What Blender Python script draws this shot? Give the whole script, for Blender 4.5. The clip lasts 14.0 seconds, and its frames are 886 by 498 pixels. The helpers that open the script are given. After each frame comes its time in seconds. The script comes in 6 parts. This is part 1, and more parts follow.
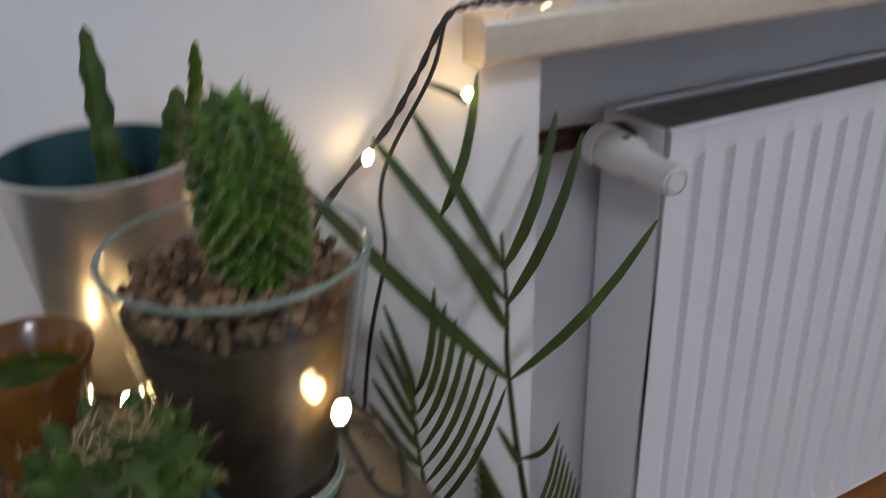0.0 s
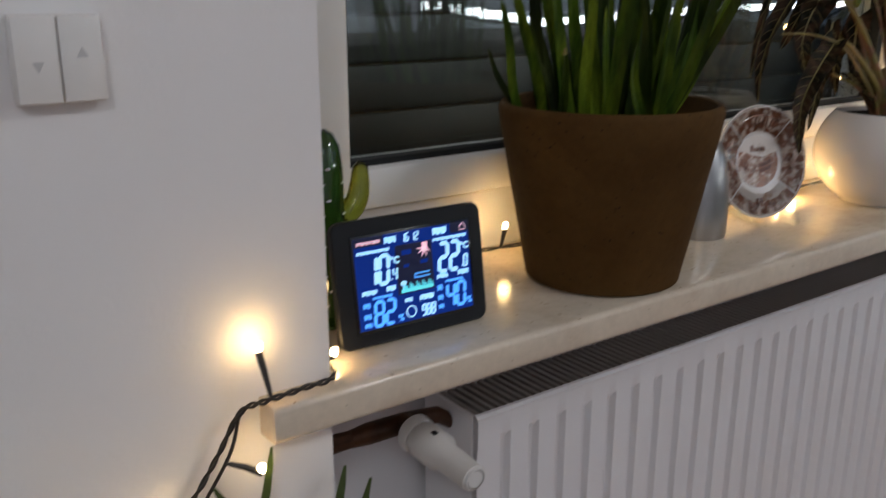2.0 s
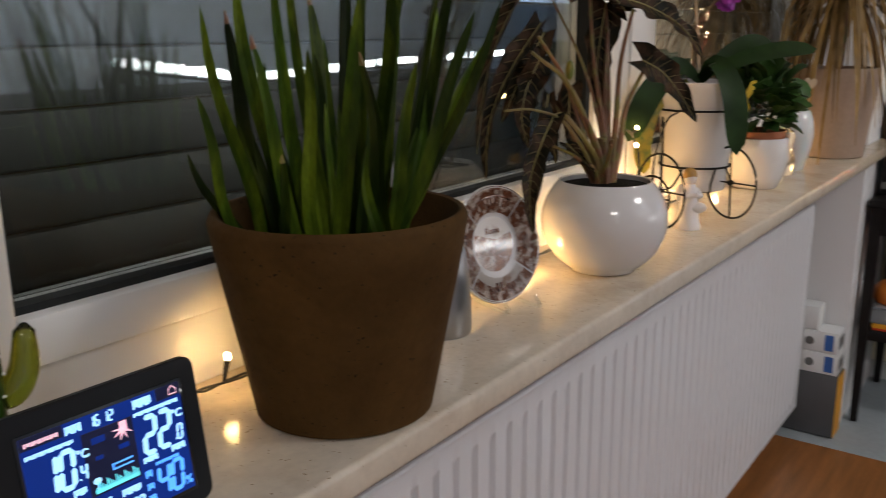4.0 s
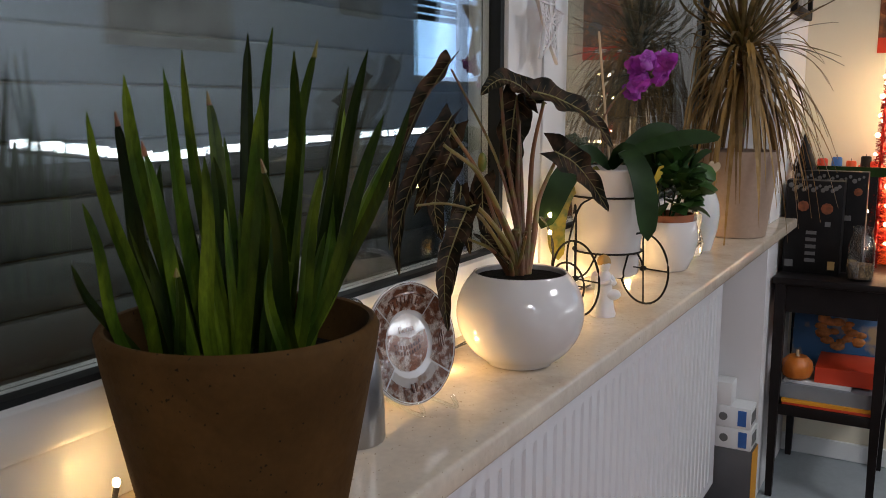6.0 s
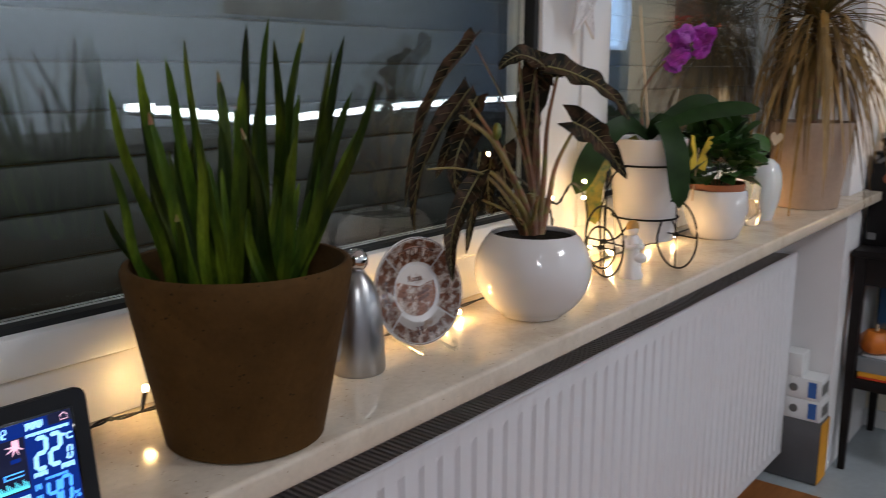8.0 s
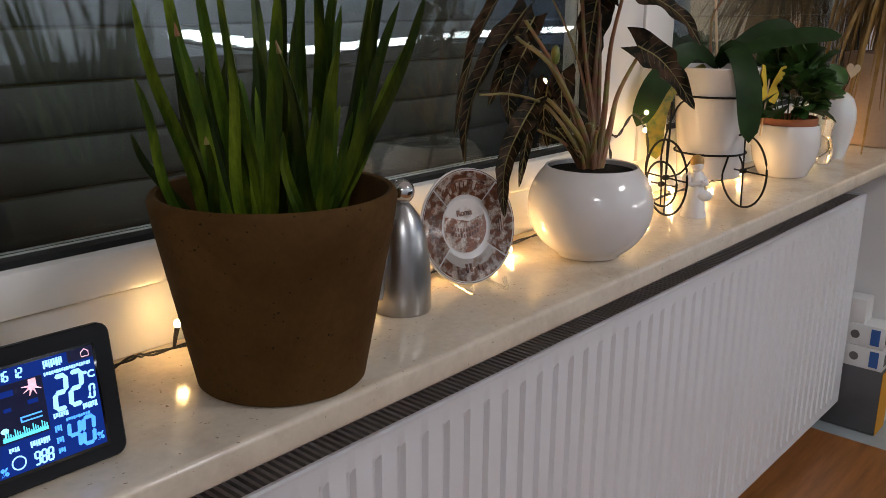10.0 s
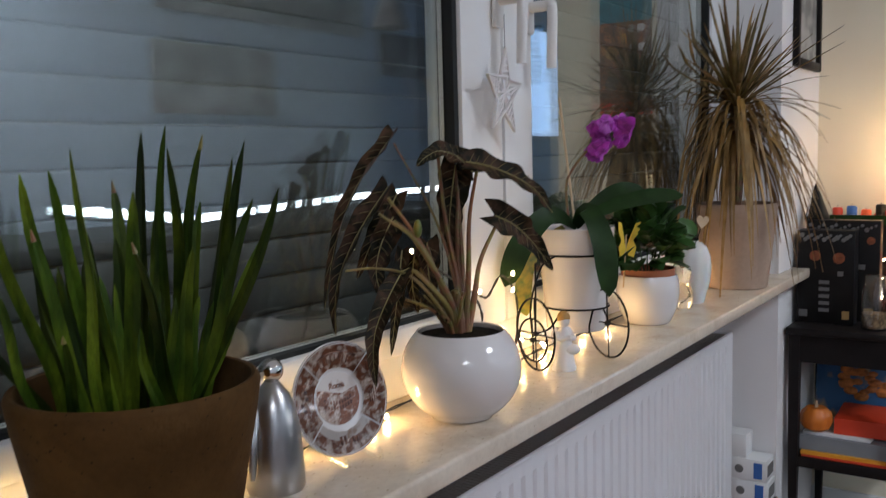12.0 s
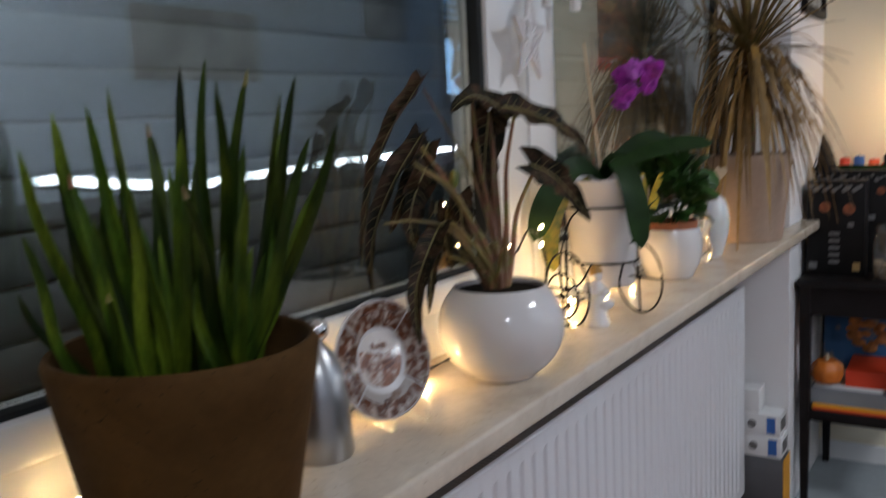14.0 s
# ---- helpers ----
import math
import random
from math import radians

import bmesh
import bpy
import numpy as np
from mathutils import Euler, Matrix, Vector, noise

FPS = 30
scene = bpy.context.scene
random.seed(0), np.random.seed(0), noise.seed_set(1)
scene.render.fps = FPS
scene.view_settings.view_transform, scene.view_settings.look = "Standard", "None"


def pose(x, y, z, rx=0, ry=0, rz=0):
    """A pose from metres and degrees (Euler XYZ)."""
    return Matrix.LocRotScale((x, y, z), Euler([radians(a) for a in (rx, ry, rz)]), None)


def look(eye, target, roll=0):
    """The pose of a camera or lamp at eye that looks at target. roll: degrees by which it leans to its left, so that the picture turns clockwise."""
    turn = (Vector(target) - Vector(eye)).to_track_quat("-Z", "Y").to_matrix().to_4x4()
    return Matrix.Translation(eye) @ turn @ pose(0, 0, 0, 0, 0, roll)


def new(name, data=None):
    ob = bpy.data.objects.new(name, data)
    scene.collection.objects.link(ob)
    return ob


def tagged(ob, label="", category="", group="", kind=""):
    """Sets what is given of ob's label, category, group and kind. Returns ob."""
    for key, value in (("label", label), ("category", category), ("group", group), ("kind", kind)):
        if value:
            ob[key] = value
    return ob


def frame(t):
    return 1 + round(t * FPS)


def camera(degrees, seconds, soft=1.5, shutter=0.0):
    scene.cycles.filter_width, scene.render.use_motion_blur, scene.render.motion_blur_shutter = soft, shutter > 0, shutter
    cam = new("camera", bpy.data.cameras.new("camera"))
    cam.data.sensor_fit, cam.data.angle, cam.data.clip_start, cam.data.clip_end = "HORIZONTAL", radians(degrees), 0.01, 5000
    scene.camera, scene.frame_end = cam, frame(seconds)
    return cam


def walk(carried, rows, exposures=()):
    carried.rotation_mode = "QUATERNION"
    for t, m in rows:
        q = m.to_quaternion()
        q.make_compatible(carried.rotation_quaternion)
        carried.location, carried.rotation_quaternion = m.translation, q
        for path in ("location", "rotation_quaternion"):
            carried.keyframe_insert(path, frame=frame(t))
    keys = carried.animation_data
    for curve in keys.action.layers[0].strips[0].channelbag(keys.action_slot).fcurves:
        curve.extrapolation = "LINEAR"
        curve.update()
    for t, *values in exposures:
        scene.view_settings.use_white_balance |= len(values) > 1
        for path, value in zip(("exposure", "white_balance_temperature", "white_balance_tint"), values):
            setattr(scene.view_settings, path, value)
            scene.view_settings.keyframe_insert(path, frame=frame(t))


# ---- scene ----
cam = camera(53.3, 14.0, soft=0.7, shutter=0.6)
PATH = [
    (0, (-0.26, -0.415, 0.966), (0.616, 1.161, 0.1), -1.2),
    (0.5, (-0.247, -0.445, 1.04), (0.699, 1.128, 0.245), -0.7),
    (1, (-0.241, -0.455, 1.085), (0.762, 1.113, 0.353), -0.3),
    (1.5, (-0.23, -0.47, 1.116), (0.829, 1.091, 0.451), -0.2),
    (2, (-0.221, -0.493, 1.138), (0.907, 1.057, 0.569), 0.1),
    (2.5, (-0.214, -0.518, 1.152), (0.983, 1.003, 0.65), 0.0),
    (3, (-0.192, -0.51, 1.157), (1.096, 0.94, 0.666), 0.2),
    (3.5, (-0.152, -0.449, 1.169), (1.304, 0.833, 0.68), 0.5),
    (4, (-0.129, -0.389, 1.175), (1.452, 0.736, 0.692), -0.3),
    (4.2, (-0.132, -0.389, 1.184), (1.476, 0.691, 0.687), 0.5),
    (6.3, (-0.091, -0.368, 1.201), (1.623, 0.613, 0.884), -0.1),
    (6.5, (-0.104, -0.388, 1.21), (1.605, 0.597, 0.878), 0.3),
    (7, (-0.11, -0.434, 1.203), (1.6, 0.546, 0.86), 0.2),
    (7.5, (-0.104, -0.498, 1.203), (1.567, 0.541, 0.844), 0.2),
    (8, (-0.116, -0.549, 1.208), (1.427, 0.658, 0.806), 0.2),
    (8.2, (-0.102, -0.529, 1.198), (1.42, 0.703, 0.789), 0.3),
    (10.3, (-0.065, -0.503, 1.189), (1.384, 0.762, 0.641), 0.5),
    (10.5, (-0.064, -0.507, 1.198), (1.419, 0.727, 0.669), 0.6),
    (11, (-0.071, -0.525, 1.207), (1.465, 0.682, 0.778), 0.1),
    (11.5, (-0.071, -0.544, 1.213), (1.517, 0.629, 0.893), -0.9),
    (12, (-0.07, -0.551, 1.219), (1.572, 0.572, 1.009), -1.5),
    (12.5, (-0.068, -0.558, 1.221), (1.601, 0.532, 1.062), -2.1),
    (13, (-0.068, -0.562, 1.221), (1.616, 0.507, 1.078), -2.4),
    (13.5, (-0.068, -0.539, 1.209), (1.624, 0.518, 1.069), -2.7),
    (14, (-0.061, -0.453, 1.194), (1.6, 0.625, 0.911), -2.8),
]
walk(cam, [(t, look(eye, target, roll)) for t, eye, target, roll in PATH],
     exposures=[(0.0, 0.06, 6250, 10), (0.5, -0.34, 6400, 10), (1.0, -0.40, 6600, 10), (1.5, -0.40, 6500, 10), (2.0, -0.27, 6850, 11), (3.0, -0.14, 6950, 12), (4.0, -0.1, 7200, 13),
                (6.5, -0.08, 6600, 12), (8.0, -0.05, 6600, 12), (10.5, -0.1, 7000, 13), (11.5, -0.05, 6400, 11), (12.5, 0.08, 6250, 11), (13.5, 0.02, 6350, 11), (14.0, -0.12, 6300, 11)])

# ---- light ----
world = bpy.data.worlds.new("world")
scene.world = world
world.use_nodes = True
wn = world.node_tree.nodes
sky = wn.new("ShaderNodeTexSky")
sky.sky_type, sky.sun_disc = "NISHITA", False
sky.sun_elevation, sky.sun_rotation = radians(3), radians(200)
wn["Background"].inputs["Strength"].default_value = 0.05
world.node_tree.links.new(sky.outputs["Color"], wn["Background"].inputs["Color"])


def lamp(name, kind, m, energy, colour, **more):
    data = bpy.data.lights.new(name, kind)
    data.energy, data.color = energy, colour
    if kind == "AREA":
        data.shape = "RECTANGLE"
        data.size, data.size_y = more["size"]
    else:
        data.shadow_soft_size = more.get("radius", 0.01)
    ob = new(name, data)
    ob.matrix_world = m
    return ob


# the room's ceiling lamp, above and behind the camera
lamp("ceiling_lamp_light", "AREA", look((1.45, -1.80, 2.46), (1.45, -1.80, 0.0)), 25, (0.90, 0.94, 1.0), size=(0.5, 0.5))
# unseen fill lamp, added to brighten the wall left of the window
lamp("left_fill_light", "AREA", look((-1.3, -2.0, 2.46), (-1.3, -2.0, 0.0)), 22, (0.90, 0.94, 1.0), size=(0.5, 0.5))
# blue dusk through the room's other window
lamp("dusk_light", "AREA", look((5.9, -2.28, 1.75), (5.9, 0.0, 1.4)), 5, (0.45, 0.65, 1.0), size=(1.3, 0.8))
scene.view_settings.exposure = 0.0

# ---- materials ----
def material(name, colour, rough=0.5, metal=0.0, var=0.0, scale=8.0, bump=0.0, bump_scale=60.0, fine=0.0, spec=0.5,
             random=0.0, specks=None, stretch=(1, 1, 1), second=None, mix=(0.45, 0.6), coat=0.0, sheen=0.0, sss=0.0):
    """A surface: base colour with large and fine variation, an optional second colour in patches, and relief."""
    m = bpy.data.materials.new(name)
    m.use_nodes = True
    nt = m.node_tree
    n, l = nt.nodes, nt.links
    b = n["Principled BSDF"]
    b.inputs["Roughness"].default_value = rough
    b.inputs["Metallic"].default_value = metal
    b.inputs["Specular IOR Level"].default_value = spec
    b.inputs["Coat Weight"].default_value = coat
    if sss:
        b.inputs["Subsurface Weight"].default_value = sss
        b.inputs["Subsurface Radius"].default_value = (0.01, 0.006, 0.004)
    co = n.new("ShaderNodeTexCoord")
    mp = n.new("ShaderNodeMapping")
    mp.inputs["Scale"].default_value = stretch
    l.new(co.outputs["Object"], mp.inputs["Vector"])

    def noise_at(s, detail=4.0):
        t = n.new("ShaderNodeTexNoise")
        t.inputs["Scale"].default_value, t.inputs["Detail"].default_value = s, detail
        l.new(mp.outputs["Vector"], t.inputs["Vector"])
        return t

    def mixer(kind, fac, a, c):
        x = n.new("ShaderNodeMix")
        x.data_type, x.blend_type = "RGBA", kind
        for sock, val in ((x.inputs[0], fac), (x.inputs[6], a), (x.inputs[7], c)):
            if isinstance(val, bpy.types.NodeSocket):
                l.new(val, sock)
            else:
                sock.default_value = val
        return x.outputs[2]

    base = (*colour, 1)
    out = base
    if second:
        t = noise_at(scale * 1.7, 6)
        r = n.new("ShaderNodeValToRGB")
        r.color_ramp.elements[0].position, r.color_ramp.elements[1].position = mix
        l.new(t.outputs["Fac"], r.inputs["Fac"])
        out = mixer("MIX", r.outputs["Color"], out, (*second, 1))
    if var:
        t = noise_at(scale, 5)
        r = n.new("ShaderNodeMapRange")
        r.inputs[1].default_value, r.inputs[2].default_value = 0.3, 0.7
        r.inputs[3].default_value, r.inputs[4].default_value = 1 - var, 1 + var
        l.new(t.outputs["Fac"], r.inputs[0])
        out = mixer("MULTIPLY", 1.0, out, r.outputs[0])
    if fine:
        t = noise_at(scale * 14, 3)
        r = n.new("ShaderNodeMapRange")
        r.inputs[1].default_value, r.inputs[2].default_value = 0.3, 0.7
        r.inputs[3].default_value, r.inputs[4].default_value = 1 - fine, 1 + fine
        l.new(t.outputs["Fac"], r.inputs[0])
        out = mixer("MULTIPLY", 1.0, out, r.outputs[0])
    if specks:
        t = noise_at(scale * 26, 1.0)
        r = n.new("ShaderNodeValToRGB")
        r.color_ramp.elements[0].position, r.color_ramp.elements[1].position = 0.72, 0.775
        l.new(t.outputs["Fac"], r.inputs["Fac"])
        out = mixer("MIX", r.outputs["Color"], out, (*specks, 1))
    if random:
        info = n.new("ShaderNodeObjectInfo")
        r = n.new("ShaderNodeMapRange")
        r.inputs[3].default_value, r.inputs[4].default_value = 1 - random, 1 + random
        l.new(info.outputs["Random"], r.inputs[0])
        out = mixer("MULTIPLY", 1.0, out, r.outputs[0])
    if isinstance(out, bpy.types.NodeSocket):
        l.new(out, b.inputs["Base Color"])
    else:
        b.inputs["Base Color"].default_value = out
    if bump:
        t = noise_at(bump_scale, 4)
        k = n.new("ShaderNodeBump")
        k.inputs["Strength"].default_value, k.inputs["Distance"].default_value = bump, 0.002
        l.new(t.outputs["Fac"], k.inputs["Height"])
        l.new(k.outputs["Normal"], b.inputs["Normal"])
        rr = n.new("ShaderNodeMapRange")
        rr.inputs[3].default_value, rr.inputs[4].default_value = max(0.02, rough - 0.08), min(1, rough + 0.08)
        l.new(t.outputs["Fac"], rr.inputs[0])
        l.new(rr.outputs[0], b.inputs["Roughness"])
    return m


def glowing(name, colour, strength):
    m = bpy.data.materials.new(name)
    m.use_nodes = True
    b = m.node_tree.nodes["Principled BSDF"]
    b.inputs["Base Color"].default_value = (*colour, 1)
    b.inputs["Emission Color"].default_value = (*colour, 1)
    b.inputs["Emission Strength"].default_value = strength
    return m


def glassy(name, colour=(1, 1, 1), rough=0.0, ior=1.45):
    m = bpy.data.materials.new(name)
    m.use_nodes = True
    b = m.node_tree.nodes["Principled BSDF"]
    b.inputs["Base Color"].default_value = (*colour, 1)
    b.inputs["Roughness"].default_value = rough
    b.inputs["IOR"].default_value = ior
    b.inputs["Transmission Weight"].default_value = 1.0
    return m


def clear_glass(name, tint=(0.96, 0.98, 0.97)):
    """Thin clear glass: what lies behind shows through, with a gloss on top."""
    m = bpy.data.materials.new(name)
    m.use_nodes = True
    n, l = m.node_tree.nodes, m.node_tree.links
    n.remove(n["Principled BSDF"])
    see, gloss, mix = n.new("ShaderNodeBsdfTransparent"), n.new("ShaderNodeBsdfGlossy"), n.new("ShaderNodeMixShader")
    edge, power, share = n.new("ShaderNodeLayerWeight"), n.new("ShaderNodeMath"), n.new("ShaderNodeMapRange")
    see.inputs["Color"].default_value = (*tint, 1)
    gloss.inputs["Roughness"].default_value = 0.03
    power.operation = "POWER"
    power.inputs[1].default_value = 4.0
    share.inputs[3].default_value, share.inputs[4].default_value = 0.07, 0.85
    edge.inputs["Blend"].default_value = 0.5
    l.new(edge.outputs["Facing"], power.inputs[0])
    l.new(power.outputs[0], share.inputs[0])
    l.new(share.outputs[0], mix.inputs["Fac"])
    l.new(see.outputs["BSDF"], mix.inputs[1])
    l.new(gloss.outputs["BSDF"], mix.inputs[2])
    l.new(mix.outputs["Shader"], n["Material Output"].inputs["Surface"])
    return m


M = {
    "wall": material("wall_paint", (0.78, 0.76, 0.75), 0.85, var=0.03, scale=3, bump=0.12, bump_scale=220),
    "niche": material("niche_paint", (0.72, 0.72, 0.74), 0.85, var=0.06, scale=4, bump=0.15, bump_scale=200),
    "far_wall": material("cream_wall_paint", (0.80, 0.72, 0.56), 0.85, var=0.03, scale=2, bump=0.1, bump_scale=200),
    "room_wall": material("room_wall_paint", (0.62, 0.70, 0.80), 0.9, var=0.04, scale=2),
    "ceiling": material("ceiling_paint", (0.8, 0.8, 0.79), 0.9, var=0.02, scale=2),
    "sill": material("sill_marble", (0.64, 0.55, 0.44), 0.16, var=0.08, scale=9, fine=0.05, second=(0.54, 0.44, 0.34), specks=(0.30, 0.22, 0.15), mix=(0.52, 0.72), bump=0.06, bump_scale=90, spec=0.5),
    "frame": material("window_plastic", (0.78, 0.77, 0.75), 0.3, var=0.02, scale=5),
    "gasket": material("rubber_gasket", (0.022, 0.024, 0.024), 0.7, spec=0.2),
    "rad": material("radiator_enamel", (0.76, 0.76, 0.78), 0.32, var=0.015, scale=3),
    "rad_dark": material("radiator_grille_grey", (0.30, 0.28, 0.26), 0.5, var=0.15, scale=20),
    # slat grey taken down to near black: shade behind the panes in the colour
    "slat": material("darkened_slat_grey", (0.023, 0.022, 0.018), 0.6, var=0.08, scale=5, fine=0.04),
    "pot": material("brown_clay", (0.080, 0.039, 0.010), 0.8, var=0.14, scale=9, fine=0.08, bump=0.25, bump_scale=160, second=(0.064, 0.030, 0.007), specks=(0.016, 0.008, 0.003), spec=0.15),
    "damp_soil": material("damp_brown_soil", (0.080, 0.054, 0.032), 0.9, var=0.4, scale=60, bump=0.6, bump_scale=150),
    "soil": material("soil", (0.010, 0.007, 0.005), 0.95, spec=0.1, var=0.5, scale=60, bump=1.0, bump_scale=150),
    "ceramic": material("white_glazed_ceramic", (0.70, 0.66, 0.635), 0.12, var=0.02, scale=6, coat=0.4),
    "wood_floor": material("brown_wood_floor", (0.30, 0.115, 0.035), 0.35, var=0.25, scale=5, stretch=(1, 12, 1), fine=0.12, bump=0.06),
    "grey_floor": material("blue_grey_floor", (0.36, 0.40, 0.42), 0.4, var=0.08, scale=4, fine=0.05),
    "black_wood": material("black_stained_wood", (0.009, 0.007, 0.007), 0.5, spec=0.22, var=0.3, scale=14, bump=0.1),
    "leaf_sans": material("snake_plant_leaf", (0.022, 0.046, 0.003), 0.42, spec=0.18, var=0.40, scale=22, fine=0.25, second=(0.072, 0.105, 0.006), random=0.7, stretch=(1, 1, 0.3), sss=0.05),
    "leaf_dark": material("dark_veined_leaf", (0.010, 0.009, 0.004), 0.55, spec=0.12, var=0.35, scale=30, second=(0.060, 0.031, 0.016), random=0.3),
    "vein": material("pale_leaf_vein", (0.26, 0.22, 0.08), 0.5, var=0.1),
    "vein_faint": material("faint_leaf_vein", (0.14, 0.105, 0.042), 0.5, spec=0.2, var=0.2),
    "stalk_pale": material("pale_olive_stalk", (0.17, 0.135, 0.035), 0.45, var=0.25, scale=30, random=0.2, second=(0.20, 0.13, 0.05)),
    "stalk": material("brownish_leaf_stalk", (0.20, 0.083, 0.036), 0.45, var=0.25, scale=30, random=0.3, second=(0.17, 0.145, 0.035)),
    "leaf_green": material("deep_green_leaf", (0.016, 0.042, 0.008), 0.5, spec=0.2, var=0.3, scale=25, random=0.3),
    "leaf_bush": material("fresh_green_leaf", (0.028, 0.070, 0.014), 0.45, var=0.3, scale=40, random=0.4, spec=0.3),
    "leaf_yellow": material("yellowing_leaf", (0.35, 0.27, 0.03), 0.45, var=0.25, scale=30, second=(0.12, 0.17, 0.03)),
    "leaf_palm": material("palm_leaf", (0.036, 0.062, 0.009), 0.5, var=0.25, scale=40, random=0.2),
    "leaf_drac_green": material("green_dragon_tree_leaf", (0.120, 0.086, 0.020), 0.5, var=0.35, scale=20, random=0.45, second=(0.20, 0.13, 0.05)),
    "leaf_drac": material("dragon_tree_leaf", (0.24, 0.132, 0.030), 0.5, var=0.3, scale=20, random=0.45, second=(0.28, 0.165, 0.055)),
    "petal": material("magenta_petal", (0.33, 0.025, 0.34), 0.5, var=0.35, scale=60, random=0.2),
    "cactus": material("cactus_skin", (0.080, 0.155, 0.012), 0.5, var=0.35, scale=50, second=(0.030, 0.070, 0.007)),
    "cactus_dark": material("dark_cactus_skin", (0.034, 0.068, 0.008), 0.6, spec=0.25, var=0.45, scale=60, second=(0.06, 0.09, 0.02)),
    "spine": material("cactus_spine", (0.40, 0.26, 0.13), 0.6, random=0.3),
    "gravel": material("brown_gravel", (0.12, 0.068, 0.034), 0.85, var=0.5, scale=90, bump=0.5, bump_scale=250, second=(0.30, 0.185, 0.095)),
    "zinc": material("galvanised_zinc", (0.62, 0.60, 0.57), 0.32, metal=0.9, var=0.15, scale=30, bump=0.1),
    "teal": material("teal_lacquer", (0.022, 0.075, 0.085), 0.5, var=0.2, scale=20),
    "steel": material("brushed_steel", (0.44, 0.43, 0.42), 0.3, metal=1.0, var=0.04, scale=12),
    "polish": material("polished_steel", (0.7, 0.68, 0.66), 0.08, metal=1.0),
    "black_plastic": material("black_plastic", (0.008, 0.009, 0.011), 0.42, spec=0.3, var=0.1, scale=30),
    "gloss_black": material("glossy_display_cover", (0.006, 0.006, 0.008), 0.06, spec=0.6),
    "wire": material("black_wire", (0.010, 0.009, 0.008), 0.75, spec=0.2),
    "cable": material("dark_cable", (0.022, 0.02, 0.018), 0.5),
    "brass": material("old_brass", (0.075, 0.035, 0.018), 0.5, metal=0.5, var=0.4, scale=40),
    "white_plastic": material("white_plastic", (0.74, 0.72, 0.69), 0.35, var=0.02),
    "taupe": material("taupe_clay", (0.37, 0.255, 0.185), 0.65, var=0.08, scale=8, fine=0.06, bump=0.15, bump_scale=150),
    "terracotta": material("terracotta", (0.33, 0.11, 0.05), 0.7, var=0.15, scale=20),
    "yellow": material("yellow_felt", (0.75, 0.52, 0.05), 0.7, var=0.06),
    "paper_white": material("white_card", (0.72, 0.72, 0.71), 0.6, var=0.04, scale=10),
    "blue_print": material("blue_print", (0.03, 0.12, 0.38), 0.55),
    "orange_print": material("orange_print", (0.75, 0.33, 0.02), 0.6, var=0.08),
    "red_book": material("red_cover", (0.62, 0.05, 0.015), 0.45, var=0.08, scale=12),
    "grey_book": material("grey_cover", (0.22, 0.24, 0.26), 0.5, var=0.08, scale=12),
    "dark_card": material("black_printed_card", (0.008, 0.007, 0.007), 0.45, spec=0.2, var=0.3, scale=20),
    "flower_print": material("orange_flower_print", (0.20, 0.055, 0.018), 0.5, var=0.4, scale=90),
    "grey_print": material("grey_print", (0.13, 0.125, 0.12), 0.5),
    "grey_mark": material("faint_grey_mark", (0.52, 0.51, 0.50), 0.5),
    "pumpkin": material("orange_pumpkin", (0.62, 0.17, 0.02), 0.4, var=0.2, scale=25),
    "red_shiny": material("red_tinsel", (0.34, 0.022, 0.015), 0.25, metal=0.6, var=0.4, scale=60, random=0.3),
    "red_paper": material("red_orange_paper", (0.80, 0.14, 0.04), 0.5, var=0.25, scale=14, second=(0.70, 0.05, 0.02)),
    "red_candle": material("red_orange_wax", (0.75, 0.10, 0.02), 0.4, sss=0.1),
    "sepia": material("sepia_print", (0.60, 0.48, 0.40), 0.16, second=(0.20, 0.072, 0.036), scale=66, mix=(0.40, 0.55), fine=0.45, var=0.25, coat=0.5),
    "sepia_dark": material("dark_sepia_print", (0.26, 0.12, 0.075), 0.14, second=(0.06, 0.02, 0.012), scale=60, mix=(0.4, 0.6), coat=0.5),
    "sepia_pale": material("pale_sepia_print", (0.62, 0.55, 0.50), 0.14, second=(0.36, 0.22, 0.15), scale=40, mix=(0.55, 0.7), coat=0.5),
    "porcelain": material("matt_porcelain", (0.74, 0.70, 0.68), 0.35, var=0.03, sss=0.1),
    "hair": material("golden_hair_paint", (0.42, 0.23, 0.06), 0.5, var=0.2, scale=90),
    "wood_cord": material("natural_wood", (0.50, 0.36, 0.22), 0.6, var=0.1, scale=30),
    "glaze_orange": material("orange_brown_glaze", (0.22, 0.085, 0.015), 0.2, var=0.35, scale=30, coat=0.4),
    "dark_top": material("dark_table_lacquer", (0.045, 0.032, 0.022), 0.3, var=0.2, scale=12, bump=0.05),
    "kitchen_dark": material("dark_kitchen_front", (0.03, 0.028, 0.025), 0.5, var=0.1),
    "picture_dark": material("dark_picture", (0.46, 0.45, 0.44), 0.6, var=0.3, scale=6),
    "glass_thin": clear_glass("clear_glass"),
    "glass_green": material("green_glass", (0.022, 0.060, 0.010), 0.06, var=0.3, scale=40, coat=0.6, sss=0.15),
    "glass_lime": glassy("lime_glass", (0.30, 0.36, 0.04), 0.03, 1.5),
    "glass_edge": material("glass_cut_edge", (0.22, 0.28, 0.23), 0.08, coat=0.8, sss=0.3, spec=0.8),
    "turquoise": material("turquoise_glaze", (0.12, 0.34, 0.36), 0.25, var=0.1),
    "tan_print": material("tan_print", (0.40, 0.24, 0.08), 0.5),
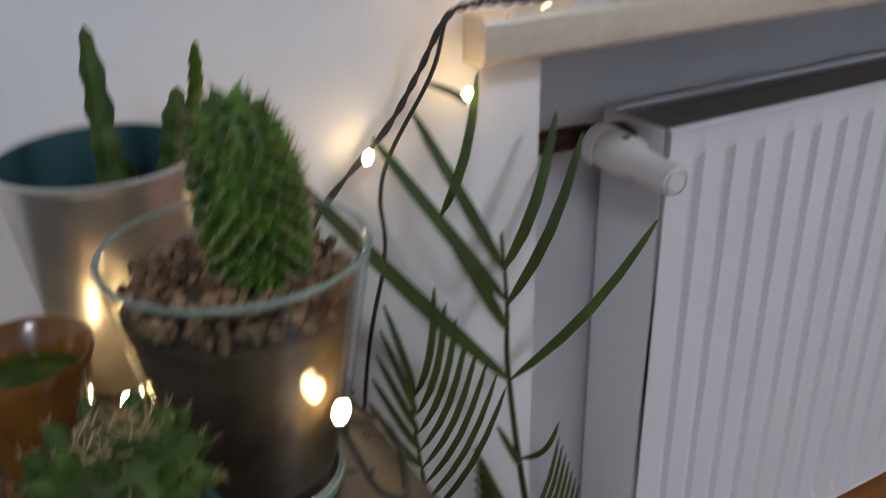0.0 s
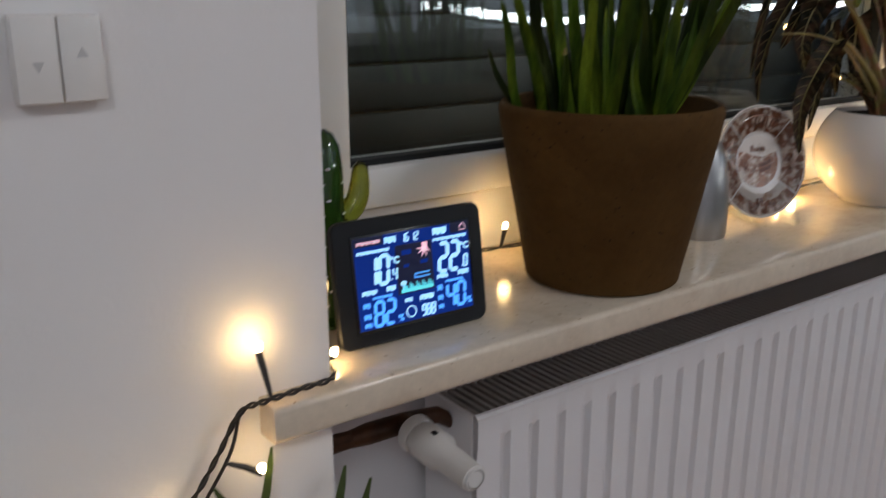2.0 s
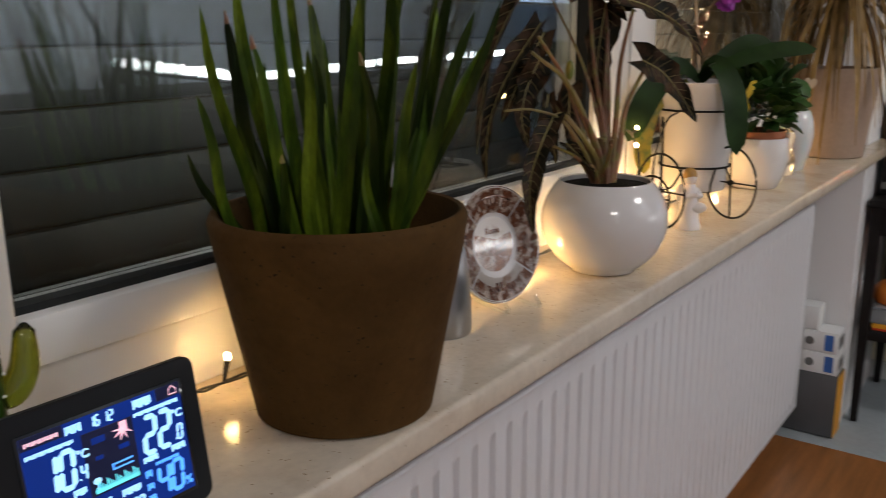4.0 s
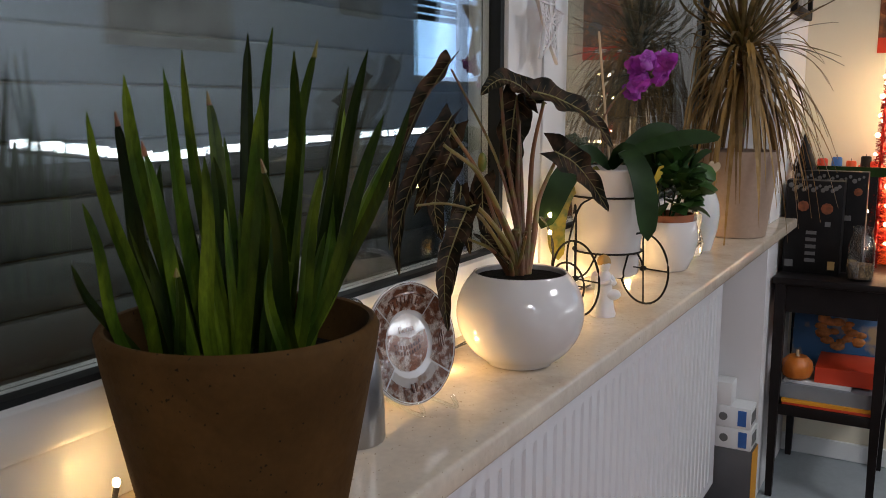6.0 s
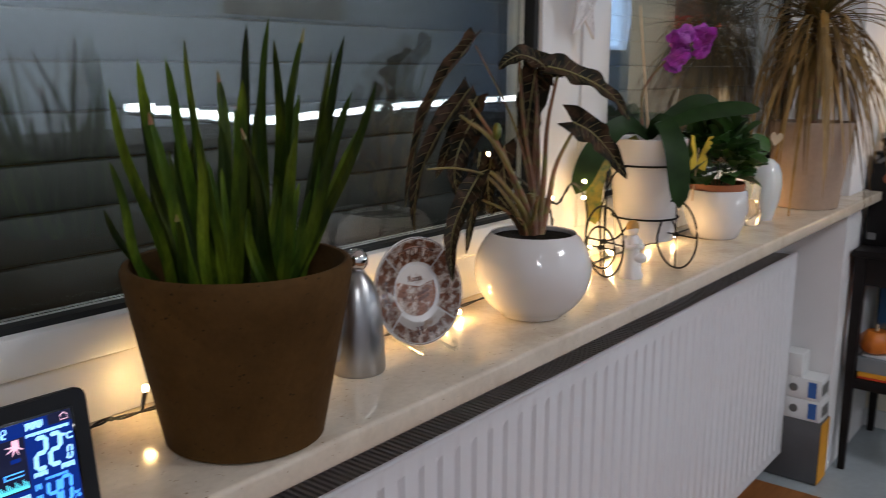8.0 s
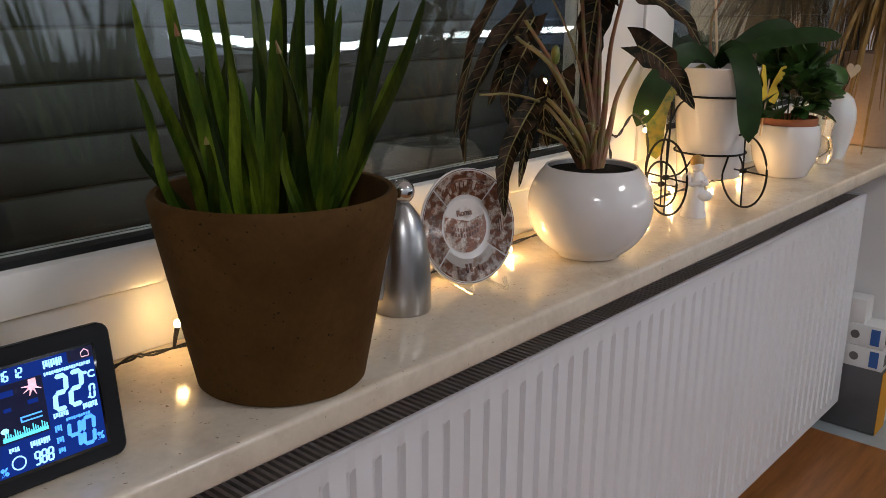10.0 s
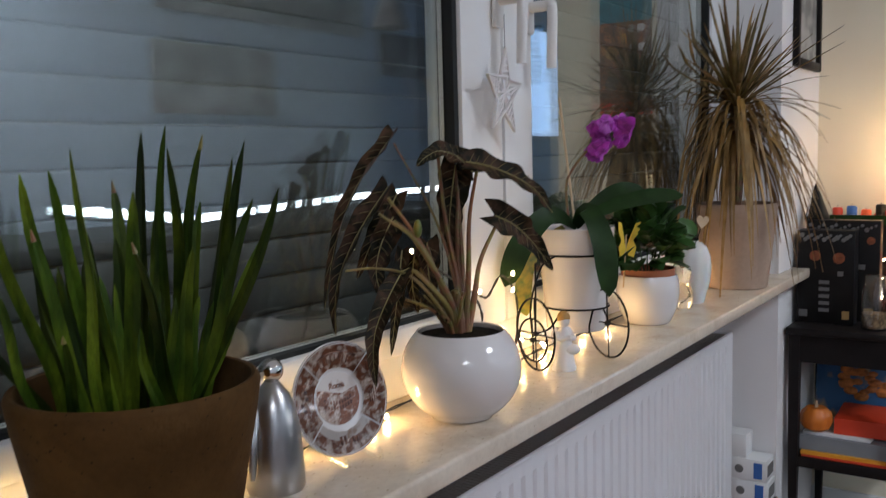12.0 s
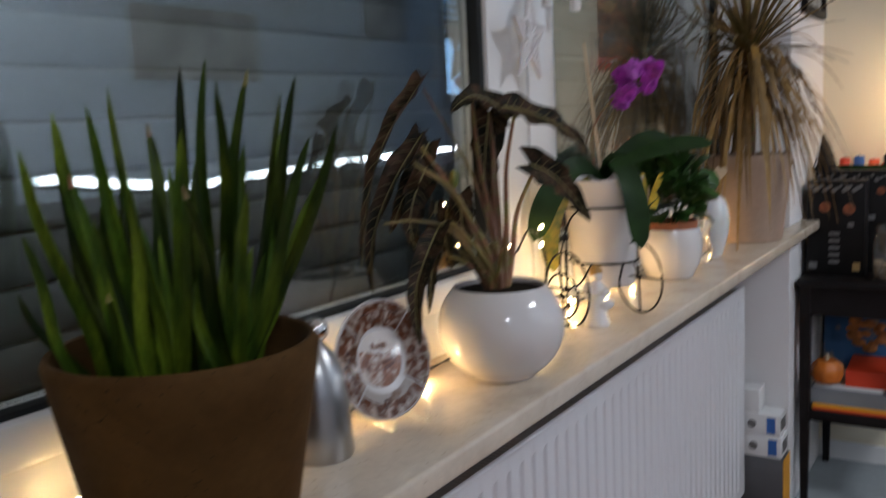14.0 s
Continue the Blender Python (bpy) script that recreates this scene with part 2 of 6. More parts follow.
    "teal_print": material("teal_print", (0.05, 0.20, 0.25), 0.5, var=0.2, scale=20),
    "food": material("cookbook_cover", (0.03, 0.10, 0.22), 0.3, second=(0.35, 0.22, 0.10), scale=7, mix=(0.5, 0.6)),
    "roast": material("roast_print", (0.42, 0.14, 0.03), 0.35, var=0.5, scale=60),
    "grey_picture": material("grey_drawing", (0.42, 0.42, 0.40), 0.4, second=(0.22, 0.22, 0.21), scale=9, var=0.2),
    "food_photo": material("food_photograph", (0.16, 0.07, 0.04), 0.4, second=(0.42, 0.16, 0.05), scale=18, var=0.5, mix=(0.45, 0.62)),
    "grey_dark": material("dark_grey_card", (0.09, 0.09, 0.095), 0.6, var=0.1, scale=12),
    "frost": material("milky_glass", (0.72, 0.71, 0.69), 0.10, sss=0.4, coat=0.5),
    "bulb": glowing("warm_bulb", (1.0, 0.72, 0.36), 40.0),
    "led": glowing("cool_led", (0.85, 0.93, 1.0), 22.0),
    "screen": glowing("blue_lcd", (0.004, 0.02, 0.16), 1.0),
    "screen_dark": glowing("dark_lcd", (0.002, 0.004, 0.03), 0.6),
    "digit": glowing("pale_blue_digit", (0.34, 0.70, 1.0), 1.15),
    "digit_blue": glowing("blue_digit", (0.07, 0.38, 1.0), 1.15),
    "digit_cyan": glowing("cyan_digit", (0.1, 0.75, 0.9), 1.0),
    "digit_pink": glowing("pink_digit", (0.9, 0.55, 0.7), 0.9),
}
M["screen"].node_tree.nodes["Principled BSDF"].inputs["Roughness"].default_value = 0.07

# ---- building helpers ----
def part(name, bm, mat, parent=None, label="", smooth=True, m=None):
    """Links a bmesh as one mesh object under a thing or part."""
    bmesh.ops.recalc_face_normals(bm, faces=bm.faces)
    me = bpy.data.meshes.new(name)
    bm.to_mesh(me)
    bm.free()
    for p in me.polygons:
        p.use_smooth = smooth
    if smooth:
        me.set_sharp_from_angle(angle=radians(38))
    me.materials.append(mat)
    ob = new(name, me)
    ob.parent = parent
    if m is not None:
        ob.matrix_basis = m
    if label:
        ob["label"] = label
    return ob


def thing(name, label, category, m=None, group="", kind=""):
    ob = new(name)
    ob.empty_display_size = 0.03
    if m is not None:
        ob.matrix_basis = m
    return tagged(ob, label, category, group, kind)


def box(bm, x0, x1, y0, y1, z0, z1, bevel=0.0, seg=2):
    r = bmesh.ops.create_cube(bm, size=1.0)
    vs = r["verts"]
    for v in vs:
        v.co = Vector(((x0 + x1) / 2 + v.co.x * (x1 - x0), (y0 + y1) / 2 + v.co.y * (y1 - y0), (z0 + z1) / 2 + v.co.z * (z1 - z0)))
    if bevel:
        es = {e for v in vs for e in v.link_edges}
        bmesh.ops.bevel(bm, geom=list(es), offset=bevel, segments=seg, profile=0.5, affect="EDGES")
    return bm


def boxm(*a, **k):
    return box(bmesh.new(), *a, **k)


def lathe(profile, n=40, bm=None, wobble=0.0, closed=False):
    """Turns (radius, height) points round z."""
    bm = bm or bmesh.new()
    rings = []
    for i, (r, z) in enumerate(profile):
        if r < 1e-6:
            rings.append([bm.verts.new((0, 0, z))])
        else:
            ring = []
            for k in range(n):
                a = 2 * math.pi * k / n
                f = 1 + wobble * noise.noise(Vector((math.cos(a) * 2, math.sin(a) * 2, z * 30)))
                ring.append(bm.verts.new((r * f * math.cos(a), r * f * math.sin(a), z)))
            rings.append(ring)
    pairs = list(zip(rings, rings[1:])) + ([(rings[-1], rings[0])] if closed else [])
    for a, b in pairs:
        for k in range(n):
            j = (k + 1) % n
            if len(a) == 1 and len(b) == 1:
                continue
            if len(a) == 1:
                bm.faces.new((a[0], b[k], b[j]))
            elif len(b) == 1:
                bm.faces.new((a[k], a[j], b[0]))
            else:
                bm.faces.new((a[k], a[j], b[j], b[k]))
    return bm


def tube(points, radius, n=8, bm=None, caps=True, closed=False):
    """A round bar along points; radius may be a list."""
    bm = bm or bmesh.new()
    pts = [Vector(p) for p in points]
    rad = radius if isinstance(radius, (list, tuple)) else [radius] * len(pts)
    rings = []
    up = Vector((0.13, 0.27, 0.95))
    for i, p in enumerate(pts):
        if closed:
            d = pts[(i + 1) % len(pts)] - pts[i - 1]
        else:
            d = pts[min(i + 1, len(pts) - 1)] - pts[max(i - 1, 0)]
        d.normalize()
        s = d.cross(up)
        if s.length < 1e-3:
            s = d.cross(Vector((1, 0, 0)))
        s.normalize()
        w = s.cross(d)
        rings.append([bm.verts.new(p + rad[i] * (math.cos(2 * math.pi * k / n) * s + math.sin(2 * math.pi * k / n) * w)) for k in range(n)])
    pairs = list(zip(rings, rings[1:])) + ([(rings[-1], rings[0])] if closed else [])
    for a, b in pairs:
        for k in range(n):
            bm.faces.new((a[k], a[(k + 1) % n], b[(k + 1) % n], b[k]))
    if caps and not closed:
        bm.faces.new(rings[0])
        bm.faces.new(list(reversed(rings[-1])))
    return bm


def curve(points, n=12):
    """A smooth line through points."""
    p = [Vector(q) for q in points]
    p = [p[0] * 2 - p[1]] + p + [p[-1] * 2 - p[-2]]
    out = []
    for i in range(1, len(p) - 2):
        for k in range(n):
            t = k / n
            a, b, c, d = p[i - 1], p[i], p[i + 1], p[i + 2]
            out.append(0.5 * (2 * b + (c - a) * t + (2 * a - 5 * b + 4 * c - d) * t * t + (3 * b - a - 3 * c + d) * t ** 3))
    out.append(p[-2])
    return out


def ball(bm, centre, r, u=12, v=8, scale=(1, 1, 1)):
    res = bmesh.ops.create_uvsphere(bm, u_segments=u, v_segments=v, radius=r)
    for q in res["verts"]:
        q.co = Vector((q.co.x * scale[0], q.co.y * scale[1], q.co.z * scale[2])) + Vector(centre)
    return bm


def blade(spine, widths, normal, bm=None, thick=0.0008, fold=0.0):
    """A leaf along a spine: widths per point, a normal for its face, a fold along the midrib."""
    bm = bm or bmesh.new()
    pts = [Vector(p) for p in spine]
    rows = []
    for i, p in enumerate(pts):
        d = (pts[min(i + 1, len(pts) - 1)] - pts[max(i - 1, 0)]).normalized()
        nn = Vector(normal(i / (len(pts) - 1)) if callable(normal) else normal)
        s = d.cross(nn)
        if s.length < 1e-4:
            s = d.cross(Vector((0.3, 1, 0.2)))
        s.normalize()
        u = s.cross(d).normalized()
        w = max(widths[i], 0.0004)
        rows.append([bm.verts.new(q) for q in (
            p - s * w + u * fold * w, p + u * thick, p + s * w + u * fold * w, p - u * thick)])
    for a, b in zip(rows, rows[1:]):
        for k in range(4):
            j = (k + 1) % 4
            bm.faces.new((a[k], a[j], b[j], b[k]))
    bm.faces.new(rows[0])
    bm.faces.new(list(reversed(rows[-1])))
    return bm

# ---- the room ----
SILL = 0.87


def structure(name, bm, mat, label, category, smooth=False):
    ob = part(name, bm, mat, smooth=smooth)
    return tagged(ob, label, category, kind="structure")


FLOOR, FAR, PIER = 0.05, 2.93, 0.05
# floor: brown boards up to the grey part under the side table
structure("floor", boxm(-3.0, 2.30, -3.6, 0.6, -0.12, FLOOR), M["wood_floor"], "reddish brown wooden floor in the room", "floor")
structure("floor_grey", boxm(2.30, 7.3, -3.6, 0.6, -0.12, FLOOR - 0.002), M["grey_floor"], "pale blue-grey floor under the side table", "floor")
structure("ceiling", boxm(-3.0, 7.3, -3.6, 0.7, 2.5, 2.6), M["ceiling"], "plain white ceiling", "ceiling")
structure("wall_north", boxm(-3.0, 0.056, 0.025, 0.62, FLOOR, 2.5), M["wall"], "white painted wall beside the window", "wall")
structure("wall_niche", boxm(0.056, 2.45, 0.262, 0.62, FLOOR, 0.835), M["niche"], "white painted niche wall behind the radiator", "wall")
structure("wall_north_east", boxm(2.45, FAR, PIER, 0.62, FLOOR, 2.5), M["wall"], "white painted wall past the window", "wall")
structure("wall_lintel", boxm(0.056, 2.45, 0.10, 0.62, 2.15, 2.5), M["wall"], "white wall above the window", "wall")
structure("wall_east", boxm(FAR, FAR + 0.1, -0.515, 0.62, FLOOR, 2.5), M["far_wall"], "cream painted wall behind the side table", "wall")
structure("wall_south", boxm(-3.0, 5.15, -2.5, -2.4, FLOOR, 2.5), M["room_wall"], "grey-white wall across the room", "wall")
structure("wall_south_low", boxm(5.15, 6.65, -2.5, -2.4, FLOOR, 1.33), M["room_wall"], "wall under the other window", "wall")
structure("wall_south_high", boxm(5.15, 6.65, -2.5, -2.4, 2.32, 2.5), M["room_wall"], "wall over the other window", "wall")
structure("wall_south_end", boxm(6.65, 7.3, -2.5, -2.4, FLOOR, 2.5), M["room_wall"], "wall beside the other window", "wall")
structure("wall_west", boxm(-3.1, -3.0, -3.6, 0.62, FLOOR, 2.5), M["room_wall"], "plain wall behind", "wall")
structure("wall_east_far", boxm(7.3, 7.4, -3.6, 0.62, FLOOR, 2.5), M["room_wall"], "plain wall of the room next door", "wall")
structure("wall_north_far", boxm(FAR + 0.1, 7.4, 0.5, 0.62, FLOOR, 2.5), M["room_wall"], "plain wall of the room next door", "wall")
structure("baseboard", boxm(FAR - 0.012, FAR, -0.515, PIER, FLOOR, FLOOR + 0.06, bevel=0.003), M["frame"], "white baseboard along the cream wall", "baseboard")
dusk = structure("backdrop_dusk", boxm(4.8, 7.0, -2.95, -2.94, 0.9, 2.6), glowing("dusk_sky", (0.38, 0.66, 1.0), 2.4), "blue dusk sky outside the other window", "backdrop")

# marble sill, cut round the wall's corner
bm = bmesh.new()
outline = [(0.0, 0.0), (2.62, 0.0), (2.62, 0.049), (2.448, 0.049), (2.448, 0.30), (0.058, 0.30), (0.058, 0.024), (0.0, 0.024)]
low = [bm.verts.new((x, y, SILL - 0.0275)) for x, y in outline]
high = [bm.verts.new((x, y, SILL)) for x, y in outline]
bm.faces.new(list(reversed(low)))
bm.faces.new(high)
for k in range(len(low)):
    j = (k + 1) % len(low)
    bm.faces.new((low[k], low[j], high[j], high[k]))
bm.edges.ensure_lookup_table()
front = [e for e in bm.edges if all(v.co.y < 0.001 for v in e.verts) and abs(e.verts[0].co.x - e.verts[1].co.x) > 1]
bmesh.ops.bevel(bm, geom=front, offset=0.005, segments=3, profile=0.5, affect="EDGES")
structure("window_sill", bm, M["sill"], "polished beige marble window sill with small flaws", "window sill", smooth=True)

# ---- window ----
X0, X1, YF, ZT = 0.056, 2.45, 0.20, 2.15
XM = 1.215
win = thing("window_1", "white plastic double window with closed roller shutter outside", "window", kind="structure")
for name, b in (("frame_left", (X0, X0 + 0.06, YF + 0.012, YF + 0.08, SILL, ZT)), ("frame_right", (X1 - 0.06, X1, YF + 0.012, YF + 0.08, SILL, ZT)),
                ("frame_bottom", (X0 + 0.06, X1 - 0.06, YF + 0.012, YF + 0.08, SILL, SILL + 0.0640)), ("frame_top", (X0 + 0.06, X1 - 0.06, YF + 0.012, YF + 0.08, ZT - 0.06, ZT))):
    part(name, boxm(*b, bevel=0.003), M["frame"], win)


def sash(name, xa, xb, left, right):
    za, zb = SILL + 0.066, ZT - 0.068
    s = part(name, boxm(xa, xa + left, YF, YF + 0.075, za, zb, bevel=0.006), M["frame"], win)
    part("stile", boxm(xb - right, xb, YF, YF + 0.075, za, zb, bevel=0.006), M["frame"], s)
    part("bottom_rail", boxm(xa + left, xb - right, YF, YF + 0.075, za, za + 0.040, bevel=0.006), M["frame"], s)
    part("top_rail", boxm(xa + left, xb - right, YF, YF + 0.075, zb - 0.06, zb, bevel=0.006), M["frame"], s)
    ga, gb, gc, gd = xa + left, xb - right, za + 0.040, zb - 0.06
    g = 0.012
    bm = boxm(ga, ga + 0.005, YF + 0.012, YF + 0.03, gc, gd)
    box(bm, gb - g, gb, YF + 0.008, YF + 0.03, gc, gd)
    box(bm, ga + 0.005, gb - g, YF + 0.012, YF + 0.03, gc, gc + 0.006)
    box(bm, ga + 0.005, gb - g, YF + 0.008, YF + 0.03, gd - g, gd)
    part("gasket", bm, M["gasket"], s, "dark rubber gasket", smooth=False)
    pane = part("pane", boxm(ga + 0.003, gb - g, YF + 0.024, YF + 0.028, gc + 0.004, gd - g), M["glass"], s, "clear reflecting window pane", smooth=False)
    pane.visible_shadow = False
    rear = part("rear_pane", boxm(ga + 0.004, gb - 0.004, YF + 0.044, YF + 0.048, gc + 0.004, gd - 0.004), M["glass"], s, "second window pane", smooth=False)
    rear.visible_shadow = False
    return s


M["glass"] = glassy("window_glass", (0.9, 0.95, 0.94), 0.0, 1.74)
sash("sash_left", X0 + 0.035, XM + 0.001, 0.090, 0.124)
sash("sash_right", XM + 0.007, X1 - 0.035, 0.098, 0.085)

# roller shutter outside, let down
shutter = thing("roller_shutter", "lowered grey roller shutter of wide slats outside the window", "roller shutter")
pitch = 0.052
k = 0
z = SILL - 0.02
prof = [(0.0, 0.0), (-0.004, 0.002), (-0.0065, 0.008), (-0.007, 0.026), (-0.0062, 0.044), (-0.0045, 0.0495), (0.0, 0.0515), (0.004, 0.046), (0.004, 0.004)]
sb = bmesh.new()
a = [sb.verts.new((0.0, y, q)) for y, q in prof]
b2 = [sb.verts.new((2.5, y, q)) for y, q in prof]
for i in range(len(prof)):
    j = (i + 1) % len(prof)
    sb.faces.new((a[i], a[j], b2[j], b2[i]))
sb.faces.new(a)
sb.faces.new(list(reversed(b2)))
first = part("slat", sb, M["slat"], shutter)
first.matrix_basis = pose(0.02, 0.345, z)
while z < 2.2:
    z += pitch
    o = first.copy()
    scene.collection.objects.link(o)
    o.matrix_basis = pose(0.02, 0.345, z)

# ---- radiator ----
RX0, RX1, RY, RZ0, RZ1 = 0.288, 2.35, 0.1455, 0.13, 0.712
rad = thing("radiator", "white enamelled panel radiator under the window sill", "radiator", pose(RX0, RY, RZ0))
W, HH = RX1 - RX0, RZ1 - RZ0


def ribbed(n, pitch, x_first, width, height):
    """A panel with pressed vertical grooves."""
    bm = bmesh.new()
    xs = [(0.0, 0), (x_first - 0.012, 0)]
    for i in range(n):
        c = x_first + i * pitch
        xs += [(c - 0.0075, 0), (c - 0.0035, 1), (c + 0.0035, 1), (c + 0.0075, 0)]
    xs += [(width, 0)]
    zs = [(0.0, 0), (0.022, 0), (0.032, 1), (height - 0.034, 1), (height - 0.024, 0), (height, 0)]
    grid = [[bm.verts.new((x, 0.007 * fx * fz, z)) for x, fx in xs] for z, fz in zs]
    for r0, r1 in zip(grid, grid[1:]):
        for i in range(len(xs) - 1):
            bm.faces.new((r0[i], r0[i + 1], r1[i + 1], r1[i]))
    return bm


panel = part("front_panel", ribbed(50, 0.04, 0.038, W, HH), M["rad"], rad)
part("edge_strip", tube([(0.0, 0.004, 0.0), (0.0, 0.004, HH), (W, 0.004, HH), (W, 0.004, 0.0)], 0.005, 8, closed=True), M["rad"], rad)
part("rear_panel", boxm(0.0, W, 0.085, 0.095, 0.0, HH + 0.003, bevel=0.003), M["rad"], rad)
part("side_cover", boxm(-0.002, 0.003, 0.006, 0.092, 0.01, HH + 0.003, bevel=0.001), M["rad"], rad)
part("side_cover", boxm(W - 0.003, W + 0.002, 0.006, 0.092, 0.01, HH + 0.003, bevel=0.001), M["rad"], rad)
grille = part("grille", boxm(0.003, W - 0.003, 0.008, 0.012, HH - 0.012, HH - 0.001), M["rad_dark"], rad, "grey top grille")
gb = boxm(0.003, W - 0.003, 0.08, 0.085, HH - 0.012, HH - 0.001)
x, bars = 0.01, []
while x < W - 0.01:
    bars.append(x)
    x += 0.0105
part("grille_edge", gb, M["rad_dark"], rad, smooth=False)
bar_first = part("grille_bar", boxm(0, 0.005, 0.012, 0.08, HH - 0.010, HH - 0.002), M["rad_dark"], grille, smooth=False)
for x in bars:
    o = bar_first if x == bars[0] else bar_first.copy()
    if x != bars[0]:
        scene.collection.objects.link(o)
    o.matrix_basis = pose(x, 0, 0)
part("convector", boxm(0.01, W - 0.01, 0.012, 0.08, 0.02, HH - 0.03), M["rad_dark"], rad)

# ---- things on the sill ----
def pot_with_rim(name, label, m, r0, r1, h, wall, mat, inner, band=0.0):
    t = thing(name, label, "plant pot", m)
    prof = [(0, 0), (r0 * 0.93, 0), (r0 * 0.985, 0.002), (r0, 0.008)]
    for i in range(1, 7):
        prof.append((r0 + (r1 - r0) * i / 7, 0.008 + (h - 0.016) * i / 7))
    prof += [(r1 - 0.0005, h - 0.006), (r1 - 0.003, h - 0.001), (r1 - wall * 0.5, h), (r1 - wall + 0.002, h - 0.001), (r1 - wall, h - 0.006),
             (r1 - wall - 0.006, h - inner)]
    part("body", lathe(prof, 56), mat, t)
    part("soil", lathe([(0, h - inner + 0.004), (0.6 * r1, h - inner + 0.002), (r1 - wall - 0.004, h - inner)], 40, wobble=0.02), M["soil"], t, "dark potting soil")
    return t


big_pot = pot_with_rim("plant_pot", "large tapered brown clay pot with rounded rim", pose(0.3865, 0.0795, SILL), 0.0745, 0.1038, 0.168, 0.010, M["pot"], 0.035)

bowl = thing("plant_pot", "round glossy white ceramic bowl pot", "plant pot", pose(0.902, 0.089, SILL))
prof = [(0, 0.003), (0.030, 0.003), (0.034, 0.0), (0.042, 0.001), (0.044, 0.004)]
for i in range(1, 16):
    a = -0.95 + i * (0.95 + 0.72) / 15
    prof.append((0.081 * math.cos(a), 0.066 + 0.074 * math.sin(a)))
prof += [(0.0595, 0.117), (0.058, 0.1175), (0.0565, 0.116), (0.059, 0.108)]
part("body", lathe(prof, 56), M["ceramic"], bowl)
part("soil", lathe([(0, 0.1125), (0.03, 0.1120), (0.0565, 0.1105)], 32, wobble=0.02), M["soil"], bowl, "dark potting soil")

# ---- snake plant in the brown pot ----
rng = random.Random(5)
snake = thing("snake_plant", "snake plant with upright narrow green leaves in the brown pot", "plant", pose(0.3865, 0.0795, SILL))
SV, SR = Vector((0.695, 0.719, 0)), Vector((0.719, -0.695, 0))


def spear(foot, tip, half, twist, bow=0.0, sway=0.0, n=14):
    """A stiff pointed leaf, hollowed along its face, from foot (across, away) to tip (across, away, up)."""
    bm, rows = bmesh.new(), []
    section = ((-1.0, 0.34), (-0.62, -0.12), (0.0, -0.40), (0.62, -0.12), (1.0, 0.34), (0.55, 0.22), (0.0, 0.02), (-0.55, 0.22))
    pts = []
    for k in range(n + 1):
        t = k / n
        u = foot[0] + (tip[0] - foot[0]) * t ** 1.08 + bow * math.sin(math.pi * t) + sway * math.sin(2 * math.pi * t)
        pts.append(SR * u + SV * (foot[1] + (tip[1] - foot[1]) * t ** 1.1) + Vector((0, 0, 0.128 + (tip[2] - 0.128) * t)))
    for k in range(n + 1):
        t = k / n
        d = (pts[min(k + 1, n)] - pts[max(k - 1, 0)]).normalized()
        a = twist * (0.5 + t)
        face = SR * math.sin(a) - SV * math.cos(a)
        side = d.cross(face).normalized()
        up = side.cross(d)
        w = half * (0.88 + 0.14 * math.sin(math.pi * min(1.0, t * 1.2)) - 0.06 * t) * max(0.0, 1 - t ** 9) ** 0.7 + 0.0003
        rows.append([bm.verts.new(pts[k] + side * w * x + up * w * y) for x, y in section])
    for a, b in zip(rows, rows[1:]):
        for k in range(8):
            bm.faces.new((a[k], a[(k + 1) % 8], b[(k + 1) % 8], b[k]))
    bm.faces.new(rows[0])
    bm.faces.new(list(reversed(rows[-1])))
    return bm, pts


# foot across, away; tip across, away, up
REAR_LEAVES = ((-0.042, 0.009, -0.070, -0.040, 0.344), (-0.020, 0.012, -0.045, -0.060, 0.347), (-0.015, 0.010, -0.016, 0.045, 0.333),
               (0.002, -0.003, 0.014, 0.020, 0.376), (0.014, 0.045, 0.033, 0.030, 0.382), (0.035, 0.060, 0.040, -0.040, 0.361), (0.022, 0.047, 0.064, 0.015, 0.370),
               (0.042, 0.042, 0.099, 0.0, 0.365), (0.040, 0.044, 0.088, 0.020, 0.354), (-0.061, 0.014, -0.094, -0.040, 0.321), (-0.055, 0.025, -0.080, 0.010, 0.318))
FRONT_LEAVES = ((-0.005, -0.010, -0.033, -0.035, 0.361), (0.040, 0.004, 0.125, -0.025, 0.326), (-0.003, -0.020, 0.015, -0.060, 0.328), (0.040, -0.030, 0.013, -0.070, 0.288),
                (0.030, -0.045, 0.016, -0.075, 0.225), (-0.070, 0.0, -0.102, -0.020, 0.259), (-0.066, 0.015, -0.114, 0.0, 0.214), (-0.042, -0.030, -0.043, -0.060, 0.217),
                (0.035, -0.020, 0.056, -0.050, 0.283), (0.035, 0.006, 0.116, 0.0, 0.292), (0.034, -0.010, 0.104, -0.03, 0.318), (-0.030, -0.030, -0.060, -0.06, 0.300), (-0.018, -0.035, -0.022, -0.06, 0.292))
inner = tuple((0.052 * math.cos(2.4 * k) * (k / 22) ** 0.5, 0.015 + 0.045 * math.sin(2.4 * k) * (k / 22) ** 0.5,
               0.088 * math.cos(2.4 * k) * (k / 22) ** 0.5, 0.02 + 0.05 * math.sin(2.4 * k) * (k / 22) ** 0.5, 0.225 + 0.10 * ((k * 0.618) % 1)) for k in range(22))
for i, (fu, fd, tu, td, tz) in enumerate(REAR_LEAVES + FRONT_LEAVES + inner):
    half = rng.uniform(0.0048, 0.0064) * (0.72 if tz < 0.27 else 1.0)
    bm, pts = spear((fu, fd), (tu, td, tz), half, rng.uniform(-0.7, 0.7), 0.10 * (tu - fu) + rng.uniform(-0.003, 0.003), rng.uniform(-0.004, 0.004))
    part("leaf", bm, M["leaf_sans"], snake)
    if i % 4 == 2 and i < 24:
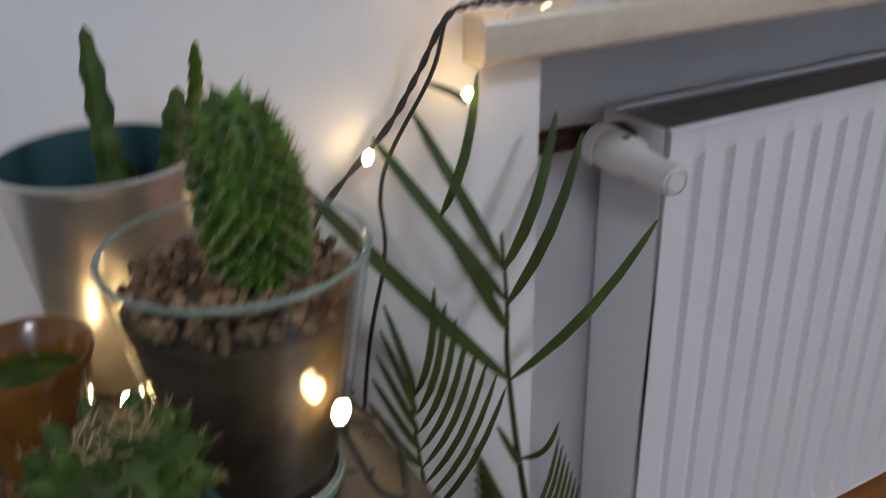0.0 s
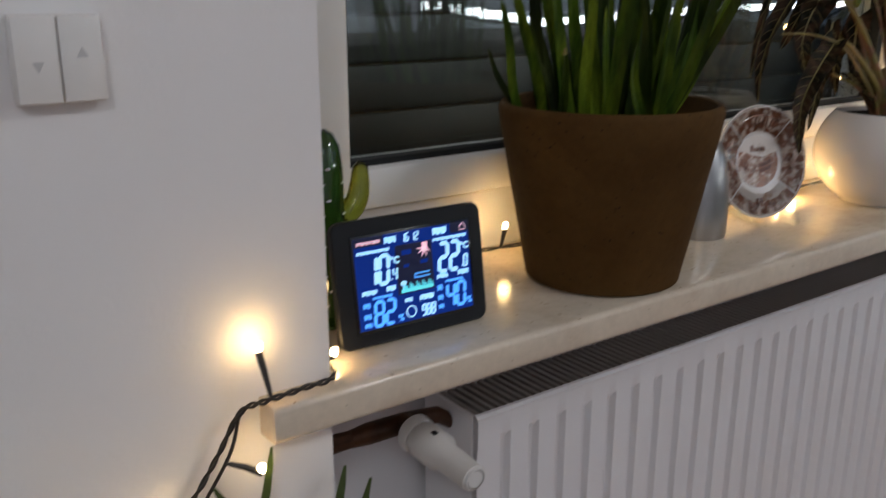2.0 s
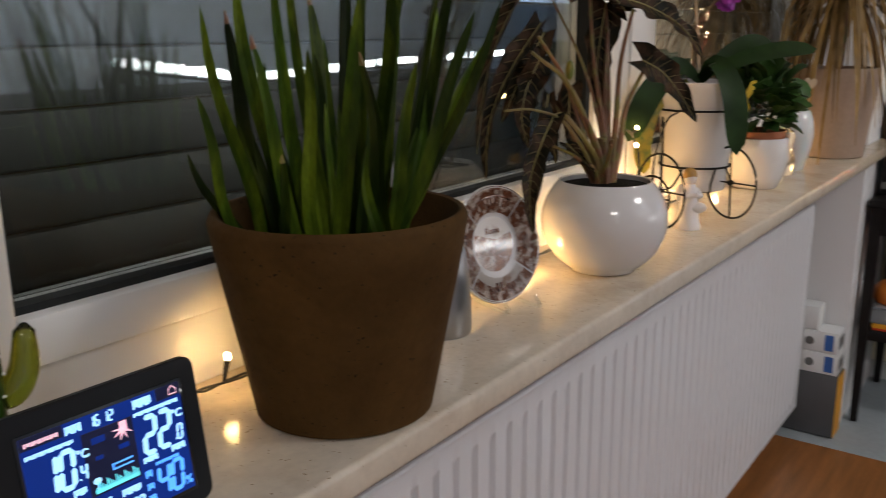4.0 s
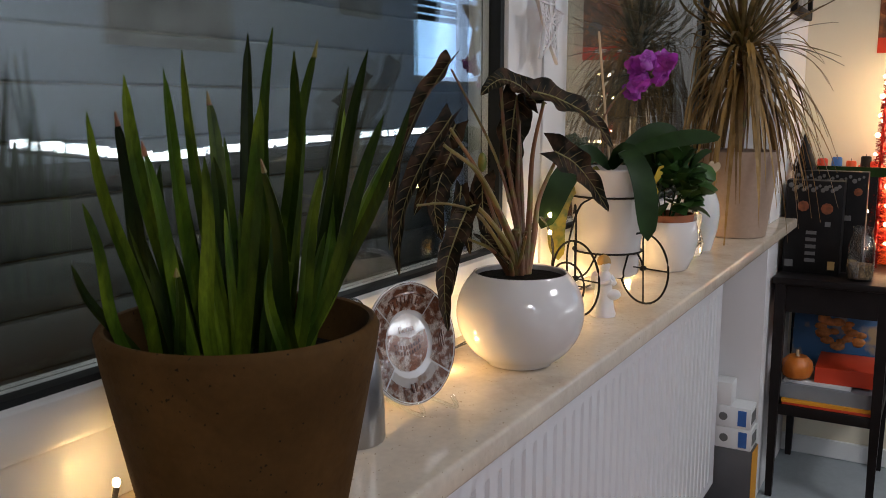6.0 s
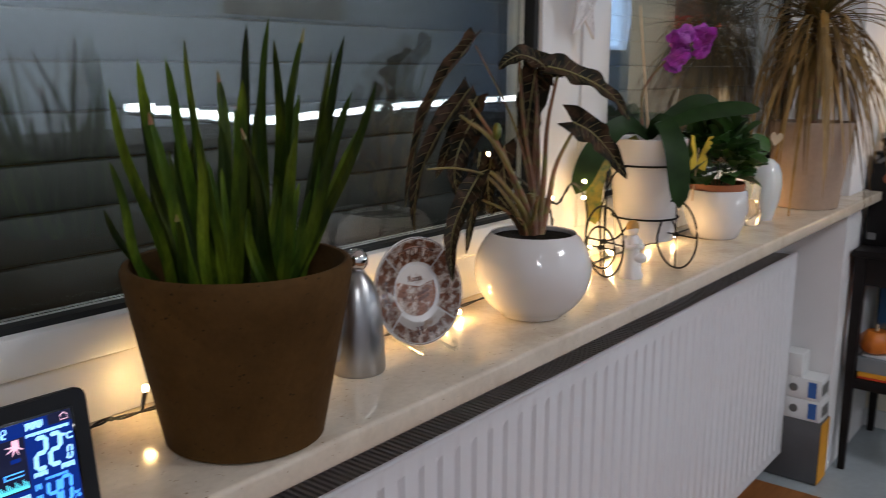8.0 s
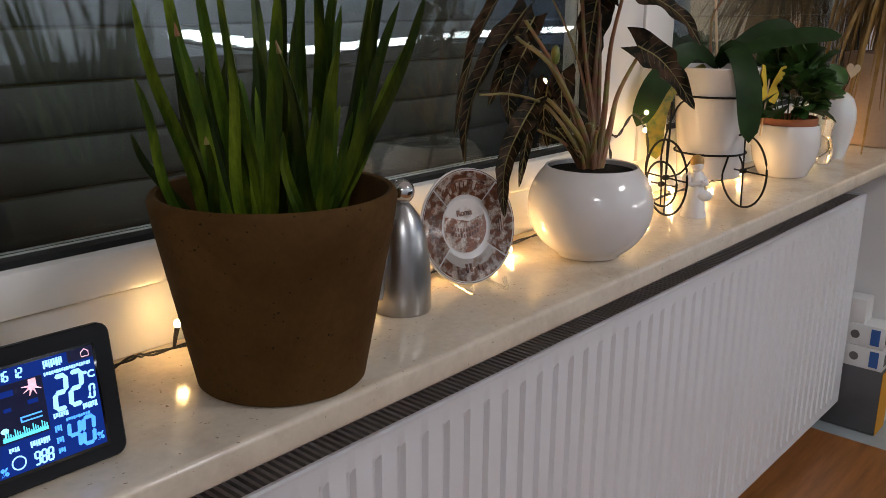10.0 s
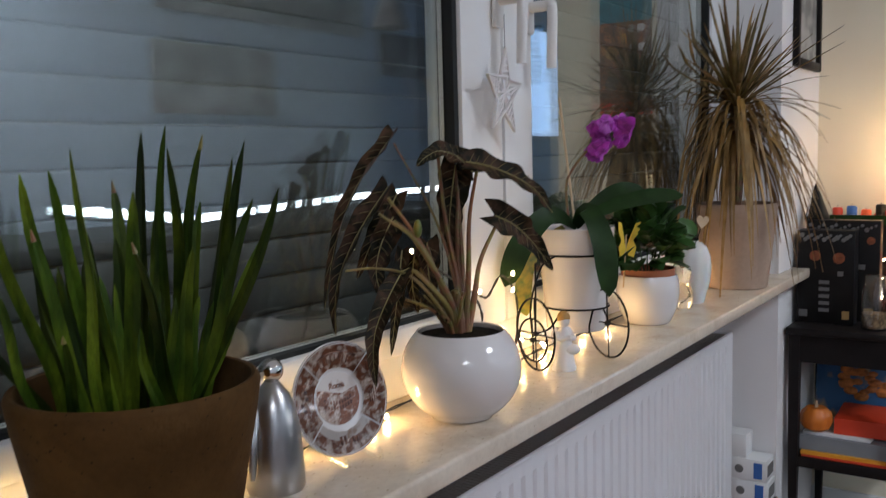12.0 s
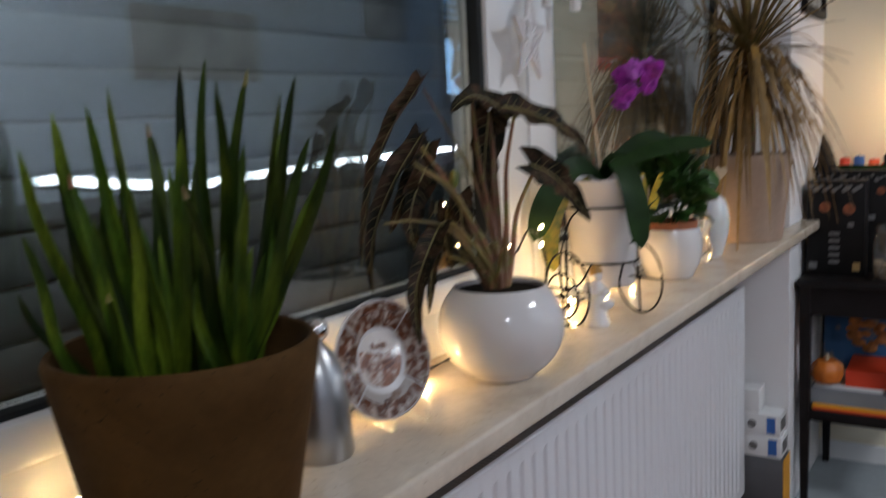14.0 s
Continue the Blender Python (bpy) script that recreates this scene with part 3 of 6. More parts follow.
        part("dry_tip", tube([pts[-2].lerp(pts[-1], 0.4), pts[-1] + Vector((0, 0, 0.002))], [0.0022, 0.0005], 6), M["stalk"], snake, "dry brown leaf tip")

# ---- alocasia in the white bowl ----
alo = thing("alocasia", "alocasia with drooping dark leaves and pale veins in the white bowl", "plant", pose(0.905, 0.095, SILL + 0.10))
VIEW, RIGHT = Vector((0.83, 0.557, 0)), Vector((0.557, -0.83, 0))


def at(u, z, d=0.0):
    """Across, up and away from the pot's middle."""
    return RIGHT * u + VIEW * d + Vector((0, 0, z))


def arrow_leaf(parent, spine, width, normal, folded=0.35, lobe=0.6, phase=0.0):
    """An arrow-shaped wavy leaf with two lobes at its base, a pale midrib and side veins."""
    pts = curve(spine, 7)
    n = len(pts) - 1
    nv = Vector(normal).normalized()
    across = (-1.0, -0.72, -0.40, 0.0, 0.40, 0.72, 1.0)
    bm, top, low = bmesh.new(), [], []
    frames = []
    for k, p in enumerate(pts):
        t = k / n
        d = (pts[min(k + 1, n)] - pts[max(k - 1, 0)]).normalized()
        s = d.cross(nv).normalized()
        u = s.cross(d)
        w = width * (1 - t) ** 0.62 * min(1.0, 0.62 + 1.9 * t) + 0.0003
        frames.append((d, s, u, w))
        row, under = [], []
        for x in across:
            wave = 0.26 * w * x * x * math.sin(t * 21 + phase + (0.9 if x > 0 else 0.0))
            q = p + s * w * x * (1 + 0.06 * math.sin(t * 33 + phase)) + u * (folded * w * abs(x) + wave) - d * lobe * width * abs(x) * (1 - t) ** 5
            row.append(bm.verts.new(q + u * 0.0006))
            under.append(bm.verts.new(q - u * 0.0006))
        top.append(row)
        low.append(under)
    m = len(across)
    for k in range(n):
        for j in range(m - 1):
            bm.faces.new((top[k][j], top[k][j + 1], top[k + 1][j + 1], top[k + 1][j]))
            bm.faces.new((low[k][j], low[k + 1][j], low[k + 1][j + 1], low[k][j + 1]))
        bm.faces.new((top[k][0], top[k + 1][0], low[k + 1][0], low[k][0]))
        bm.faces.new((top[k][-1], low[k][-1], low[k + 1][-1], top[k + 1][-1]))
    for k in (0, n):
        for j in range(m - 1):
            bm.faces.new((top[k][j], top[k][j + 1], low[k][j + 1], low[k][j]))
    leaf = part("leaf", bm, M["leaf_dark"], parent)
    part("vein", tube([p + f[2] * 0.0009 for p, f in zip(pts, frames)], [0.0012 * (1 - 0.8 * k / n) for k in range(n + 1)], 5), M["vein"], leaf, "pale midrib")
    side = bmesh.new()
    for k in range(1, n - 3, 2):
        d, s, u, w = frames[k]
        d2, s2, u2, w2 = frames[k + 2]
        for sg in (-1, 1):
            e = pts[k + 2] + s2 * sg * w2 * 0.88 + u2 * (folded * w2 * 0.88 + 0.0012)
            tube([pts[k] + u * 0.0010, (pts[k] + e) / 2 + u * 0.0012 - d * 0.001, e], [0.0006, 0.0005, 0.0003], 4, side)
    tagged(part("vein_net", side, M["vein_faint"], leaf, "pale side veins"), kind="stuff")
    return leaf


def stalk(parent, points, r=0.0040, mat="stalk"):
    p = curve(points, 7)
    n = len(p) - 1
    part("stalk", tube(p, [r * (0.55 + 0.85 * (k / n) ** 1.5) for k in range(n + 1)], 8), M[mat], parent)


# hanging leaves on the window side: across, up, away; half width; face
alo_leaves = (
    ([(-0.080, 0.280, 0.04), (-0.102, 0.249, 0.02), (-0.130, 0.206, -0.02), (-0.151, 0.145, -0.06), (-0.162, 0.064, -0.11)], 0.015, (-0.9, 0.1, 0.35), 0.8),
    ([(-0.085, 0.211, -0.03), (-0.115, 0.168, -0.05), (-0.138, 0.125, -0.07), (-0.150, 0.083, -0.09), (-0.151, 0.032, -0.10)], 0.015, (-0.85, -0.1, 0.3), 0.9),
    ([(-0.077, 0.200, 0.02), (-0.094, 0.168, 0.01), (-0.113, 0.133, -0.01), (-0.131, 0.091, -0.02)], 0.019, (-0.7, -0.5, 0.3), 0.5),
    ([(-0.083, 0.170, 0.0), (-0.100, 0.132, -0.01), (-0.106, 0.096, -0.02), (-0.097, 0.060, -0.02)], 0.021, (-0.5, -0.8, 0.1), 0.4),
    ([(-0.072, 0.125, 0.0), (-0.078, 0.075, -0.015), (-0.083, 0.035, -0.025), (-0.088, -0.008, -0.04)], 0.012, (-0.6, -0.6, 0.1), 0.6),
    ([(-0.070, 0.103, -0.06), (-0.086, 0.075, -0.09), (-0.100, 0.041, -0.12), (-0.102, 0.011, -0.14), (-0.099, -0.021, -0.15)], 0.016, (-0.75, -0.45, 0.2), 0.7),
)
# the upright and right-hand leaves
alo_leaves += (
    ([(0.002, 0.236, 0.04), (-0.004, 0.196, 0.035), (-0.008, 0.150, 0.03), (-0.004, 0.092, 0.03)], 0.027, (-0.6, -0.7, 0.0), 0.25),
    ([(0.025, 0.226, 0.03), (0.006, 0.246, 0.03), (-0.018, 0.255, 0.02), (-0.036, 0.248, 0.0), (-0.049, 0.236, -0.01)], 0.019, (-0.5, -0.65, 0.55), 0.3),
    ([(0.016, 0.240, 0.0), (0.047, 0.233, 0.02), (0.086, 0.216, 0.04), (0.115, 0.195, 0.06), (0.137, 0.166, 0.07)], 0.022, (-0.55, -0.60, 0.6), 0.3),
    ([(0.056, 0.164, 0.06), (0.085, 0.148, 0.07), (0.112, 0.120, 0.085), (0.140, 0.080, 0.095)], 0.026, (-0.7, -0.55, 0.45), 0.3),
    ([(-0.040, 0.130, 0.05), (-0.039, 0.088, 0.05), (-0.032, 0.043, 0.04)], 0.021, (-0.5, -0.8, 0.1), 0.3),
    ([(-0.058, 0.112, 0.05), (-0.062, 0.072, 0.05), (-0.055, 0.030, 0.05)], 0.014, (-0.6, -0.7, 0.1), 0.4),
    ([(-0.045, 0.060, 0.02), (-0.030, 0.046, 0.0), (-0.014, 0.030, -0.03)], 0.011, (-0.4, -0.4, 0.8), 0.3),
)
for i, (sp, w, nrm, fold) in enumerate(alo_leaves):
    arrow_leaf(alo, [at(*q) for q in sp], w, nrm, fold, 0.9 if i == 9 else 0.55, i * 1.3)
alo_stalks = (
    ([(-0.081, 0.268, 0.04), (-0.027, 0.164, 0.03), (-0.001, 0.071, 0.01), (0.006, -0.005, 0.0)], 0.0026), ([(-0.087, 0.196, -0.02), (-0.044, 0.130, -0.01), (-0.002, 0.035, 0.0), (0.002, -0.005, 0.0)], 0.0038),
    ([(-0.080, 0.166, -0.02), (-0.053, 0.141, -0.03), (-0.009, 0.058, -0.01), (0.0, -0.005, 0.0)], 0.0042), ([(0.002, 0.232, 0.04), (0.006, 0.163, 0.03), (0.008, 0.081, 0.02), (0.006, -0.005, 0.0)], 0.0040),
)
alo_stalks += (
    ([(0.030, 0.228, 0.0), (0.019, 0.164, 0.01), (0.016, 0.087, 0.01), (0.009, -0.005, 0.0)], 0.0038), ([(0.061, 0.158, 0.06), (0.034, 0.105, 0.04), (0.024, 0.058, 0.02), (0.010, -0.005, 0.0)], 0.0042),
    ([(-0.021, 0.248, 0.02), (-0.013, 0.164, 0.02), (0.002, 0.071, 0.01), (0.005, -0.005, 0.0)], 0.0038), ([(0.005, 0.204, 0.03), (0.002, 0.125, 0.02), (0.005, -0.005, 0.0)], 0.0036),
    ([(-0.040, 0.126, 0.05), (-0.022, 0.070, 0.03), (0.0, -0.005, 0.01)], 0.0036), ([(-0.067, 0.064, -0.03), (-0.031, 0.043, -0.01), (-0.003, -0.002, 0.0)], 0.0030),
    ([(-0.058, 0.108, 0.05), (-0.030, 0.060, 0.03), (-0.002, -0.004, 0.0)], 0.0030),
)
for sp, r in alo_stalks:
    stalk(alo, [at(*q) for q in sp], r)
for sp, r in (([(-0.132, 0.116, -0.13), (-0.096, 0.114, -0.10), (-0.054, 0.093, -0.05), (-0.013, 0.031, -0.01), (-0.003, -0.003, 0.0)], 0.0024),
              ([(-0.070, 0.104, -0.06), (-0.052, 0.100, -0.04), (-0.010, 0.045, -0.01), (0.0, -0.003, 0.0)], 0.0036), ([(-0.097, 0.178, -0.05), (-0.050, 0.138, -0.035), (-0.006, 0.050, -0.005), (0.003, -0.004, 0.0)], 0.0037)):
    stalk(alo, [at(*q) for q in sp], r, "stalk_pale")
part("young_leaf", ball(bmesh.new(), at(-0.049, 0.156, -0.03), 0.008, 10, 8, (0.7, 0.7, 1.5)), M["leaf_yellow"], alo, "small yellowing leaf")
for k in range(8):
    a = rng.uniform(0, 6.28)
    tip = at(rng.uniform(-0.03, 0.022), rng.uniform(0.03, 0.085), rng.uniform(-0.03, 0.02))
    stalk(alo, [tip, tip * 0.5 + Vector((0, 0, 0.008)), Vector((0.008 * math.cos(a), 0.008 * math.sin(a), -0.005))], 0.0028)
part("stem", tube(curve([(0, 0, -0.01), (0.003, 0, 0.03), (-0.002, 0.002, 0.07)], 5), [0.012 * (1 - 0.055 * k) for k in range(11)], 10), M["stalk"], alo, "thick brownish stem base")

# ---- orchid in a white pot on a wire tricycle ----
OX, OY = 1.327, 0.124
orchid_pot = thing("plant_pot", "tall tapered white ceramic orchid pot", "plant pot", pose(OX, OY, SILL + 0.042))
part("body", lathe([(0, 0), (0.050, 0), (0.052, 0.003), (0.0555, 0.05), (0.0625, 0.12), (0.068, 0.174), (0.0685, 0.177), (0.0675, 0.1785), (0.066, 0.177), (0.0625, 0.155)], 48), M["ceramic"], orchid_pot)
part("bark", lathe([(0, 0.163), (0.03, 0.161), (0.0615, 0.156)], 24, wobble=0.1), M["soil"], orchid_pot, "dark orchid bark")
orch = thing("orchid", "orchid with broad green leaves and one magenta flower cluster", "plant", pose(OX, OY, SILL + 0.220))


def broad_leaf(parent, spine, width, normal, mat, fold=0.25, name="leaf"):
    pts = curve([Vector(p) for p in spine], 6)
    n = len(pts) - 1
    w = [width * (0.25 + 0.75 * (k / n) ** 0.7) * (1 - (k / n) ** 6) ** 0.5 for k in range(n + 1)]
    return part(name, blade(pts, w, normal, fold=fold, thick=0.0016), mat, parent)


broad_leaf(orch, [at(0.0, 0.0), at(0.015, 0.03, -0.04), at(0.034, -0.02, -0.075), at(0.044, -0.112, -0.082)], 0.026, (-0.7, -0.6, 0.35), M["leaf_green"])
broad_leaf(orch, [at(0.0, 0.0), at(-0.05, 0.025, -0.05), at(-0.10, -0.02, -0.08), at(-0.13, -0.09, -0.085)], 0.026, (-0.7, -0.6, 0.4), M["leaf_green"])
broad_leaf(orch, [at(0.0, 0.005), at(0.06, 0.03, 0.0), at(0.12, 0.045, 0.0), at(0.19, 0.05, 0.01)], 0.026, (-0.3, -0.5, 0.8), M["leaf_green"])
broad_leaf(orch, [at(0.0, 0.005), at(0.05, 0.045, 0.02), at(0.09, 0.060, 0.03), at(0.13, 0.055, 0.04)], 0.020, (-0.4, -0.6, 0.6), M["leaf_green"])
broad_leaf(orch, [at(-0.02, 0.0), at(-0.075, -0.04, -0.02), at(-0.095, -0.10, -0.03), at(-0.09, -0.15, -0.03)], 0.019, (-0.7, -0.6, 0.2), M["leaf_yellow"])
stem = curve([at(-0.01, 0.0), at(-0.015, 0.07), at(0.000, 0.105), at(0.030, 0.140)], 6)
part("flower_stem", tube(stem, 0.0022, 8), M["stalk"], orch)
part("support_stick", tube([at(0.0, 0.0), at(-0.025, 0.222)], 0.0021, 8), M["wood_cord"], orch, "thin wooden support stick")


def flower(parent, c, size, yaw):
    f = part("flower", ball(bmesh.new(), c, size * 0.10, 8, 6), M["petal"], parent, "magenta orchid flower")
    out = Vector((-0.75 + rng.uniform(-.5, .5), -0.6 + rng.uniform(-.5, .5), rng.uniform(-.4, .5))).normalized()
    side = out.cross(Vector((0, 0, 1))).normalized()
    up = side.cross(out)
    for k in range(6):
        a = yaw + k * math.pi / 3
        d = (math.cos(a) * side + math.sin(a) * up)
        sp = [Vector(c) + d * size * t + out * size * (0.18 * math.sin(t * 3) - 0.1 * t) for t in (0.05, 0.3, 0.6, 0.85, 1.0)]
        k_ = rng.uniform(0.8, 1.25)
        sp = [q + Vector((rng.uniform(-1, 1), rng.uniform(-1, 1), rng.uniform(-1, 1))) * size * 0.10 for q in sp]
        part("petal", blade(sp, [size * q * k_ for q in (0.10, 0.34, 0.46, 0.40, 0.10)], out, fold=rng.uniform(-0.3, 0.5), thick=0.0006), M["petal"], f)


for k in range(10):
    flower(orch, at(0.036 + 0.060 * rng.random(), 0.138 + 0.040 * rng.random(), rng.uniform(-0.03, 0.03)), rng.uniform(0.015, 0.020), rng.uniform(0, 1))
for k in range(4):
    flower(orch, at(0.028 + 0.02 * rng.random(), 0.116 + 0.025 * rng.random(), rng.uniform(-0.02, 0.02)), 0.012, rng.uniform(0, 1))

# ---- wire tricycle planter ----
trike = thing("tricycle_planter", "black wire tricycle holding the orchid pot", "plant stand", pose(0, 0, SILL))


def wheel(centre, r, axis, parent):
    ax = Vector(axis).normalized()
    up = Vector((0, 0, 1))
    s = ax.cross(up).normalized()
    c = Vector(centre)
    rim = part("wheel", tube([c + r * (math.cos(a) * s + math.sin(a) * up) for a in [2 * math.pi * k / 36 for k in range(36)]], 0.0018, 7, closed=True), M["wire"], parent)
    for k in range(2):
        a = k * math.pi / 2 + 0.05
        d = math.cos(a) * s + math.sin(a) * up
        part("spoke", tube([c - d * r, c + d * r], 0.0013, 6), M["wire"], rim)
    part("hub", tube([c - ax * 0.004, c + ax * 0.004], 0.004, 8), M["wire"], rim)


wheel((1.301, 0.053, 0.060), 0.058, (0.86, -0.51, 0), trike)
wheel((1.165, 0.118, 0.060), 0.058, (0.86, -0.51, 0), trike)
wheel((1.215, 0.150, 0.038), 0.036, (0.93, -0.37, 0), trike)
for zz, rr in ((0.082, 0.0575), (0.175, 0.0665)):
    part("ring", tube([(OX + rr * math.cos(a), OY + rr * math.sin(a), zz) for a in [2 * math.pi * k / 40 for k in range(40)]], 0.0018, 7, closed=True), M["wire"], trike)
part("axle", tube(curve([(1.301, 0.053, 0.060), (1.312, 0.060, 0.07), (1.315, 0.068, 0.082)], 5), 0.0016, 6), M["wire"], trike)
part("axle", tube(curve([(1.165, 0.118, 0.060), (1.22, 0.12, 0.06), (1.270, 0.122, 0.082)], 5), 0.0016, 6), M["wire"], trike)
part("upright", tube(curve([(1.215, 0.150, 0.038), (1.20, 0.145, 0.10), (1.23, 0.14, 0.16), (1.262, 0.13, 0.175)], 5), 0.0016, 6), M["wire"], trike)
part("upright", tube(curve([(1.165, 0.118, 0.056), (1.175, 0.122, 0.13), (1.19, 0.13, 0.17), (1.21, 0.14, 0.155)], 5), 0.0016, 6), M["wire"], trike)
part("base_wire", tube(curve([(1.295, 0.077, 0.082), (1.293, 0.083, 0.055), (1.30, 0.09, 0.040), (1.355, 0.155, 0.040), (1.362, 0.167, 0.055), (1.360, 0.172, 0.082)], 5), 0.0016, 6), M["wire"], trike)

# ---- kalanchoe in a white pot with a terracotta insert ----
kp = thing("plant_pot", "low round white glazed pot with a terracotta pot inside", "plant pot", pose(1.635, 0.112, SILL))
part("body", lathe([(0, 0), (0.042, 0), (0.046, 0.003), (0.058, 0.03), (0.0635, 0.06), (0.062, 0.085), (0.058, 0.098), (0.0565, 0.099), (0.055, 0.096), (0.052, 0.07)], 48), M["ceramic"], kp)
part("insert", lathe([(0.050, 0.08), (0.0535, 0.099), (0.0545, 0.1115), (0.0535, 0.1125), (0.0515, 0.1115), (0.050, 0.095)], 40), M["terracotta"], kp, "terracotta inner pot")
part("soil", lathe([(0, 0.10), (0.05, 0.098)], 24), M["soil"], kp, "dark potting soil")
kal = thing("kalanchoe", "bushy small plant with dark green scalloped leaves", "plant", pose(1.635, 0.112, SILL + 0.10))
kal.scale = (1.08, 1.0, 1.28)
for k in range(190):
    a, e = rng.uniform(0, 6.283), rng.uniform(0.1, 1.35)
    rr = rng.uniform(0.035, 0.085)
    d = Vector((math.cos(a) * math.cos(e), math.sin(a) * math.cos(e), math.sin(e)))
    c = Vector((d.x * rr * 1.0, min(d.y * rr, 0.075), 0.01 + d.z * rr * 1.1))
    if c.x < -0.045 and c.z > 0.03 and d.y > -0.6:
        continue
    out = (d + Vector((rng.uniform(-.5, .5), rng.uniform(-.5, .5), rng.uniform(-.3, .2)))).normalized()
    L = rng.uniform(0.030, 0.055)
    sp = [c + out * L * t + Vector((0, 0, -0.25 * L * t * t)) for t in (0, 0.25, 0.5, 0.75, 1.0)]
    part("leaf", blade(sp, [L * q for q in (0.10, 0.34, 0.42, 0.32, 0.06)], d + Vector((0, 0, 0.6)), fold=0.2, thick=0.0008), M["leaf_bush"], kal)
for k in range(10):
    a = rng.uniform(0, 6.283)
    part("stem", tube([(0.01 * math.cos(a), 0.01 * math.sin(a), -0.005), (0.035 * math.cos(a), 0.035 * math.sin(a), 0.04)], 0.0015, 6), M["leaf_bush"], kal)
fly = thing("butterfly_pick", "yellow felt butterfly on a stick in the pot", "ornament", pose(1.562, 0.128, SILL + 0.172, 0, 0, 35))
for sg in (-1, 1):
    bm = bmesh.new()
    w = [(0, -0.012), (0.006, 0.008), (0.013, 0.026), (0.019, 0.028), (0.018, 0.014), (0.010, 0.002), (0.015, -0.008), (0.012, -0.022), (0.005, -0.020)]
    f = [bm.verts.new((sg * x, -0.001 - 0.35 * x, z)) for x, z in w]
    g = [bm.verts.new((sg * x, 0.001 - 0.35 * x, z)) for x, z in w]
    bm.faces.new(f)
    bm.faces.new(list(reversed(g)))
    for k in range(len(w)):
        j = (k + 1) % len(w)
        bm.faces.new((f[k], f[j], g[j], g[k]))
    part("wing", bm, M["yellow"], fly, smooth=False)
part("stick", tube([(0, 0, 0.01), (0, 0, -0.065)], 0.0012, 6), M["wood_cord"], fly)
fly.rotation_euler = (0, radians(4), radians(-35))
fly.scale = (1.3, 1.3, 1.4)

# ---- dragon tree in the taupe pot ----
pot_with_rim("plant_pot", "large taupe clay pot at the end of the sill", pose(2.185, 0.092, SILL), 0.078, 0.100, 0.212, 0.008, M["taupe"], 0.035)
heart = thing("heart_ornament", "small pale wooden heart on a wire stick", "ornament", pose(1.876, 0.078, 1.058, 0, 8, -50))
bm = bmesh.new()
hp = [(16 * math.sin(a) ** 3, 13 * math.cos(a) - 5 * math.cos(2 * a) - 2 * math.cos(3 * a) - math.cos(4 * a)) for a in [2 * math.pi * k / 24 for k in range(24)]]
f = [bm.verts.new((x * 0.0009, -0.0015, z * 0.0011)) for x, z in hp]
g = [bm.verts.new((x * 0.0009, 0.0015, z * 0.0011)) for x, z in hp]
bm.faces.new(f)
bm.faces.new(list(reversed(g)))
for k in range(24):
    j = (k + 1) % 24
    bm.faces.new((f[k], f[j], g[j], g[k]))
part("heart", bm, M["wood_cord"], heart, smooth=False)
part("stick", tube(curve([(0, 0.002, -0.004), (-0.002, 0.005, -0.03), (-0.004, 0.02, -0.06)], 4), 0.0008, 6), M["wire"], heart)

drac = thing("dragon_tree", "dragon tree with long narrow arching half-dry leaves", "plant", pose(2.185, 0.092, SILL + 0.18))
part("trunk", tube(curve([(0, 0, -0.01), (0.01, -0.005, 0.12), (-0.005, 0.0, 0.26)], 6), [0.011 - 0.0003 * k for k in range(13)], 9), M["stalk"], drac, "thin woody trunk")
for k in range(270):
    a = 2.399 * k + rng.uniform(-0.3, 0.3)
    q = k / 270
    top = q > 0.66
    z0 = 0.19 + 0.13 * q if not top else 0.25 + 0.04 * rng.random()
    L = rng.uniform(0.19, 0.31) if not top else rng.uniform(0.20, 0.37)
    e = (radians(-8 + 70 * q) if not top else radians(rng.uniform(15, 86))) + rng.uniform(-0.2, 0.2)
    droop = (0.31 - 0.14 * q) * rng.uniform(0.7, 1.3) if not top else rng.uniform(0.0, 0.14)
    d = Vector((math.cos(a), math.sin(a), 0))
    kink = Vector((rng.uniform(-1, 1), rng.uniform(-1, 1), 0)) * 0.02
    pts = []
    for t in [j / 9 for j in range(10)]:
        reach = L * t * math.cos(e) * (1 - 0.26 * t * (not top))
        p = Vector((0, 0, z0)) + d * reach + kink * t * t + Vector((0, 0, L * t * math.sin(e) - droop * t * t))
        p.y = min(p.y, 0.098 + 0.1 * (p.y - 0.098)) if p.y > 0.098 else p.y
        pts.append(p)
    w = rng.uniform(0.0030, 0.0054)
    part("leaf", blade(pts, [w * (0.7 + 0.5 * math.sin(2.6 * t)) * (1 - t ** 3) + 0.0004 for t in [j / 9 for j in range(10)]], Vector((0, 0, 1)) + d * 0.3, fold=0.3, thick=0.0005),
         M["leaf_drac_green"] if top and k % 4 else M["leaf_drac"], drac)

# ---- weather station ----
ws = thing("weather_station", "black weather station with lit blue display on the sill", "weather station", pose(0.1500, 0.0490, SILL + 0.0020, -8.75, 0.6, 0))
HW, HT = 0.0702, 0.0983
case = bmesh.new()
loops = []
for y, inset, r in ((0.0, 0.0012, 0.0075), (0.0012, 0.0, 0.0085), (0.0058, 0.0, 0.0085), (0.0070, 0.0012, 0.0075), (0.0175, 0.016, 0.006)):
    ring_ = []
    for cx, cz, a0 in ((HW - inset - r, HT - inset - r, 0), (-HW + inset + r, HT - inset - r, 90), (-HW + inset + r, inset + r, 180), (HW - inset - r, inset + r, 270)):
        for k in range(6):
            a = radians(a0 + 18 * k)
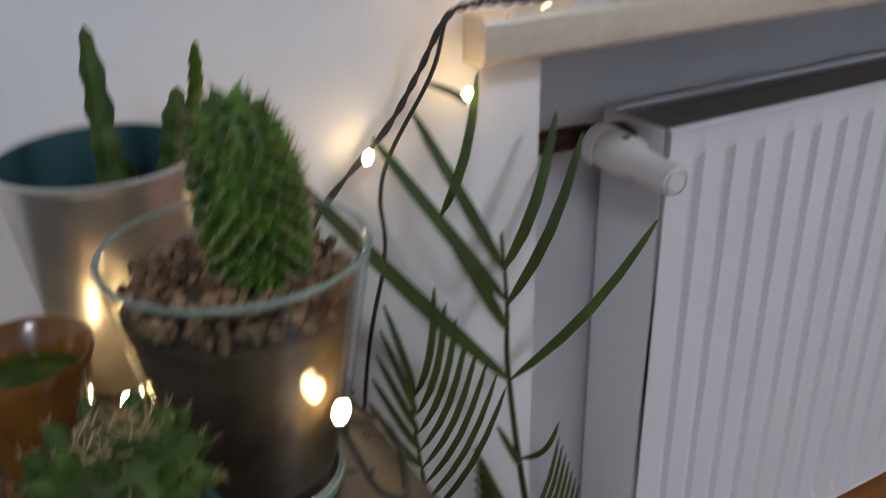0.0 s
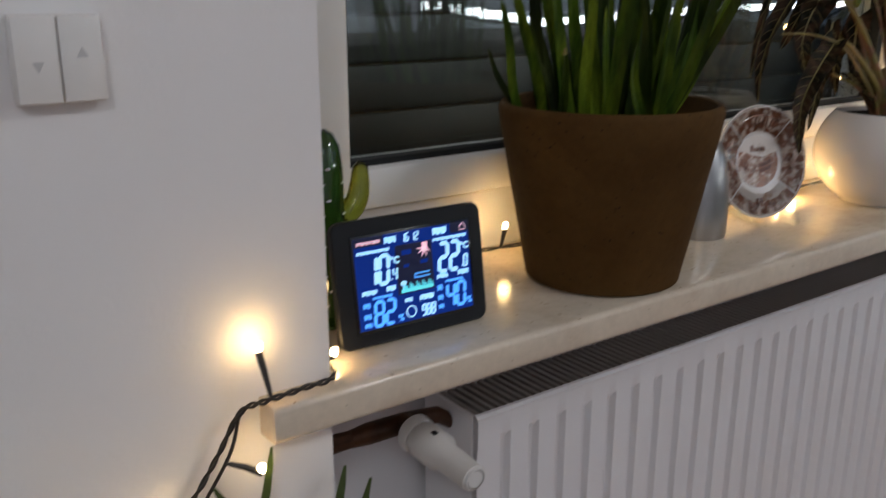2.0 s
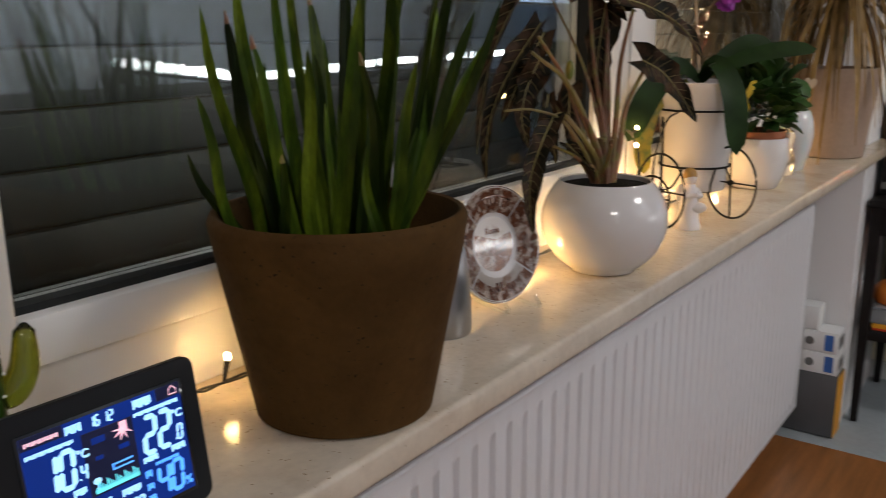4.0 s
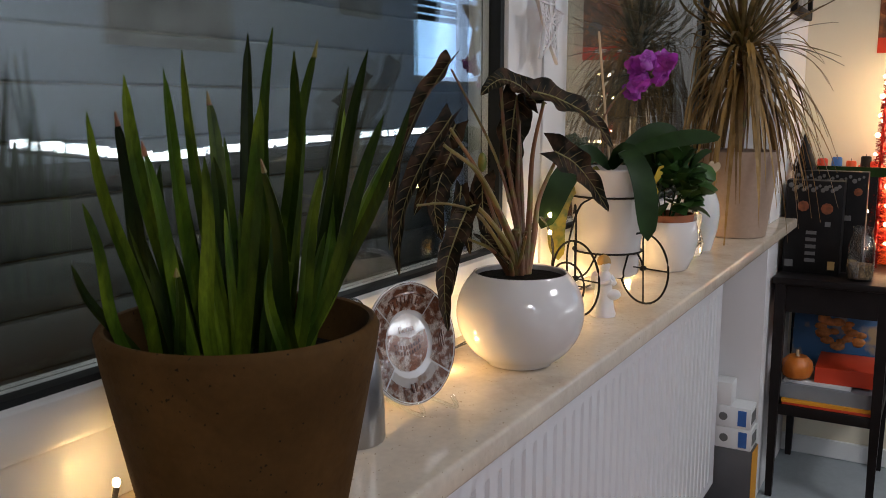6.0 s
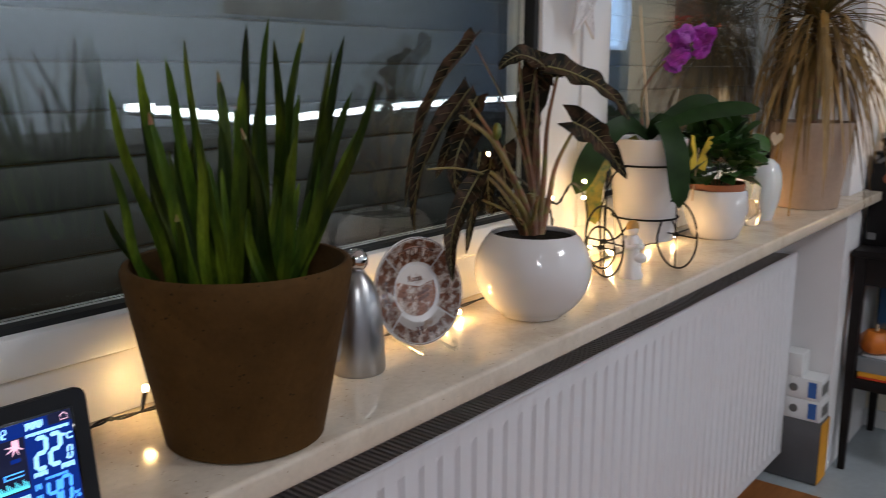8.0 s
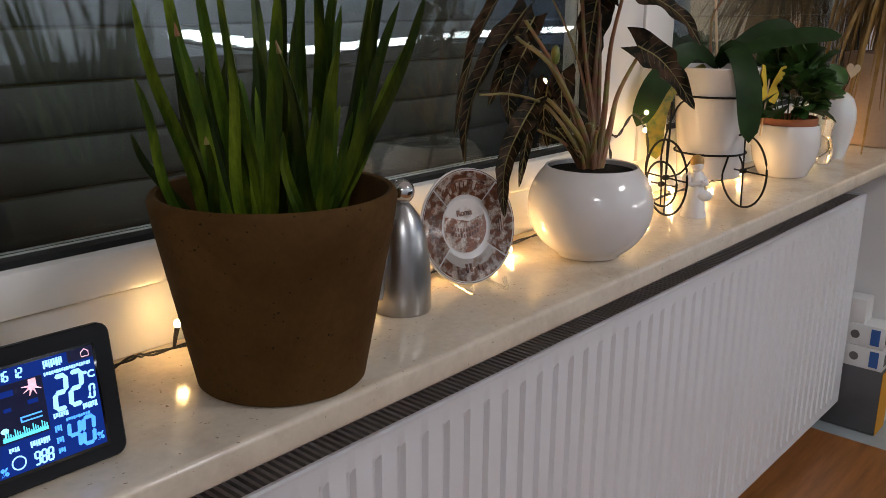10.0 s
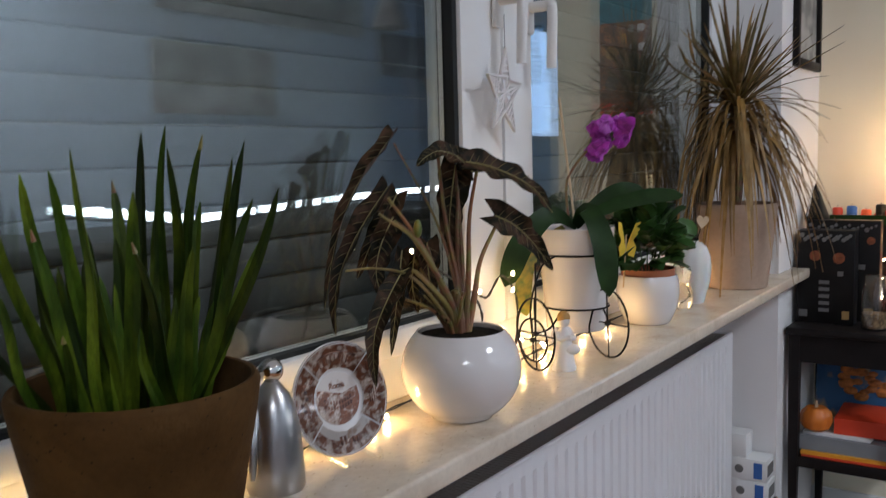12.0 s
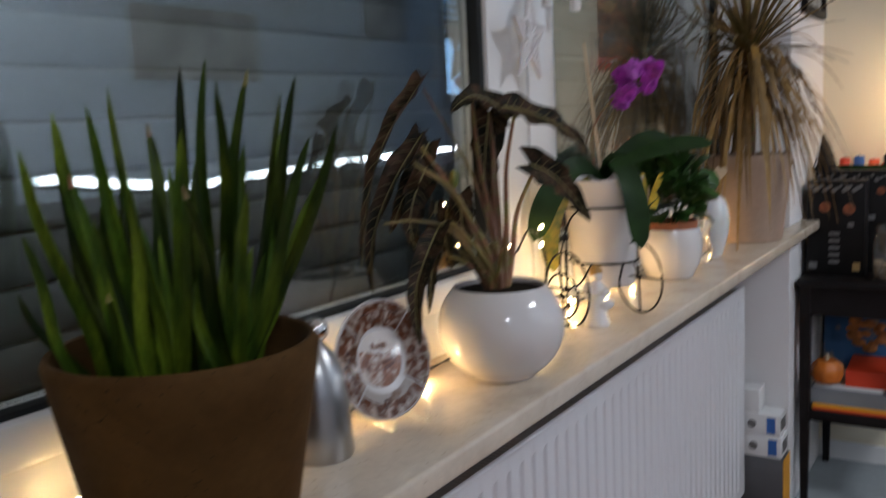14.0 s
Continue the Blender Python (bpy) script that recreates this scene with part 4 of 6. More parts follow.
            ring_.append(case.verts.new((cx + r * math.cos(a), y, cz + r * math.sin(a))))
    loops.append(ring_)
for a, b in zip(loops, loops[1:]):
    for k in range(24):
        case.faces.new((a[k], a[(k + 1) % 24], b[(k + 1) % 24], b[k]))
case.faces.new(loops[0])
case.faces.new(list(reversed(loops[-1])))
part("case", case, M["black_plastic"], ws)
part("stand", boxm(-0.03, 0.03, 0.012, 0.045, 0.004, 0.012, bevel=0.002), M["black_plastic"], ws)
part("bezel", boxm(-0.0552, 0.0572, -0.0008, 0.0004, 0.0105, 0.0865, bevel=0.0003), M["gloss_black"], ws, "glossy display cover")
scr = part("display", boxm(-0.0530, 0.0550, -0.0013, -0.0007, 0.0130, 0.0845), M["screen"], ws, "blue glowing display", smooth=False)
part("weather_panel", boxm(-0.0166, 0.0178, -0.0016, -0.0013, 0.0352, 0.0742), M["screen_dark"], scr, smooth=False)
part("brand_panel", boxm(-0.0530, -0.0270, -0.0016, -0.0013, 0.0775, 0.0845), M["screen_dark"], scr, smooth=False)
part("house_panel", boxm(0.0370, 0.0550, -0.0016, -0.0013, 0.0765, 0.0845), M["screen_dark"], scr, smooth=False)
SEGMENTS = {"0": "abcdef", "1": "bc", "2": "abged", "4": "fgbc", "6": "afedcg", "8": "abcdefg", "9": "abcdfg", "C": "afed", "-": "g"}


def lcd(text, x, z, w, h, mat, name="reading", slant=0.10):
    """Seven-segment figures, each w wide and h high, from x, z."""
    bm = bmesh.new()
    th = h * 0.115

    def stroke(p, q):
        p, q = Vector(p), Vector(q)
        d = (q - p).normalized()
        s = Vector((-d.y, d.x)) * th * 0.62
        g = d * th * 0.62
        ring_ = [p + d * th * 0.10, p + g + s, q - g + s, q - d * th * 0.10, q - g - s, p + g - s]
        fr = [bm.verts.new((v.x + slant * (v.y - z), -0.0020, v.y)) for v in ring_]
        bk = [bm.verts.new((v.x + slant * (v.y - z), -0.0013, v.y)) for v in ring_]
        bm.faces.new(fr)
        bm.faces.new(list(reversed(bk)))
        for k in range(6):
            bm.faces.new((fr[k], fr[(k + 1) % 6], bk[(k + 1) % 6], bk[k]))

    for ch in text:
        if ch == ".":
            stroke((x - w * 0.12, z), (x - w * 0.12, z + th * 1.6))
            x += w * 0.12
            continue
        if ch == " ":
            x += w * 0.6
            continue
        a, b, c, d, e, f = (x, z + h), (x + w * 0.80, z + h), (x + w * 0.80, z + h / 2), (x + w * 0.80, z), (x, z), (x, z + h / 2)
        lines = {"a": (a, b), "b": (b, c), "c": (c, d), "d": (e, d), "e": (f, e), "f": (a, f), "g": (f, c)}
        for s_ in SEGMENTS[ch]:
            stroke(*lines[s_])
        x += w * 1.12
    return tagged(part(name, bm, mat, scr, smooth=False), kind="stuff")


def lettering(text, x, z, size, mat, parent, name="reading", y=-0.0018):
    c = bpy.data.curves.new(name, "FONT")
    c.body, c.size, c.extrude, c.offset = text, size, 0.0002, size * 0.035
    tmp = bpy.data.objects.new(name, c)
    me = bpy.data.meshes.new_from_object(tmp)
    bpy.data.objects.remove(tmp)
    me.materials.append(mat)
    ob = new(name, me)
    ob.parent = parent
    ob.matrix_basis = pose(x, y, z, 90, 0, 0)
    return ob


lcd("10", -0.0440, 0.0470, 0.0098, 0.0215, M["digit"])
lcd(".4", -0.0210, 0.0480, 0.0042, 0.0092, M["digit"])
lettering("°C", -0.0215, 0.0610, 0.0072, M["digit"], scr)
lcd("22", 0.0235, 0.0470, 0.0098, 0.0225, M["digit"])
lcd(".0", 0.0475, 0.0480, 0.0042, 0.0092, M["digit"])
lettering("°C", 0.0458, 0.0625, 0.0072, M["digit"], scr)
lcd("82", -0.0400, 0.0150, 0.0092, 0.0185, M["digit_blue"])
lettering("%", -0.0185, 0.0150, 0.0072, M["digit_blue"], scr)
lcd("40", 0.0285, 0.0170, 0.0092, 0.0185, M["digit_blue"])
lettering("%", 0.0485, 0.0170, 0.0072, M["digit_blue"], scr)
lcd("988", 0.0040, 0.0150, 0.0040, 0.0085, M["digit"])
lcd("16", -0.0100, 0.0765, 0.0032, 0.0062, M["digit"])
lcd("12", -0.0008, 0.0765, 0.0032, 0.0062, M["digit"])


def bar(x0, x1, z0, z1, mat, name="mark"):
    return part(name, boxm(x0, x1, -0.0019, -0.0013, z0, z1), mat, scr, smooth=False)


def small_print(x0, x1, z, h, mat):
    """A row of small unreadable characters as short bars."""
    x, k = x0, 0
    while x < x1 - 0.0008:
        w = (0.0011, 0.0016, 0.0009, 0.0014)[k % 4]
        bar(x, min(x + w, x1), z + (h * 0.2 if k % 3 == 1 else 0), z + h, M[mat])
        x += w + 0.0005
        k += 1


for x0, x1, z, h, mt in ((-0.0505, -0.0300, 0.0790, 0.0024, "digit_pink"), (-0.0255, -0.0145, 0.0772, 0.0050, "digit"), (0.0200, 0.0330, 0.0772, 0.0055, "digit"),
                         (-0.0510, -0.0215, 0.0716, 0.0024, "digit"), (0.0195, 0.0520, 0.0722, 0.0024, "digit"), (-0.0490, -0.0360, 0.0400, 0.0034, "digit"),
                         (-0.0270, -0.0190, 0.0400, 0.0040, "digit"), (0.0210, 0.0320, 0.0415, 0.0034, "digit"), (0.0420, 0.0530, 0.0415, 0.0040, "digit"),
                         (-0.0400, -0.0220, 0.0358, 0.0020, "digit_blue"), (0.0290, 0.0460, 0.0373, 0.0020, "digit_blue"), (-0.0490, -0.0430, 0.0300, 0.0040, "digit_blue"),
                         (-0.0490, -0.0430, 0.0215, 0.0040, "digit_blue"), (-0.0490, -0.0430, 0.0150, 0.0034, "digit_blue"), (0.0205, 0.0262, 0.0320, 0.0044, "digit_blue"),
                         (0.0205, 0.0262, 0.0240, 0.0040, "digit_blue"), (0.0205, 0.0262, 0.0170, 0.0034, "digit_blue"), (-0.0110, -0.0040, 0.0285, 0.0030, "digit"),
                         (0.0030, 0.0160, 0.0275, 0.0042, "digit")):
    small_print(x0, x1, z, h, mt)
for x0, x1, z0, z1, mt in ((-0.0135, 0.0165, 0.0365, 0.0388, "digit_cyan"), (0.0, 0.0140, 0.0462, 0.0472, "digit_blue"), (0.0, 0.0140, 0.0492, 0.0502, "digit_blue"),
                           (-0.0004, 0.0006, 0.0462, 0.0502, "digit_blue"), (-0.0118, -0.0108, 0.0388, 0.0430, "digit"), (-0.0110, -0.0020, 0.0660, 0.0700, "screen"),
                           (-0.0100, -0.0050, 0.0560, 0.0585, "screen"), (0.0060, 0.0130, 0.0570, 0.0600, "screen")):
    bar(x0, x1, z0, z1, M[mt])
grass_ = bmesh.new()
for k in range(20):
    x = -0.0130 + 0.0015 * k
    box(grass_, x, x + 0.0007, -0.0019, -0.0013, 0.0388, 0.0400 + 0.0012 * ((k * 7) % 4))
part("grass_mark", grass_, M["digit_cyan"], scr, smooth=False)
part("tree_mark", ball(bmesh.new(), (-0.0113, -0.0015, 0.0440), 0.0026, 10, 6, (1.1, 0.15, 0.8)), M["digit"], scr)
ring = tube([(-0.0062 + 0.0044 * math.cos(a), -0.0018, 0.0205 + 0.0044 * math.sin(a)) for a in [2 * math.pi * k / 24 for k in range(24)]], 0.0005, 5, closed=True)
part("moon_ring", ring, M["digit"], scr)
sun = boxm(0.0085, 0.0135, -0.0019, -0.0013, 0.0665, 0.0735)
for k in range(5):
    a = math.pi * (0.95 + 0.22 * k)
    tube([(0.0105, -0.0016, 0.0685), (0.0105 + 0.0072 * math.cos(a), -0.0016, 0.0685 + 0.0066 * math.sin(a))], [0.0012, 0.0002], 5, sun)
part("sun_mark", sun, M["digit_pink"], scr)
part("house_mark", tube([(0.0465, -0.0017, 0.0782), (0.0465, -0.0017, 0.0812), (0.0492, -0.0017, 0.0834), (0.0519, -0.0017, 0.0812), (0.0519, -0.0017, 0.0782)], 0.0004, 5, closed=True), M["digit_pink"], scr)

# ---- green glass cactus ornament ----
gc = thing("glass_cactus", "green glass cactus ornament with white dots", "ornament", pose(0.106, 0.118, SILL))
part("body", lathe([(0, 0), (0.018, 0), (0.02, 0.004), (0.0150, 0.01), (0.0160, 0.04), (0.0165, 0.09), (0.0158, 0.13), (0.0135, 0.148), (0.0085, 0.158), (0.003, 0.1615), (0, 0.162)], 28), M["glass_green"], gc)
arm = curve([(0.010, -0.004, 0.090), (0.020, -0.006, 0.094), (0.0285, -0.006, 0.108), (0.031, -0.006, 0.134)], 6)
part("arm", tube(arm, [0.0045 + 0.0050 * math.sin(math.pi * min(1.0, 0.12 + 0.80 * k / 18)) for k in range(18)] + [0.002], 14), M["glass_lime"], gc, "yellow-green glass arm")
dots = bmesh.new()
for k in range(10):
    for j in range(5):
        a = j * 2 * math.pi / 5 + 0.4 + 0.3 * (k % 2)
        ball(dots, (0.0158 * math.cos(a), 0.0158 * math.sin(a), 0.02 + 0.0125 * k), 0.0013, 6, 5, (1.6, 1.6, 0.8))
tagged(part("dots", dots, M["paper_white"], gc, "white glass dots"), kind="stuff")

# ---- steel bird figure ----
bird = thing("steel_figurine", "brushed steel bird figurine with polished round head", "figurine", pose(0.580, 0.118, SILL, 0, 0, 30))
part("body", lathe([(0, 0), (0.030, 0), (0.0315, 0.003), (0.031, 0.03), (0.0288, 0.06), (0.0250, 0.085), (0.0185, 0.103), (0.0105, 0.1135), (0.0075, 0.117), (0, 0.119)], 40), M["steel"], bird)
part("head", ball(bmesh.new(), (0, 0, 0.1285), 0.0135, 24, 16), M["polish"], bird, "polished round head")
wb = curve([(-0.018, 0.012, 0.092), (-0.031, 0.014, 0.06), (-0.038, 0.014, 0.022)], 6)
part("wing", tube(wb, [0.003 + 0.0035 * math.sin(math.pi * k / 12) for k in range(13)], 10), M["steel"], bird)

# ---- souvenir plate on a clear stand ----
plate = thing("souvenir_plate", "souvenir plate with brown printed views of Rome", "plate", pose(0.695, 0.130, SILL + 0.068, 0, 0, -13))
tilt = pose(0, 0, 0, 78, 0, 0)
R = 0.067
part("dish", lathe([(0, 0.0), (0.030, 0.0), (0.036, 0.003), (R * 0.97, 0.0085), (R, 0.0095), (R - 0.0004, 0.0115), (R * 0.96, 0.0115), (0.037, 0.006), (0.031, 0.0032), (0, 0.003)], 56), M["ceramic"], plate, "glazed white plate", m=tilt)
def on_rim(r):
    return 0.0066 + (r - 0.037) / (R * 0.972 - 0.037) * 0.0055 + 0.0003


def vignette(a0, a1, mat, r0=0.0385, r1=0.0635, name="view_print", soft=0.0012):
    """A printed view on the plate's rim, with an uneven edge."""
    bm, rows = bmesh.new(), []
    for i in range(19):
        a = radians(a0 + (a1 - a0) * i / 18)
        w = soft * noise.noise(Vector((a * 9, r0 * 50, 0)))
        rows.append([bm.verts.new((r * math.cos(a), r * math.sin(a), on_rim(r))) for r in (r0 + w, (r0 + r1) / 2, r1 + w * 0.4)])
    for p_, q_ in zip(rows, rows[1:]):
        for j in range(2):
            bm.faces.new((p_[j], p_[j + 1], q_[j + 1], q_[j]))
    bmesh.ops.solidify(bm, geom=bm.faces[:], thickness=0.0002)
    return part(name, bm, mat, plate, "brown townscape print", m=tilt)


vignette(47, 133, M["sepia"], 0.0365)
vignette(-40, 45, M["sepia"], 0.0350)
vignette(135, 219, M["sepia"], 0.0350)
vignette(221, 318, M["sepia"], 0.0480)
vignette(222, 317, M["sepia_pale"], 0.0380, 0.0480)
part("rim_line", tube([((R - 0.0018) * math.cos(a), (R - 0.0018) * math.sin(a), on_rim(R - 0.0018) + 0.0002) for a in [2 * math.pi * k / 48 for k in range(48)]], 0.0004, 4, closed=True), M["sepia_dark"], plate, m=tilt)
part("centre_disc", lathe([(0, 0.0033), (0.0315, 0.0033), (0.0315, 0.0037), (0, 0.0037)], 40), M["sepia_pale"], plate, m=tilt)
centre_ = bmesh.new()
low_half = [(0.0305 * math.cos(a), 0.0305 * math.sin(a)) for a in [math.pi * (1 + k / 20) for k in range(21)]]
fr = [centre_.verts.new((x, y, 0.0040)) for x, y in low_half + [(0.0285, 0.011), (0.020, 0.009), (0.006, 0.005), (-0.010, 0.009), (-0.020, 0.013), (-0.0275, 0.013)]]
bk = [centre_.verts.new((v.co.x, v.co.y, 0.0034)) for v in fr]
centre_.faces.new(fr)
centre_.faces.new(list(reversed(bk)))
for k in range(len(fr)):
    j = (k + 1) % len(fr)
    centre_.faces.new((fr[k], fr[j], bk[j], bk[k]))
part("centre_print", centre_, M["sepia"], plate, "brown print of an old arena", smooth=False, m=tilt)
arena = bmesh.new()
for k in range(10):
    for row_ in range(2):
        x = -0.020 + k * 0.0040
        y = -0.009 + 0.0065 * row_ - 0.004 * math.sin(math.pi * k / 9)
        box(arena, x, x + 0.0022, y, y + 0.0042, 0.0041, 0.0044)
part("arena_print", arena, M["sepia_dark"], plate, smooth=False, m=tilt)
views = bmesh.new()
for k in range(9):
    a = radians(62 + 7.0 * k)
    for r1_, r2_ in ((0.0425, 0.0520),):
        tube([(r1_ * math.cos(a), r1_ * math.sin(a), on_rim(r1_)), (r2_ * math.cos(a), r2_ * math.sin(a), on_rim(r2_))], 0.0010, 5, views)
tube([(0.0545 * math.cos(radians(a)), 0.0545 * math.sin(radians(a)), on_rim(0.0545)) for a in range(58, 124, 6)], 0.0012, 5, views)
for k in range(7):
    x, h_ = 0.042 + 0.0032 * k, 0.012 - 0.002 * abs(k - 2)
    tube([(x, -0.012, on_rim(0.05)), (x, -0.012 + 1.5 * h_, on_rim(0.05))], 0.0007, 5, views)
for k, h_ in enumerate((0.006, 0.004, 0.010, 0.010, 0.004, 0.007, 0.005)):
    x = -0.020 + 0.0058 * k
    tube([(x, -0.053, on_rim(0.054)), (x, -0.053 + h_, on_rim(0.05))], 0.0016, 5, views)
for k in range(9):
    a = radians(146 + 8 * k)
    r_ = 0.046 + 0.010 * ((k * 5) % 7) / 7
    ball(views, (r_ * math.cos(a), r_ * math.sin(a), on_rim(r_)), 0.0034, 8, 5, (1.2, 0.8, 0.08))
tagged(part("print_detail", views, M["sepia_dark"], plate, m=tilt), kind="stuff")
roma = lettering("Roma", -0.011, 0.012, 0.0095, M["sepia_dark"], plate, "lettering", 0)
roma.matrix_basis = tilt @ pose(-0.011, 0.0125, 0.0042)
stand = thing("plate_stand", "clear acrylic plate stand", "plate stand", pose(0.700, 0.126, SILL, 0, 0, -22))
for sx in (-0.022, 0.022):
    part("foot", tube(curve([(sx, -0.045, 0.016), (sx, -0.05, 0.004), (sx, 0.0, 0.003), (sx, 0.045, 0.004), (sx, 0.028, 0.06)], 6), 0.0026, 8), M["glass_thin"], stand)
part("crossbar", tube([(-0.022, 0.02, 0.004), (0.022, 0.02, 0.004)], 0.0026, 8), M["glass_thin"], stand)

# ---- small porcelain angel ----
angel = bmesh.new()
lathe([(0, 0), (0.019, 0), (0.020, 0.004), (0.017, 0.012), (0.015, 0.03), (0.0125, 0.05), (0.011, 0.062), (0.006, 0.070), (0, 0.072)], 24, angel, wobble=0.05)
ball(angel, (0, 0, 0.080), 0.0105, 14, 10, (0.9, 0.95, 1.05))
ball(angel, (0.010, -0.010, 0.034), 0.011, 12, 8, (1.3, 0.8, 0.8))
for sg in (-1, 1):
    tube(curve([(sg * 0.011, 0, 0.062), (sg * 0.014, -0.008, 0.052), (0.002, -0.014, 0.055)], 4), 0.0038, 8, angel)
    ball(angel, (sg * 0.010, 0.010, 0.055), 0.011, 10, 8, (0.8, 0.35, 1.3))
n_body = len(angel.faces)
ball(angel, (0, 0.0015, 0.0845), 0.0112, 14, 10, (0.95, 1.0, 1.0))
for f in list(angel.faces)[n_body:]:
    f.material_index = 1
ang = part("angel_figurine", angel, M["porcelain"], m=pose(1.195, 0.082, SILL, 0, 0, -40))
ang.data.materials.append(M["hair"])
tagged(ang, "small white porcelain angel figurine with golden hair", "figurine")

# ---- clear glass owls ----
def owl(m, s):
    t = thing("glass_owl", "clear glass owl vase beside the kalanchoe", "vase", m)
    part("body", lathe([(0, 0), (0.024 * s, 0), (0.027 * s, 0.004 * s), (0.030 * s, 0.03 * s), (0.024 * s, 0.055 * s), (0.021 * s, 0.066 * s), (0.025 * s, 0.085 * s), (0.022 * s, 0.10 * s), (0.010 * s, 0.108 * s), (0, 0.108 * s)], 28), M["owl_glass"], t)
    for sg in (-1, 1):
        part("ear", tube([(sg * 0.014 * s, 0, 0.10 * s), (sg * 0.018 * s, 0, 0.118 * s)], [0.006 * s, 0.001], 8), M["owl_glass"], t)
    return t


M["owl_glass"] = glassy("milky_clear_glass", (0.93, 0.93, 0.92), 0.12, 1.4)
owl(pose(1.822, 0.108, SILL, 0, 0, 30), 0.92)
# rounded white bird figure, one plain mesh
wb_ = lathe([(0, 0), (0.020, 0), (0.022, 0.004), (0.026, 0.02), (0.034, 0.05), (0.037, 0.08), (0.035, 0.105), (0.027, 0.127), (0.014, 0.139), (0, 0.142)], 32)
white_bird = part("bird_figurine", wb_, M["frost"], m=pose(1.905, 0.104, SILL, 0, 0, 20))
tagged(white_bird, "rounded milky white glass bird figurine", "figurine")

# ---- window handles and woven star ----
def handle(x):
    h = thing("window_handle", "white window handle turned down", "window handle", pose(x, YF, 1.468), group="window handles")
    part("plate", boxm(-0.0145, 0.0145, -0.010, 0.0, -0.045, 0.045, bevel=0.005), M["white_plastic"], h)
    part("neck", tube([(0, -0.008, 0.0), (0, -0.044, 0.0)], 0.0095, 14), M["white_plastic"], h)
    part("lever", tube(curve([(0, -0.042, 0.006), (0, -0.050, -0.004), (0, -0.050, -0.04), (0, -0.048, -0.105)], 6), [0.0095] * 6 + [0.0088] * 13, 12), M["white_plastic"], h)
    return h


handle(1.196)
handle(1.300)
star = thing("hanging_star", "white woven paper star hanging from the window handle", "ornament", pose(1.166, YF - 0.032, 1.316, 0, 4, 4))
pts5 = []
for k in range(10):
    a = math.pi / 2 + k * math.pi / 5
    r = 0.070 if k % 2 == 0 else 0.030
    pts5.append(Vector((r * math.cos(a) * 0.9, 0.0, r * math.sin(a))))
part("rim", tube(pts5, 0.0034, 6, closed=True), M["porcelain"], star)
for k in range(0, 10, 2):
    tip, a1, b1 = pts5[k], pts5[k - 1], pts5[(k + 1) % 10]
    for t in (0.15, 0.35, 0.55, 0.75, 0.92):
        part("strand", tube([tip.lerp(a1, t), tip.lerp(b1, min(1, t + 0.08))], 0.0021, 5), M["porcelain"], star)
    for t in (0.3, 0.5, 0.7):
        part("strand", tube([tip.lerp(a1, 0.1), a1.lerp(b1, t)], 0.0019, 5), M["porcelain"], star)
    for t in (0.25, 0.5, 0.75):
        part("strand", tube([a1.lerp(b1, t), Vector((0, 0, 0))], 0.0020, 5), M["porcelain"], star)
part("thread", tube([(0, 0, 0.07), (0.003, 0.004, 0.125)], 0.0006, 5), M["cable"], star)

# ---- roller blind switch ----
sw = thing("blind_switch", "white double rocker switch with arrows on the wall", "switch", pose(-0.104, 0.025, 1.1005))
part("frame", boxm(-0.0236, 0.0236, -0.008, 0.0, -0.0236, 0.0236, bevel=0.002), M["white_plastic"], sw)
for sg, dz in ((-1, -1), (1, 1)):
    rk = part("rocker", boxm(0.0004 if sg > 0 else -0.0228, 0.0228 if sg > 0 else -0.0004, -0.0115, -0.0055, -0.0228, 0.0228, bevel=0.0012), M["white_plastic"], sw)
    bm = bmesh.new()
    tri = [(sg * 0.0115 + x, dz * z + sg * 0.001) for x, z in ((-0.0030, 0.0), (0.0030, 0.0), (0.0, 0.0055))]
    fr = [bm.verts.new((x, -0.0121, z)) for x, z in tri]
    bk = [bm.verts.new((x, -0.0110, z)) for x, z in tri]
    bm.faces.new(fr)
    bm.faces.new(list(reversed(bk)))
    for k in range(3):
        bm.faces.new((fr[k], fr[(k + 1) % 3], bk[(k + 1) % 3], bk[k]))
    part("arrow", bm, M["grey_mark"], rk, "grey arrow mark", smooth=False)

# ---- radiator valve and pipe ----
val = thing("radiator_valve", "white thermostat valve on a brass fitting", "radiator valve", pose(0, 0, 0))
part("head", tube([(0.226, 0.158, 0.708), (0.226, 0.152, 0.7075), (0.226, 0.125, 0.7062), (0.2262, 0.118, 0.7058), (0.2265, 0.080, 0.7036), (0.2266, 0.073, 0.7032)], [0.0165, 0.0190, 0.0190, 0.0142, 0.0136, 0.0130], 28), M["white_plastic"], val)
part("base_ring", tube([(0.226, 0.170, 0.7085), (0.226, 0.1605, 0.7082), (0.226, 0.159, 0.708)], [0.0195, 0.0195, 0.0182], 28), M["white_plastic"], val, "white lock ring")
part("cap", tube([(0.2266, 0.0735, 0.7032), (0.2268, 0.0705, 0.703)], [0.0120, 0.0112], 24), M["paper_white"], val)
tick = bmesh.new()
for k in range(18):
    a = k * 2 * math.pi / 18
    cx, cz = 0.2268 + 0.0092 * math.cos(a), 0.703 + 0.0092 * math.sin(a)
    box(tick, cx - 0.0006, cx + 0.0006, 0.0698, 0.0708, cz - 0.0006, cz + 0.0006)
tagged(part("dial_marks", tick, M["grey_print"], val, smooth=False), kind="stuff")
part("pointer", boxm(0.221, 0.226, 0.128, 0.134, 0.7235, 0.7262), M["black_plastic"], val, "dark pointer notch", smooth=False)
part("collar", tube([(0.226, 0.188, 0.709), (0.226, 0.158, 0.708)], 0.0125, 16), M["brass"], val, "brass collar")
